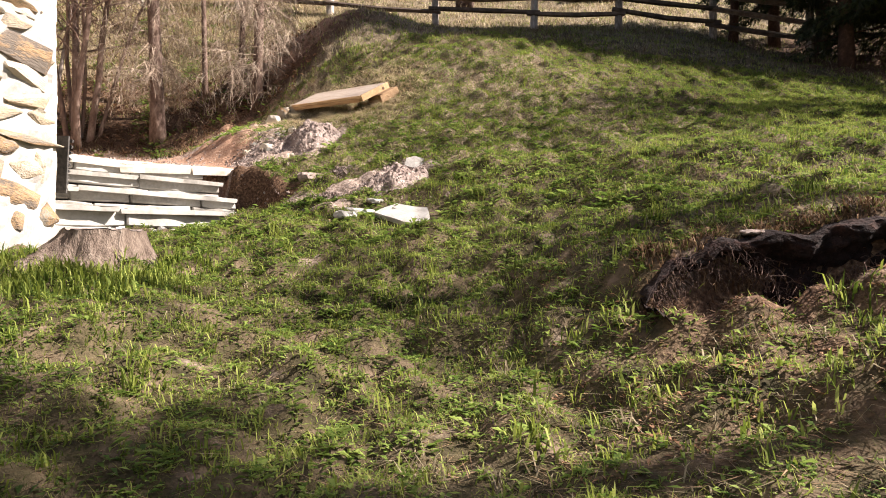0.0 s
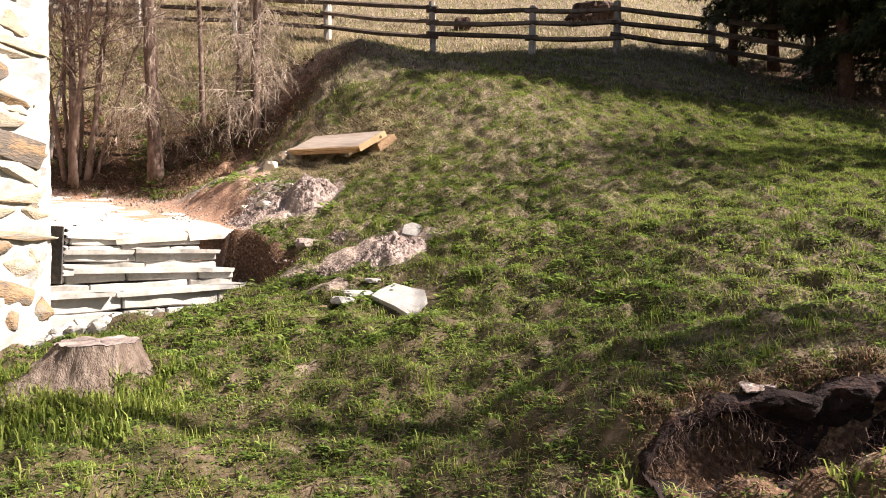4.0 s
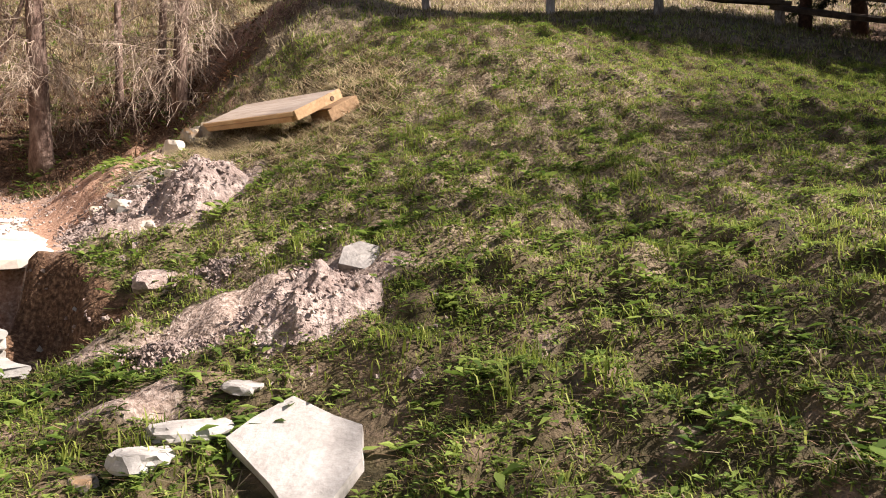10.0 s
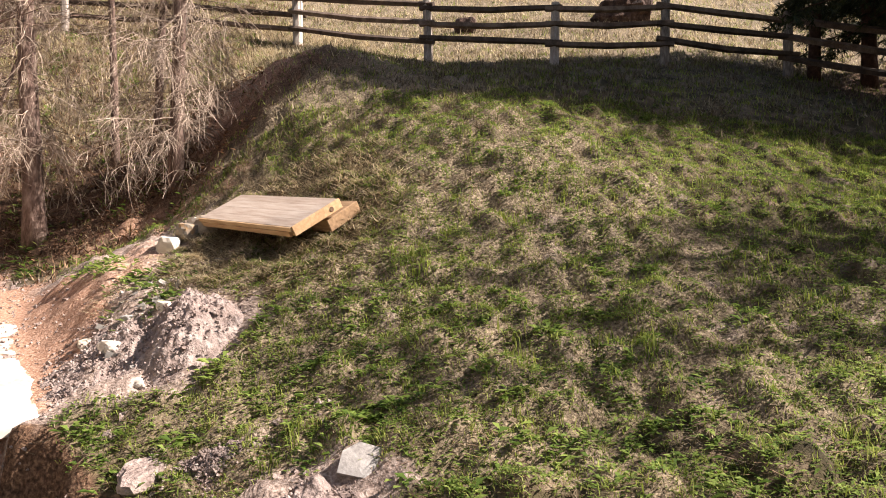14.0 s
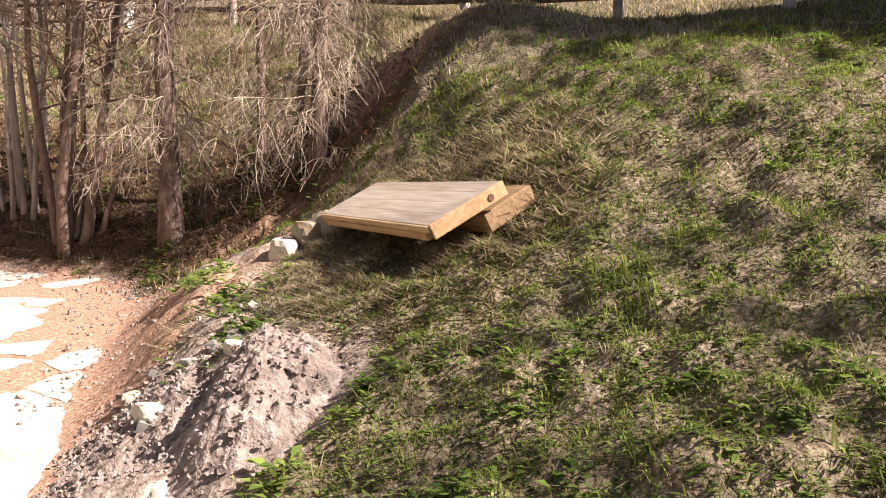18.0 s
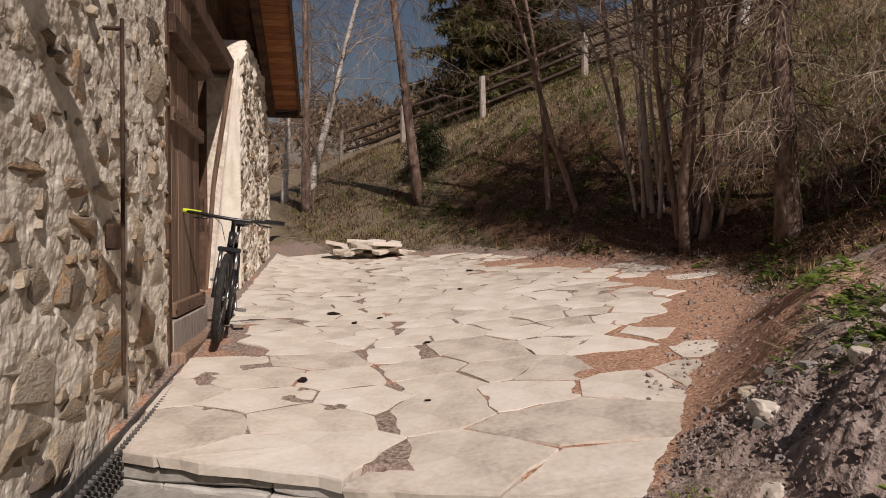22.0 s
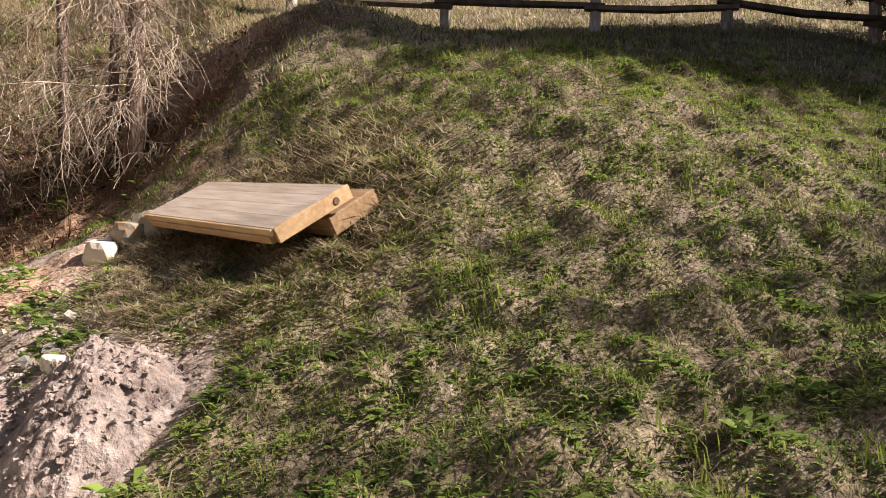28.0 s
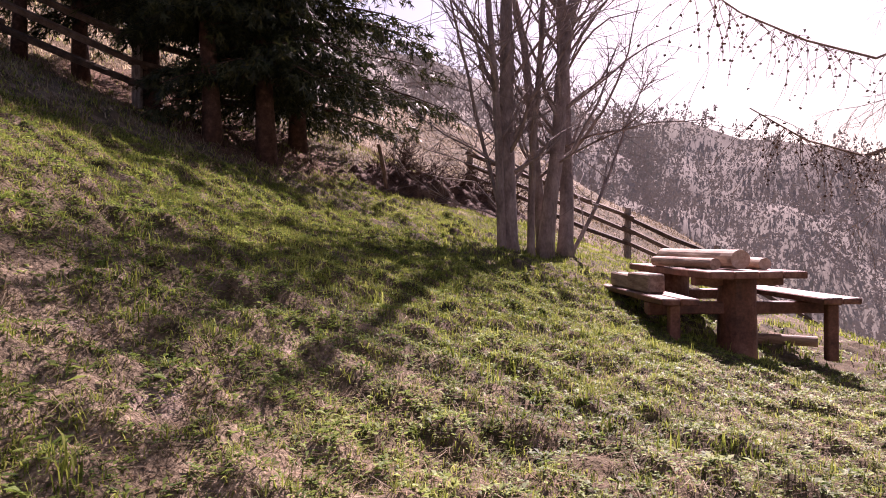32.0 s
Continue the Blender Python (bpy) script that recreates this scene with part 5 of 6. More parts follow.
def bare_tree(name, x, y, height, stems, label, bark, rng, branch_from=0.3, twigs=26, spread=0.5, lean=(0, 0), twig_mat=None, twig_r=0.006, sub=5, up=0.7, sides=8, branch_len=0.28):
    """Leafless tree or clump: each stem a part, its boughs and twigs another."""
    z = ground(x, y)
    top = holder(name, pose(x, y, z), label, "tree")
    for si, (dx, dy, r, lx, ly, hh) in enumerate(stems):
        st, tw = Buf(), Buf()
        H = height * hh
        pts = wander((dx, dy, -0.15), (lx + lean[0], ly + lean[1], 1), H, 11, rng, 0.05)
        st.tube(pts[:1] + [pts[0].lerp(pts[1], 0.42)] + pts[1:], [r * 1.5, r * 1.12] + taper(r, r * 0.18, len(pts) - 1), sides)
        for _ in range(int(twigs * hh)):
            t = branch_from + (1 - branch_from) * rng.random() ** 0.85
            k = min(int(t * 11), 10)
            p = pts[k].lerp(pts[k + 1], t * 11 - k)
            a = rng.uniform(0, 6.28)
            d = Vector((math.cos(a), math.sin(a), up * rng.uniform(0.4, 1.5)))
            L = height * branch_len * (1.15 - t) * rng.uniform(0.5, 1.2) + 0.25
            b = wander(p, d, L, 6, rng, 0.16, -0.03)
            r0 = max(twig_r * 1.4, r * 0.30 * (1.1 - t))
            tw.tube(b, taper(r0, twig_r * 0.7, 7), 4, False)
            for _ in range(sub):
                i = rng.randint(1, 5)
                dd = (b[i + 1] - b[i]).normalized() + Vector([rng.gauss(0, 0.55) for _ in range(3)])
                c = wander(b[i], dd, L * rng.uniform(0.25, 0.55), 4, rng, 0.2, -0.02)
                tw.tube(c, taper(twig_r, twig_r * 0.4, 5), 3, False)
        st.build("trunk", bark, top, smooth=True)
        tw.build("crown", twig_mat or bark, top)
    return top


def larch(name, x, y, height, r, label, rng, lean=(0, 0), low=1.0, count=46, reach=1.5, hang=0.9, bark=None, twig_mat=None, twig_n=9, knobs=False):
    """Leafless larch: straight scaly trunk, whorls of thin boughs with hanging twigs."""
    z = ground(x, y)
    top = holder(name, pose(x, y, z), label, "tree")
    tr, bo = Buf(), Buf()
    pts = wander((0, 0, -0.2), (lean[0], lean[1], 1), height + 0.2, 14, rng, 0.012)
    tr.tube(pts, [r * 1.45, r * 1.1] + taper(r, r * 0.15, len(pts) - 2), 12)
    for _ in range(count):
        t = (low + (height * 0.95 - low) * rng.random() ** 1.25) / height
        k = min(int(t * 14), 13)
        p = pts[k].lerp(pts[k + 1], t * 14 - k)
        a = rng.uniform(0, 6.28)
        L = reach * (1.05 - t) * rng.uniform(0.45, 1.25) + 0.2
        b = wander(p, (math.cos(a), math.sin(a), rng.uniform(-0.25, 0.35)), L, 7, rng, 0.14, 0.05)
        bo.tube(b, taper(0.0045 + 0.0045 * (1 - t), 0.002, 8), 4, False)
        for _ in range(twig_n):
            i = rng.randint(1, 6)
            d = (b[i + 1] - b[i]) * 0.8 + Vector((rng.gauss(0, 0.12), rng.gauss(0, 0.12), -rng.uniform(0.02, 0.26)))
            c = wander(b[i], d, hang * rng.uniform(0.25, 1.0) * 0.75, 4, rng, 0.22, 0.18)
            bo.tube(c, taper(0.0034, 0.0018, 5), 3, False)
            for _ in range(2):
                j = rng.randint(1, 3)
                e = wander(c[j], (c[j + 1] - c[j]) + Vector([rng.gauss(0, 0.08) for _ in range(3)]), hang * 0.22, 2, rng, 0.3, 0.05)
                bo.tube(e, taper(0.0030, 0.0018, 3), 3, False)
    tr.build("trunk", bark or M_LARCHBARK, top, smooth=True)
    bo.build("crown", twig_mat or M_TWIG, top)
    return top


def spruce(name, x, y, height, r, label, rng, low=1.6, reach=2.0, count=110, needles=70, mat=None, top_reach=0.2, size=0.15, belly=None):
    """Spruce: trunk, drooping boughs and thousands of small needle sprays."""
    z = ground(x, y)
    top = holder(name, pose(x, y, z), label, "tree")
    tr, bo, nd = Buf(), Buf(), Buf()
    pts = wander((0, 0, -0.2), (0, 0, 1), height + 0.2, 10, rng, 0.015)
    tr.tube(pts, [r * 1.35, r] + taper(r * 0.95, r * 0.1, len(pts) - 2), 10)
    for i in range(count):
        t = (low + (height - low) * (i / count) ** 1.15) / height
        k = min(int(t * 10), 9)
        p = pts[k].lerp(pts[k + 1], t * 10 - k)
        a = i * 2.4 + rng.uniform(-0.4, 0.4)
        L = (reach * (1 - t) ** 0.75 + top_reach) * rng.uniform(0.65, 1.15)
        if belly and belly[0] < t < belly[1]:
            L += belly[2] * rng.uniform(0.4, 1.1)
        b = wander(p, (math.cos(a), math.sin(a), 0.12 + 0.3 * t), L, 6, rng, 0.07, 0.10)
        bo.tube(b, taper(0.022 * (1.15 - t) + 0.004, 0.004, 7), 4, False)
        high = p.z > 5.2
        for _ in range(int(needles * (0.35 + L / reach) * (0.35 if high else 1.0))):
            s = rng.uniform(0.12, 1.0)
            j = min(int(s * 6), 5)
            q = b[j].lerp(b[j + 1], s * 6 - j)
            side = Vector((-math.sin(a), math.cos(a), 0)) * rng.gauss(0, 0.16 * L * (1.1 - s) + 0.05)
            q = q + side + Vector((0, 0, -abs(rng.gauss(0, 0.09)) - abs(side.length) * 0.25))
            d = Vector((math.cos(a), math.sin(a), 0)) * rng.uniform(-0.2, 1) + side * 1.5 + Vector((rng.gauss(0, 0.4), rng.gauss(0, 0.4), rng.gauss(-0.6, 0.5)))
            d.normalize()
            w = d.cross(Vector([rng.gauss(0, 1) for _ in range(3)])).normalized()
            ln = size * rng.uniform(0.6, 1.4) * (1.5 if high else 1.0)
            wd = ln * 0.09
            for turn, cut in ((0.0, 1.0), (0.75, 0.62), (-0.75, 0.62)):
                e = (d + w * turn).normalized()
                o = q + d * ln * (0.0 if turn == 0 else rng.uniform(0.15, 0.4))
                g = w - e * w.dot(e)
                base = len(nd.v)
                nd.v += [tuple(o - g * wd), tuple(o + e * ln * cut), tuple(o + g * wd)]
                nd.f.append((base, base + 1, base + 2))
    tr.build("trunk", M_SPRUCEBARK, top, smooth=True)
    bo.build("crown", M_SPRUCEBARK, top)
    nd.build("crown", mat or M_NEEDLE, top)
    return top


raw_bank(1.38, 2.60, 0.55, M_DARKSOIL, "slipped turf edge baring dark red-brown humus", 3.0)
rw = random.Random(61)
larch("larch_tree", -4.95, 11.50, 9.5, 0.112, "leafless larch with scaly grey-brown trunk at the terrace edge", rw, (-0.01, 0.0), 0.9, 150, 0.95, 0.8, twig_n=13)
larch("larch_tree", -3.30, 11.75, 8.5, 0.085, "leafless larch with dense hanging pale twigs", rw, (0.0, 0.0), 0.3, 170, 1.15, 0.95, twig_n=13)
larch("larch_tree", -4.65, 12.9, 8.0, 0.05, "slim leafless larch on the bank", rw, (0.0, 0.0), 1.2, 30, 0.8, 0.6)
larch("larch_tree", -3.75, 12.2, 8.0, 0.05, "slim leafless larch on the bank", rw, (0.02, 0.0), 0.8, 40, 1.2, 0.9)
larch("larch_tree", -13.98, 11.16, 12.0, 0.105, "larch with yellowish spring twigs on the bank", rw, (-0.06, -0.11), 2.6, 80, 2.6, 1.5, twig_n=10)
larch("larch_tree", -18.0, 9.6, 9.0, 0.12, "young larch with tan twigs on the bank", rw, (0, 0), 0.6, 80, 2.2, 1.2)
bare_tree("hazel_clump", -6.40, 11.52, 7.5, [(0, 0, 0.070, -0.03, 0, 1), (0.20, 0.06, 0.060, 0.06, 0.03, 0.95), (-0.16, 0.08, 0.048, -0.13, -0.10, 0.9), (0.10, -0.12, 0.055, 0.03, -0.05, 1), (-0.08, 0.2, 0.040, -0.16, -0.12, 0.85), (0.26, 0.16, 0.036, 0.12, 0.16, 0.8), (0.02, 0.10, 0.034, -0.02, 0.10, 0.9)], "clump of bare grey-brown stems behind the terrace", M_HAZELBARK, rw, 0.22, 34, twig_r=0.006, sub=7)
bare_tree("alder_clump", -7.45, 11.95, 7.0, [(0, 0, 0.036, -0.05, -0.06, 1), (0.15, 0.05, 0.032, -0.02, -0.03, 0.95), (-0.16, 0.1, 0.034, -0.10, -0.12, 0.9), (0.3, 0.12, 0.036, 0.02, 0.05, 1), (-0.3, 0.0, 0.028, -0.14, -0.16, 0.9), (0.05, 0.25, 0.036, -0.04, 0.0, 1), (0.22, -0.08, 0.030, 0.0, 0.02, 0.9), (-0.05, -0.12, 0.026, -0.08, -0.10, 0.8)], "clump of slim pale grey stems", M_PALEBARK, rw, 0.3, 24, twig_r=0.005, sub=6)
bare_tree("thin_tree", -9.05, 11.85, 7.0, [(0, 0, 0.045, -0.07, -0.13, 1)], "thin bare tree leaning over the terrace", M_HAZELBARK, rw, 0.25, 46, sub=7)
bare_tree("thin_tree", -9.75, 11.75, 7.5, [(0, 0, 0.048, -0.06, -0.11, 1)], "thin bare tree leaning over the terrace", M_HAZELBARK, rw, 0.25, 46, sub=7)
bare_tree("thin_tree", -8.6, 12.6, 7.0, [(0, 0, 0.055, -0.10, 0.0, 1)], "thin bare tree on the bank", M_HAZELBARK, rw, 0.25, 46, sub=7)
bare_tree("birch_tree", -20.6, 9.75, 9.0, [(0.3, 0.55, 0.12, 0.07, 0.14, 1), (-0.3, -0.1, 0.10, -0.01, -0.01, 1), (0.1, 0.35, 0.08, 0.03, 0.07, 0.9)], "white-barked birch with bare twigs", M_BIRCHBARK, rw, 0.3, 40, twig_mat=M_TWIG, twig_r=0.008)
bare_tree("old_trunk", -10.4, 17.15, 3.6, [(0, 0, 0.11, 0.06, 0, 1)], "pale dead trunk by the fence", M_BIRCHBARK, rw, 0.5, 6)
spruce("spruce_tree", -17.6, 15.6, 9.0, 0.2, "broad spruce above the bank, sunlight put into its yellow-green boughs", rw, 0.5, 3.4, 140, 190, M_NEEDLE_SUN, size=0.26)
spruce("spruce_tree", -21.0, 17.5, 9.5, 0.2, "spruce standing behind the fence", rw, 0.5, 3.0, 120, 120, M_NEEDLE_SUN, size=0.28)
spruce("spruce_sapling", -15.1, 11.9, 1.2, 0.03, "small dark spruce sapling on the bank", rw, 0.08, 0.55, 60, 40, M_NEEDLE, size=0.12)

# right-hand spruces on the meadow's edge
for (x, y, h, r, lo, re, belly) in ((7.15, 14.55, 9.8, 0.11, 1.7, 1.5, None), (7.75, 13.75, 10.0, 0.13, 1.6, 2.2, None), (7.2, 11.95, 10.2, 0.115, 1.9, 1.1, (0.42, 0.72, 0.9)), (7.85, 11.55, 10.8, 0.13, 1.3, 1.25, (0.45, 0.72, 0.9)), (9.2, 12.0, 10.8, 0.13, 0.8, 2.4, None), (6.4, 14.9, 8.8, 0.09, 2.4, 1.1, None)):
    spruce("spruce_tree", x, y, h, r, "dark dense spruce with low drooping boughs by the fence", rw, lo, re, 170, 175, M_NEEDLE, size=0.15, top_reach=0.45, belly=belly)
bare_tree("alder_clump", 8.50, 8.00, 9.6, [(0.0, 0.06, 0.112, -0.01, 0.02, 1), (-0.14, 0.12, 0.055, -0.05, 0.05, 0.95), (0.64, -0.22, 0.108, 0.16, 0.01, 1.05), (1.02, -0.42, 0.104, 0.22, 0.02, 1.0), (0.84, -0.16, 0.08, 0.15, 0.03, 1.0), (0.42, -0.10, 0.05, 0.06, 0.0, 0.9), (1.10, -0.42, 0.032, 0.45, -0.35, 0.4), (0.10, -0.04, 0.035, -0.16, 0.18, 0.5)], "clump of bare grey alder trunks on the meadow", M_ALDERBARK, rw, 0.10, 46, twig_r=0.005, sub=9, branch_len=0.24, up=0.95, sides=12)
coned = larch("larch_tree", 6.15, 3.2, 9.0, 0.13, "leafless larch with hanging coned twigs beside the meadow", rw, (0, 0), 3.8, 30, 1.4, 1.0, twig_n=10)


def coned_bough(tree, pts, rng, twigs=70):
    """A long low bough with hanging twigs and small dark cones."""
    inv = tree.matrix_world.inverted()
    pts = [inv @ Vector(p) for p in pts]
    b, k = Buf(), Buf()
    b.tube(pts, taper(0.014, 0.004, len(pts)), 6, False)
    for _ in range(twigs):
        s = rng.uniform(0.05, 0.999) * (len(pts) - 1)
        i = int(s)
        p = pts[i].lerp(pts[i + 1], s - i)
        c = wander(p, (rng.gauss(0, 0.7), rng.gauss(0, 0.7), -0.4), rng.uniform(0.2, 0.55), 5, rng, 0.25, 0.22)
        b.tube(c, taper(0.003, 0.0014, 6), 3, False)
        for q in c[1:]:
            if rng.random() < 0.55:
                k.box(pose(q.x, q.y, q.z - 0.012, rng.uniform(0, 90), rng.uniform(0, 90), rng.uniform(0, 90)), 0.011, 0.011, 0.014, 0.003, rng)
    b.build("bough", M_HAZELBARK, tree)
    tagged(k.build("cone_scatter", M_BEAM, tree), "tiny dark cones", kind="stuff")


coned_bough(coned, [(6.15, 3.2, 5.5), (6.02, 3.9, 4.95), (5.85, 4.3, 4.78), (5.2, 4.8, 4.80), (4.6, 5.2, 4.86), (4.1, 5.5, 4.98)], rw)
coned_bough(coned, [(6.15, 3.2, 4.6), (6.0, 4.0, 4.2), (5.7, 4.4, 4.05), (5.2, 4.8, 4.12), (4.7, 5.15, 4.28)], rw)
# boughs above the view, added to mottle the slope with shade
for lift, reach_y in ((1.7, 1.6), (2.4, 1.2), (3.2, 0.8), (2.9, 2.2), (2.1, 2.7)):
    coned_bough(coned, [(6.15, 3.2, 4.6 + lift), (5.9, 3.7 + reach_y * 0.4, 4.5 + lift), (5.4, 4.3 + reach_y * 0.7, 4.45 + lift), (4.7, 4.8 + reach_y, 4.6 + lift), (3.9, 5.2 + reach_y, 4.8 + lift)], rw, 190)
# unseen trees down the meadow, added to throw shade across it
spruce("spruce_tree", 7.4, 1.60, 10.5, 0.12, "unseen high-crowned spruce, added to shade the lower meadow", rw, 6.7, 1.0, 60, 70, M_NEEDLE, size=0.14, top_reach=0.35)
larch("larch_tree", 9.6, 2.5, 9.5, 0.13, "unseen leafless larch below the picnic table, added for its shade", rw, (0, 0), 2.6, 50, 2.2, 1.2, twig_n=10)

# ---- brush ditch under the alders ----
heap("brush_bank", 10.35, 9.85, 1.9, 0.7, 0.34, M_BRUSH, "dark bank of old brush beside the fence", 33.0, 2.45, 0.5, category="bank")
for k in range(5):
    t = k / 4
    bare_tree("brush", 9.6 + 1.7 * t, 10.6 - 1.5 * t, 0.9, [(rw.uniform(-0.2, 0.2), rw.uniform(-0.2, 0.2), 0.012, rw.uniform(-0.7, 0.7), rw.uniform(-0.7, 0.7), rw.uniform(0.6, 1)) for _ in range(6)], "low tangle of bare brown brush on the bank", M_BRUSH, rw, 0.1, 16, twig_r=0.005, sub=4, branch_len=0.5, sides=5)
sk = Buf()
sk.tube([(0, 0, -0.1), (-0.10, 0.02, 0.35), (-0.22, 0.04, 0.72)], [0.04, 0.038, 0.03], 7)
stake = sk.build("stake", M_OLDWOOD)
stake.location = (9.3, 10.35, ground(9.3, 10.35))
tagged(stake, "short weathered stake leaning at the meadow edge", "stake")
# ---- picnic table of logs ----
def picnic_table(x, y, yaw):
    z = ground(x, y)
    t = holder("picnic_table", pose(x, y, z, 0, 0, yaw), "heavy red-brown log picnic table with two benches", "picnic table")
    r = random.Random(71)
    L, T = 2.75, 0.665
    for i in range(4):
        block("top_plank", pose(rt.uniform(-0.02, 0.02), -0.33 + i * 0.22, T), L, 0.212, 0.07, M_TABLE, t, "", 0.010, 0.004, r, 3)
    for s in (-1, 1):
        bm = bmesh.new()
        bmesh.ops.create_cone(bm, cap_ends=True, segments=22, radius1=0.185, radius2=0.172, depth=0.78, matrix=pose(s * (L / 2 - 0.47), 0, T - 0.425))
        bmesh.ops.subdivide_edges(bm, edges=[e for e in bm.edges if e.calc_length() > 0.5], cuts=7)
        for v in bm.verts:
            v.co += Vector((v.co.x - s * (L / 2 - 0.47), v.co.y, 0)).normalized() * 0.010 * noise.noise(v.co * 6)
        part("leg", bm, M_TABLE, t, "thick upright log leg")
        block("cross_beam", pose(s * (L / 2 - 0.47), 0, 0.335), 0.16, 1.75, 0.12, M_TABLE, t, "", 0.012, 0.006, r, 3)
        block("top_bearer", pose(s * (L / 2 - 0.47), 0, T - 0.075), 0.12, 0.85, 0.08, M_TABLE, t, "", 0.008)
        for k in (-1, 1):
            block("bench_foot", pose(s * (L / 2 - 0.14), k * 0.72, 0.13), 0.09, 0.10, 0.52, M_TABLE, t, "", 0.01)
            block("bench_plank", pose(0, s * 0.72 + k * 0.088, 0.43), L + 0.12, 0.17, 0.06, M_TABLE, t, "pale worn bench plank" if s > 0 else "", 0.010, 0.005, r, 3)
    m = pose(x, y, z, 0, 0, yaw)

    def log(px, py, pz, r0, ln, turn, label, mat=M_LOG, half=False):
        bm = bmesh.new()
        bmesh.ops.create_cone(bm, cap_ends=True, segments=18, radius1=r0, radius2=r0 * 0.93, depth=ln, matrix=pose(0, 0, 0, 0, 90, 0))
        bmesh.ops.subdivide_edges(bm, edges=[e for e in bm.edges if e.calc_length() > ln * 0.8], cuts=6)
        for v in bm.verts:
            v.co.y += 0.03 * noise.noise(Vector((v.co.x * 2, r0 * 40, 1)))
            v.co += v.co.normalized() * 0.006 * noise.noise(v.co * 9)
            if half and v.co.z < -0.2 * r0:
                v.co.z = -0.2 * r0
        ob = part("log", bm, mat, None)
        ob.matrix_world = m @ pose(px, py, pz, 0, 0, turn)
        return tagged(ob, label, "log", "logs on the table")

    log(0.15, -0.10, T + 0.035 + 0.100, 0.100, 1.9, 3, "thick peeled log lying on the picnic table")
    log(0.30, 0.24, T + 0.035 + 0.060, 0.060, 1.7, -4, "slim peeled log lying on the picnic table")
    log(0.35, -0.33, T + 0.035 + 0.058, 0.058, 1.35, 8, "slim peeled log lying on the picnic table")
    for px, ln, w in ((0.42, 0.62, 0.19), (-0.32, 0.66, 0.16)):
        ob = block("wood_block", pose(0, 0, 0), ln, 0.17, w, M_LOG, None, "", 0.015, 0.006, r)
        ob.matrix_world = m @ pose(px, -0.74, 0.46 + w / 2, 0, 0, 4)
        tagged(ob, "squared block of split wood on the bench", "wood block", "blocks on the bench")
    lp = m @ Vector((0.30, 0.62, 0))
    log(0.30, 0.62, ground(lp.x, lp.y) - z + 0.075, 0.058, 0.85, 62, "peeled log lying on the ground by the table")


picnic_table(7.91, 5.64, 180 + 24)


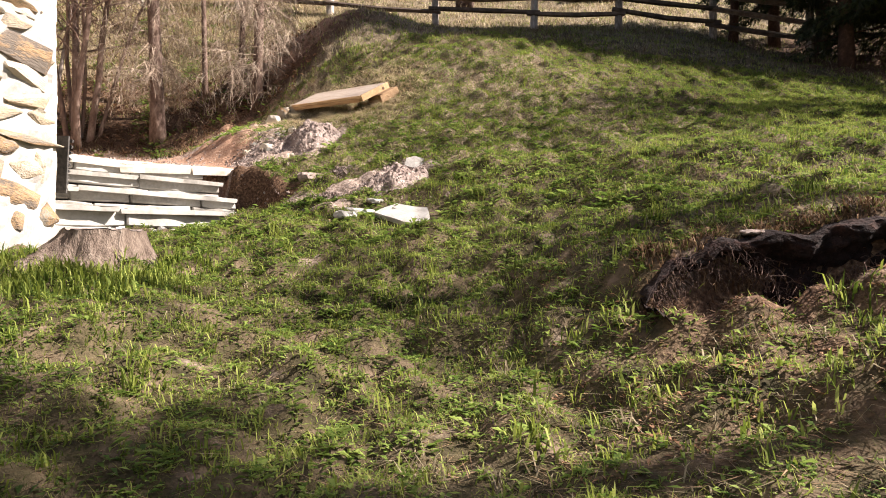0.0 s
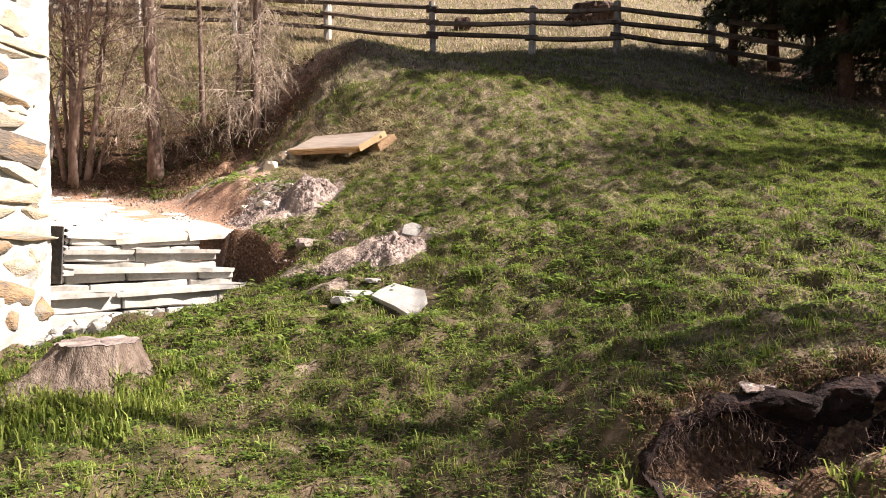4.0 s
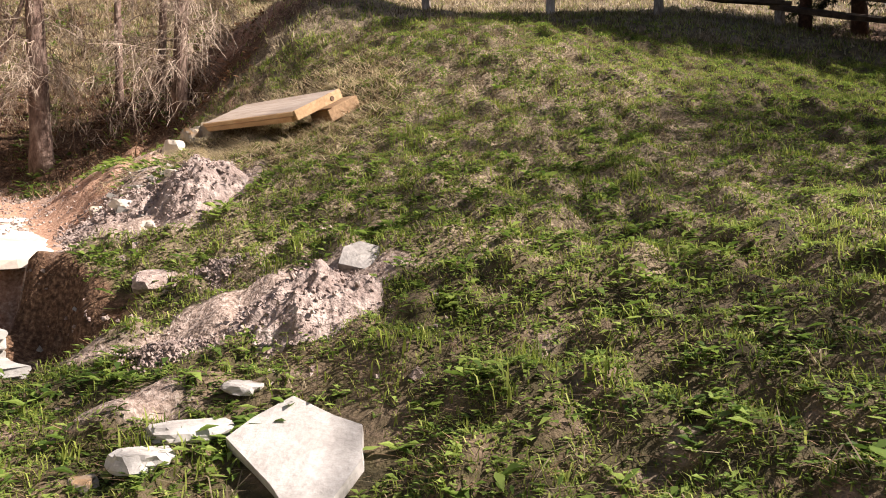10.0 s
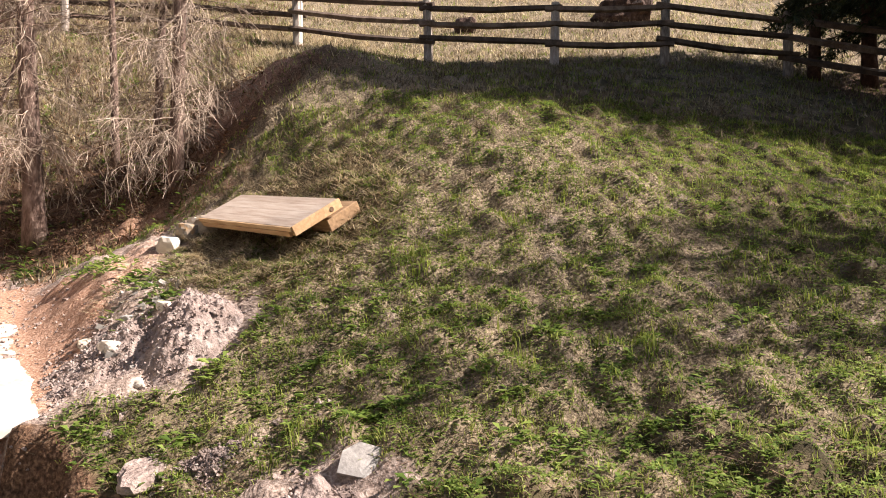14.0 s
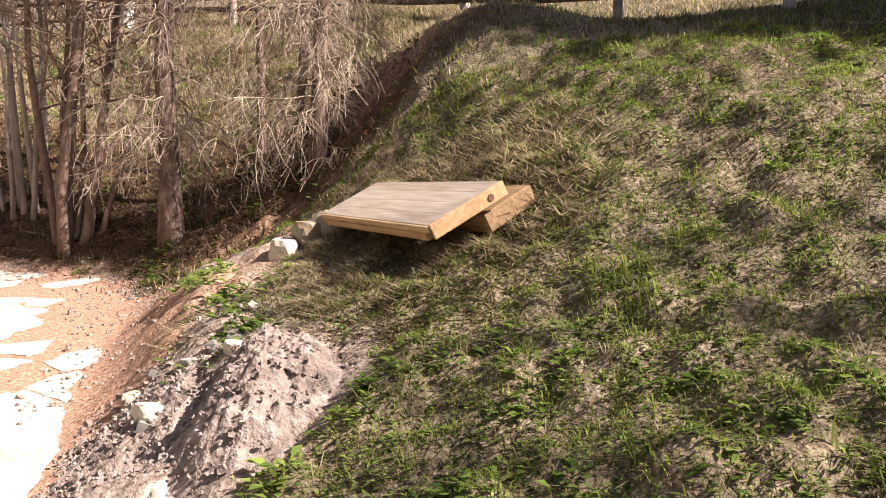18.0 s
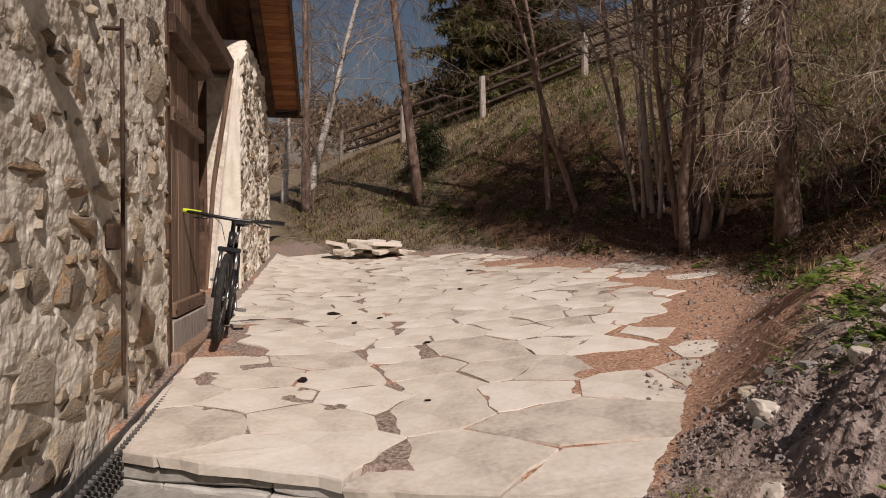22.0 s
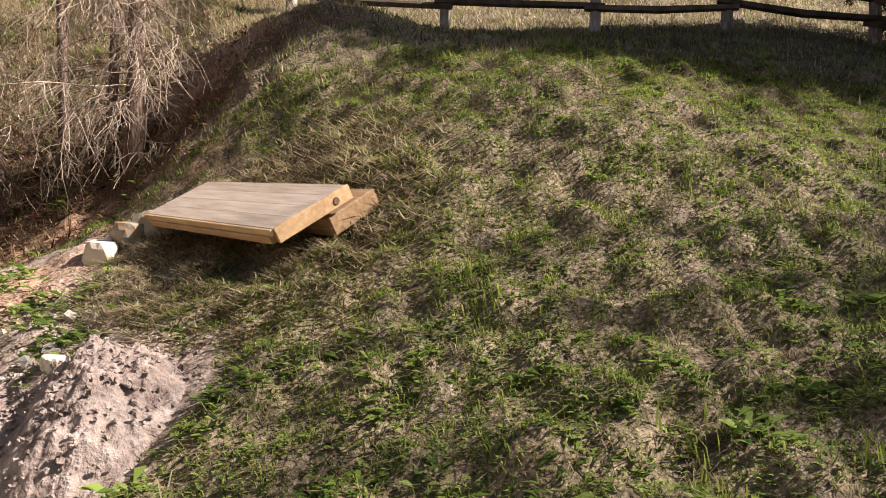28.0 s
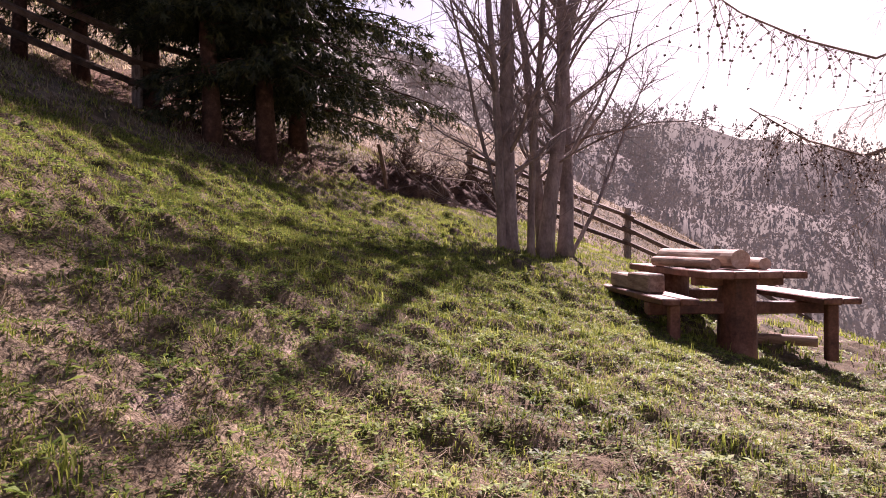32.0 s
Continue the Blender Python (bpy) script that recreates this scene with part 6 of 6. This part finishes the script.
# ---- mountain bike leaning at the barn ----
def bicycle():
    base = uw(3.60, 0.20)
    z = float(terrace_z(*base)) + 0.0
    # local x: forwards, z up; the bike stands with its front towards the terrace's front edge
    yaw = math.degrees(math.atan2(-WALL_U.y, -WALL_U.x)) + 4
    b = holder("mountain_bike", pose(base[0], base[1], z, -8, 0, yaw), "black mountain bike with one lime grip leaning by the door", "bicycle")

    def rod(name, pts, r, mat, parent=b, label="", sides=8):
        k = Buf()
        k.tube(pts, r if isinstance(r, list) else [r] * len(pts), sides)
        return k.build(name, mat, parent, label, smooth=True)

    R, wb = 0.355, 1.12
    for nm, cx in (("front_wheel", wb / 2), ("rear_wheel", -wb / 2)):
        w = holder(nm, Matrix(), "", "")
        w.parent = b
        w.matrix_local = pose(cx, 0, R)
        for part_name, rad, tub, mat, lab in (("tyre", R - 0.028, 0.028, M_RUBBER, "knobbly black tyre"), ("rim", R - 0.062, 0.012, M_BLACK, "")):
            k = Buf()
            ns, nt_ = 44, 8
            for i in range(ns):
                a = 2 * math.pi * i / ns
                for j in range(nt_):
                    c = 2 * math.pi * j / nt_
                    rr = rad + tub * math.cos(c) * (1.12 if part_name == "tyre" and (i + j) % 2 and math.cos(c) > 0.3 else 1)
                    k.v.append((rr * math.cos(a), tub * math.sin(c) * (0.95 if part_name == "tyre" else 1.0), rr * math.sin(a)))
            for i in range(ns):
                for j in range(nt_):
                    k.f.append((i * nt_ + j, i * nt_ + (j + 1) % nt_, ((i + 1) % ns) * nt_ + (j + 1) % nt_, ((i + 1) % ns) * nt_ + j))
            k.build(part_name, mat, w, lab)
        rod("hub", [(0, -0.05, 0), (0, 0.05, 0)], 0.022, M_STEEL, w)
        k = Buf()
        for i in range(28):
            a = 2 * math.pi * i / 28
            k.tube([(0, 0.03 * (-1) ** i, 0), ((R - 0.065) * math.cos(a), 0, (R - 0.065) * math.sin(a))], [0.0014, 0.0014], 3, False)
        k.build("spokes", M_STEEL, w)
        k = Buf()
        k.tube([(0, 0.045, 0), (0, 0.048, 0)], [0.09, 0.09], 24)
        k.build("brake_disc", M_STEEL, w)
    bb, seat, head, headlow = (-0.12, 0, 0.33), (-0.28, 0, 0.80), (0.36, 0, 0.88), (0.40, 0, 0.76)
    for p, q, r in ((bb, seat, 0.018), (bb, headlow, 0.026), (seat, head, 0.02), (headlow, head, 0.026), ((-wb / 2, 0.05, R), bb, 0.012), ((-wb / 2, -0.05, R), bb, 0.012), ((-wb / 2, 0.05, R), (-0.26, 0.02, 0.72), 0.010), ((-wb / 2, -0.05, R), (-0.26, -0.02, 0.72), 0.010)):
        rod("frame_tube", [p, q], r, M_BLACK)
    for s in (-1, 1):
        rod("fork_leg", [(wb / 2, s * 0.062, R), (0.475, s * 0.062, 0.58)], 0.019, M_BLACK)
        rod("fork_stanchion", [(0.475, s * 0.062, 0.58), (0.43, s * 0.062, 0.72)], 0.015, M_STEEL)
    block("fork_crown", pose(0.425, 0, 0.735), 0.05, 0.18, 0.04, M_BLACK, b, "", 0.008)
    rod("stem", [head, (0.36, 0, 0.96), (0.43, 0, 0.98)], 0.018, M_BLACK)
    rod("handlebar", [(0.36, -0.39, 1.0), (0.42, -0.12, 0.985), (0.43, 0, 0.98), (0.42, 0.12, 0.985), (0.36, 0.39, 1.0)], 0.014, M_BLACK)
    rod("grip", [(0.362, 0.24, 0.997), (0.358, 0.40, 1.001)], 0.019, M_BLACK)
    rod("grip", [(0.362, -0.26, 0.997), (0.358, -0.40, 1.001)], 0.020, M_LIME, label="lime yellow grip")
    for s in (-1, 1):
        rod("brake_lever", [(0.39, s * 0.16, 0.985), (0.45, s * 0.20, 0.965), (0.43, s * 0.30, 0.955)], 0.007, M_BLACK)
        rod("cable", [(0.42, s * 0.15, 0.98), (0.52, s * 0.08, 0.93), (0.46, s * 0.04, 0.80)], 0.003, M_BLACK, sides=4)
    rod("seat_post", [seat, (-0.31, 0, 0.94)], 0.014, M_STEEL)
    block("saddle", pose(-0.33, 0, 0.965), 0.26, 0.13, 0.045, M_BLACK, b, "slim black saddle", 0.02)
    rod("chainring", [(-0.12, -0.055, 0.33), (-0.12, -0.06, 0.33)], 0.085, M_IRON, sides=24)
    for s in (-1, 1):
        rod("crank", [(-0.12, s * 0.06, 0.33), (-0.12 + s * 0.12, s * 0.085, 0.33 - s * 0.11)], 0.012, M_STEEL)
        block("pedal", pose(-0.12 + s * 0.12, s * 0.13, 0.33 - s * 0.11), 0.09, 0.09, 0.022, M_STEEL, b, "", 0.004)
    rod("derailleur", [(-wb / 2, -0.07, R - 0.02), (-wb / 2 + 0.05, -0.075, R - 0.14), (-wb / 2, -0.075, R - 0.19)], 0.012, M_BLACK)


bicycle()
# ---- far slopes ----
def far_hill(name, pts, label, woods, rng, mat=None, fuzz=17):
    """A far ridge: a strip of land from its foot to its crest, with its woods as one crowd of small trees."""
    bm = bmesh.new()
    nu, nv = 60, 16
    grid = []
    for i in range(nu + 1):
        t = i / nu * (len(pts) - 1)
        k = min(int(t), len(pts) - 2)
        f = t - k
        f = f * f * (3 - 2 * f)
        foot = Vector(pts[k][0]).lerp(Vector(pts[k + 1][0]), f)
        crest = Vector(pts[k][1]).lerp(Vector(pts[k + 1][1]), f)
        col = []
        for j in range(nv + 1):
            s = j / nv
            p = foot.lerp(crest, s)
            size = (crest - foot).length
            p.z += size * 0.035 * (noise.noise(p * (9 / size)) + 0.5 * noise.noise(p * (25 / size)))
            col.append(p)
        grid.append(col)
    vs = [[bm.verts.new(p) for p in col] for col in grid]
    for i in range(nu):
        for j in range(nv):
            bm.faces.new((vs[i][j], vs[i + 1][j], vs[i + 1][j + 1], vs[i][j + 1]))
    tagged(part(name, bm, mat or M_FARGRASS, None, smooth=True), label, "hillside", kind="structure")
    for mat_, count, hgt, wid, lab in woods:
        b = Buf()
        for _ in range(count):
            i, j = rng.randint(0, nu - 1), rng.randint(0, nv - 1)
            p = grid[i][j].lerp(grid[i + 1][j + 1], rng.random()) + Vector((rng.uniform(-2, 2), rng.uniform(-2, 2), 0))
            if noise.noise(p * 0.022 + Vector((3, 0, hgt))) < -0.42:
                continue
            h, w = hgt * rng.uniform(0.6, 1.25), wid * rng.uniform(0.6, 1.2)
            for k in range(fuzz):
                v = rng.random()
                o = Vector((p.x, p.y, p.z + h * (0.1 + 0.9 * v)))
                o += Vector([rng.gauss(0, 0.30 * w * (1.15 - v)) for _ in range(3)])
                e = Vector((rng.gauss(0, 0.35), rng.gauss(0, 0.35), rng.gauss(0.7, 0.5))) * h * 0.13
                g = Vector((rng.gauss(0, 1), rng.gauss(0, 1), rng.gauss(0, 0.5))) * w * 0.08
                base = len(b.v)
                b.v += [tuple(o - g), tuple(o + e), tuple(o + g)]
                b.f.append((base, base + 1, base + 2))
        tagged(b.build("far_wood", mat_), lab, "wood", kind="stuff")


rh = random.Random(81)
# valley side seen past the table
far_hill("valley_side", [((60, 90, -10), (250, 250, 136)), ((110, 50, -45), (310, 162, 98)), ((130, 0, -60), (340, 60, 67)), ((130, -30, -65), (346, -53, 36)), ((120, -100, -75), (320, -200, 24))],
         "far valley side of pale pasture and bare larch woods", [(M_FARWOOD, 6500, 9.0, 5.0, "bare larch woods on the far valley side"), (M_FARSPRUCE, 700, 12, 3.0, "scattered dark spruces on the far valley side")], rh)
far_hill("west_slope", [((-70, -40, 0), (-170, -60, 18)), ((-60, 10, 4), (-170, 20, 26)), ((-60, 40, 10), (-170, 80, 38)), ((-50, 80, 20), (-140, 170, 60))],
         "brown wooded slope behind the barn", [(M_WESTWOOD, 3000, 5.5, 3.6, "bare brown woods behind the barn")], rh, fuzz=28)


# ---- grass ----
def turf(name, n, region, mat, label, seed, height, width, blades, keep, lean=0.55, spread=0.05, simple=False, low=0.15):
    """Tufts of curved blades, one crowd; simple: straight slivers."""
    rng = np.random.RandomState(seed)
    x = rng.uniform(region[0], region[1], n)
    y = rng.uniform(region[2], region[3], n)
    k = rng.uniform(0, 1, n) < keep(x, y)
    x, y = x[k], y[k]
    hs, sp = height * rng.uniform(0.45, 1.35, len(x)), spread * rng.uniform(0.5, 1.5, len(x))
    bx, by, bh, bs = (np.repeat(v, blades) for v in (x, y, hs, sp))
    m = len(bx)
    bx = bx + rng.normal(0, 1, m) * bs
    by = by + rng.normal(0, 1, m) * bs
    bz = surface(bx, by) - 0.006
    bh = bh * rng.uniform(0.5, 1.2, m)
    a = rng.uniform(0, 2 * np.pi, m)
    out = rng.uniform(low, 1.0, m) * lean
    ca, sa = np.cos(a), np.sin(a)
    w = width * rng.uniform(0.6, 1.3, m)
    px, py = -sa * w, ca * w
    tx, ty, tz = bx + ca * out * bh * 1.0, by + sa * out * bh * 1.0, bz + bh * (1.0 - 0.35 * out)
    nv = 3 if simple else 5
    v = np.empty((m, nv, 3))
    v[:, 0] = np.stack([bx - px, by - py, bz], 1)
    v[:, 1] = np.stack([bx + px, by + py, bz], 1)
    v[:, -1] = np.stack([tx, ty, tz], 1)
    b = np.arange(m) * nv
    if simple:
        tri = np.stack([b, b + 1, b + 2], 1).ravel()
    else:
        mx, my, mz = bx + ca * out * bh * 0.35, by + sa * out * bh * 0.35, bz + bh * 0.62
        v[:, 2] = np.stack([mx - px * 0.8, my - py * 0.8, mz], 1)
        v[:, 3] = np.stack([mx + px * 0.8, my + py * 0.8, mz], 1)
        tri = np.stack([b, b + 1, b + 3, b, b + 3, b + 2, b + 2, b + 3, b + 4], 1).ravel()
    me = bpy.data.meshes.new(name)
    me.vertices.add(m * nv)
    me.vertices.foreach_set("co", v.ravel())
    me.loops.add(len(tri))
    me.loops.foreach_set("vertex_index", tri)
    me.polygons.add(len(tri) // 3)
    me.polygons.foreach_set("loop_start", np.arange(0, len(tri), 3))
    me.update(calc_edges=True)
    me.materials.append(mat)
    return tagged(new(name, me), label, "grass", kind="stuff")


def bare(x, y):
    """Where nothing grows: paving, steps, heaps, slab, raw earth."""
    dry, litter, soil, red = zones(x, y)
    u = (x - CORNER.x) * WALL_U.x + (y - CORNER.y) * WALL_U.y
    w = (x - CORNER.x) * WALL_N.x + (y - CORNER.y) * WALL_N.y
    inside = ((w < 0.05) & (u > -0.1)).astype(float)
    f = (x - EDGE_R.x) * EDGE_N.x + (y - EDGE_R.y) * EDGE_N.y
    e = (x - EDGE_R.x) * EDGE_E.x + (y - EDGE_R.y) * EDGE_E.y
    stair = ((f > -0.15) & (f < 1.2) & (e < 0.36)).astype(float)
    flagst = soft_blob(x, y, -0.22, 4.99, 0.24, 0.26, 0, 0.1)
    mound = soft_blob(x, y, 1.38, 2.46, 0.52, 0.17, 0.0, 0.15)
    return np.clip(np.maximum.reduce([smoothstep(0.30, 0.75, soil), smoothstep(0.35, 0.95, red), inside, stair, terrace_mask(x, y) ** 0.5, flagst, mound]), 0, 1)


def sward(x, y):
    """How green the turf is, from 0 (straw) to 1, in patches a hand or two wide."""
    dry, litter, soil, red = zones(x, y)
    k = 0.50 * patchy(x, y, 0.26, 1) + 0.40 * patchy(x, y, 0.9, 61) + 0.30 * knoll(x, y) - 0.27 * dry + 0.22 * soft_blob(x, y, -0.5, 3.9, 2.0, 1.7, 0, 0.6) + 0.25 * soft_blob(x, y, 6.3, 8.0, 3.0, 1.8, 0, 0.6) - 0.5 * soft_blob(x, y, -2.4, 9.0, 1.2, 1.4) + 0.30 * soft_blob(x, y, -0.6, 7.2, 1.3, 1.4)
    return smoothstep(0.0, 0.54, k) * (1 - 0.85 * litter)


def green_keep(x, y):
    return (1 - bare(x, y)) * (0.04 + 0.96 * sward(x, y))


def straw_keep(x, y):
    dry, litter, soil, red = zones(x, y)
    dry = dry + 0.5 * soft_blob(x, y, -1.6, 8.9, 1.2, 1.3)
    return (1 - bare(x, y)) * np.clip(0.25 + 0.9 * dry, 0, 1) * (1 - 0.6 * litter) * (0.2 + 0.8 * patchy(x, y, 0.33, 2)) * (1 - 0.88 * sward(x, y))


NEARBY = (-3.8, 9.0, 1.4, 11.0)
MEADOW = (-3.8, 7.0, 1.2, 11.0)
turf("grass", 15000, MEADOW, M_GRASS, "clumps of short green spring grass", 1, 0.052, 0.0026, 9, green_keep, 1.3, 0.024)
turf("grass", 52000, MEADOW, M_GRASS, "fine short green turf", 31, 0.040, 0.0029, 8, green_keep, 1.4, 0.030, True)
turf("grass", 21000, MEADOW, M_STRAW, "pale dry tufts hanging over the tussocks", 2, 0.080, 0.0024, 9, straw_keep, 2.0, 0.018, low=0.4)
turf("grass", 58000, MEADOW, M_STRAW, "matted dry grass between the green tufts", 22, 0.060, 0.0026, 5, lambda x, y: np.clip(straw_keep(x, y) * 1.3 + 0.10 * (1 - bare(x, y)), 0, 1), 2.5, 0.045, True, 0.65)
turf("grass", 44000, MEADOW, M_BROWNGRASS, "dark old thatch deep in the turf", 32, 0.055, 0.0026, 5, lambda x, y: 0.8 * (1 - bare(x, y)), 2.4, 0.05, True, 0.6)
turf("grass", 12000, (3.5, 11.5, 5.5, 11.0), M_GRASS, "bright green backlit grass near the spruces", 13, 0.050, 0.0034, 14, lambda x, y: green_keep(x, y) * 0.9, 0.9, 0.05, True)
turf("grass", 1100, NEARBY, M_GRASS, "taller bright green grass tufts", 3, 0.085, 0.0036, 18, lambda x, y: green_keep(x, y) * (patchy(x, y, 1.1, 5) > 0.55) * (y > 2.1), 0.6, 0.035)
turf("grass", 16000, (-9.0, 15.0, 15.4, 27.0), M_PALESTRAW, "pale sunlit meadow grass beyond the fence", 24, 0.13, 0.012, 5, lambda x, y: 0.3 + 0.7 * patchy(x, y, 1.1, 25), 1.2, 0.09, True)
turf("grass", 9000, (13.5, 27.0, 5.0, 19.0), M_STRAW, "pale meadow grass beyond the table", 26, 0.13, 0.012, 5, lambda x, y: 0.3 + 0.7 * patchy(x, y, 1.1, 27), 1.2, 0.09, True)
turf("grass", 9000, (-7.0, 12.0, -8.0, 1.4), M_GRASS, "short grass of the lower meadow", 27, 0.06, 0.008, 7, lambda x, y: 0.2 + 0.8 * patchy(x, y, 0.7, 28), 1.0, 0.07, True)
turf("grass", 11000, (-3.5, -0.2, 7.5, 10.6), M_PALESTRAW, "pale flattened straw beside the wooden cover", 28, 0.08, 0.0042, 9, lambda x, y: (1 - 0.7 * bare(x, y)) * soft_blob(x, y, -1.4, 8.9, 1.0, 1.1, 0.0, 0.4), 2.2, 0.03, True, 0.6)
turf("grass", 420, (0.85, 2.0, 2.54, 2.74), M_BROWNGRASS, "dry straw fringe over the slipped bank", 29, 0.055, 0.003, 9, lambda x, y: 0.8 * (np.abs(x - 1.38) < 0.5) * (y > 2.58), 1.6, 0.03)
turf("grass", 260, (0.3, 3.0, 1.6, 2.5), M_GRASS, "green tufts before the slipped bank", 15, 0.07, 0.0045, 14, lambda x, y: 0.35 * patchy(x, y, 0.5, 3), 0.8, 0.03)
turf("grass", 900, (-2.7, -1.3, 2.9, 3.9), M_GRASS, "long grass round the stump", 16, 0.09, 0.0045, 16, lambda x, y: 0.6 * patchy(x, y, 0.5, 3), 0.9, 0.05)
turf("grass", 30000, (-9.0, 13.0, 10.5, 19.5), M_STRAW, "dry grass on the upper slope", 4, 0.11, 0.008, 6, lambda x, y: (1 - bare(x, y)) * np.clip(0.75 - 0.45 * zones(x, y)[1], 0, 1) * patchy(x, y, 0.8, 8), 1.2, 0.08, True)
turf("grass", 14000, (-6.0, 14.0, 10.5, 24), M_GRASS, "thin green grass on the upper slope", 5, 0.08, 0.008, 8, lambda x, y: green_keep(x, y) * 0.9, 0.8, 0.07, True)
turf("grass", 24000, (-20.0, -1.5, 12.0, 18.5), M_PALESTRAW, "dry grass on the bank below the fence, painted pale for sun", 33, 0.13, 0.008, 6, lambda x, y: (1 - bare(x, y)) * (0.05 + 0.75 * patchy(x, y, 0.9, 34) + 0.4 * smoothstep(13.5, 15.0, y)) * (1 - 0.9 * zones(x, y)[1]), 1.4, 0.08, True)
turf("grass", 34000, (-22.0, -3.5, 9.0, 20), M_BROWNGRASS, "dead grass and stalks on the wooded bank", 6, 0.15, 0.009, 6, lambda x, y: (1 - bare(x, y)) * (0.10 + 0.5 * patchy(x, y, 0.9, 9)) * (1 - 0.7 * zones(x, y)[1]), 1.3, 0.09, True)
turf("grass", 16000, (-22.0, -3.5, 9.0, 20), M_GRASS, "green shoots on the wooded bank", 17, 0.10, 0.009, 6, lambda x, y: (1 - bare(x, y)) * (0.08 + 0.75 * smoothstep(12.5, 15.0, y) + 0.4 * smoothstep(-11.0, -13.0, x)) * patchy(x, y, 1.2, 19), 0.9, 0.08, True)
turf("grass", 4000, (7.0, 18.0, -1.0, 9.0), M_GRASS, "green grass round the picnic table", 7, 0.085, 0.006, 14, lambda x, y: 0.1 + 0.7 * patchy(x, y, 0.6, 12), 0.9, 0.05)


def weeds(name, n, region, seed, label, size, keep, leaves=6, mat=None, category="weeds"):
    """Low broad-leaved rosettes: each leaf a folded blade."""
    rng = np.random.RandomState(seed)
    x, y = rng.uniform(region[0], region[1], n), rng.uniform(region[2], region[3], n)
    k = rng.uniform(0, 1, n) < keep(x, y)
    x, y = np.repeat(x[k], leaves), np.repeat(y[k], leaves)
    s = np.repeat(size * rng.uniform(0.5, 1.3, k.sum()), leaves) * rng.uniform(0.7, 1.2, len(x))
    m = len(x)
    x, y = x + rng.normal(0, 0.6, m) * s, y + rng.normal(0, 0.6, m) * s
    z = surface(x, y) + rng.uniform(0.0, 0.5, m) * s
    a, t = rng.uniform(0, 2 * np.pi, m), rng.uniform(0.05, 0.8, m)
    ca, sa = np.cos(a), np.sin(a)
    w = s * rng.uniform(0.16, 0.30, m)
    v = np.empty((m, 4, 3))
    v[:, 0] = np.stack([x, y, z], 1)
    v[:, 1] = np.stack([x + ca * s * 0.6 + sa * w, y + sa * s * 0.6 - ca * w, z + t * s * 0.6], 1)
    v[:, 2] = np.stack([x + ca * s * 1.15, y + sa * s * 1.15, z + t * s * 0.55], 1)
    v[:, 3] = np.stack([x + ca * s * 0.6 - sa * w, y + sa * s * 0.6 + ca * w, z + t * s * 0.6], 1)
    me = bpy.data.meshes.new(name)
    me.vertices.add(m * 4)
    me.vertices.foreach_set("co", v.ravel())
    me.loops.add(m * 4)
    me.loops.foreach_set("vertex_index", np.arange(m * 4))
    me.polygons.add(m)
    me.polygons.foreach_set("loop_start", np.arange(0, m * 4, 4))
    me.update(calc_edges=True)
    me.materials.append(mat or M_WEED)
    return tagged(new(name, me), label, category, kind="stuff")


weeds("weeds", 58000, MEADOW, 1, "low broad-leaved meadow weeds and clover", 0.025, green_keep, 5)
weeds("weeds", 12000, NEARBY, 4, "clumps of larger bright green leaves", 0.032, lambda x, y: green_keep(x, y) * (patchy(x, y, 0.8, 71) > 0.5), 9)
weeds("weeds", 1500, (-3.0, 1.5, 4.2, 7.8), 2, "larger leafy weeds near the steps and heaps", 0.050, lambda x, y: (1 - bare(x, y)) * (patchy(x, y, 0.5, 81) > 0.45), 9)
turf("grass", 5000, (7.5, 11.5, 8.0, 11.5), M_GRASS, "bright short grass by the brush bank", 35, 0.05, 0.004, 12, lambda x, y: 0.75 * soft_blob(x, y, 9.2, 9.4, 1.7, 1.3), 1.2, 0.05, True)
weeds("weeds", 2200, (-4.9, -1.5, 7.4, 11.2), 3, "leafy green weeds on the path", 0.055, lambda x, y: np.clip(soft_blob(x, y, -3.05, 9.30, 0.22, 0.16) + soft_blob(x, y, -4.45, 10.70, 0.20, 0.16) + soft_blob(x, y, -2.75, 9.0, 0.16, 0.14) + 0.7 * soft_blob(x, y, -2.15, 8.5, 0.34, 0.26) + 0.7 * soft_blob(x, y, -1.95, 7.95, 0.22, 0.24), 0, 1), 9)
weeds("leaf_litter", 9000, (-15.5, -2.2, 10.6, 17.0), 6, "fallen brown leaves on the wooded bank", 0.065, lambda x, y: (1 - bare(x, y)) * patchy(x, y, 0.7, 35) * (0.25 + 0.75 * zones(x, y)[1]), 6, M_DEADLEAF, "leaf litter")
weeds("weeds", 4500, (-15.5, -3.0, 10.6, 17.5), 7, "green plants on the wooded bank", 0.075, lambda x, y: (1 - bare(x, y)) * (patchy(x, y, 1.0, 36) > 0.62) * 0.8, 7)
weeds("leaf_litter", 2500, (0.4, 3.4, 1.5, 3.2), 8, "scattered dry leaves round the slipped bank", 0.022, lambda x, y: 0.6 * patchy(x, y, 0.4, 37), 5, M_DEADLEAF, "leaf litter")
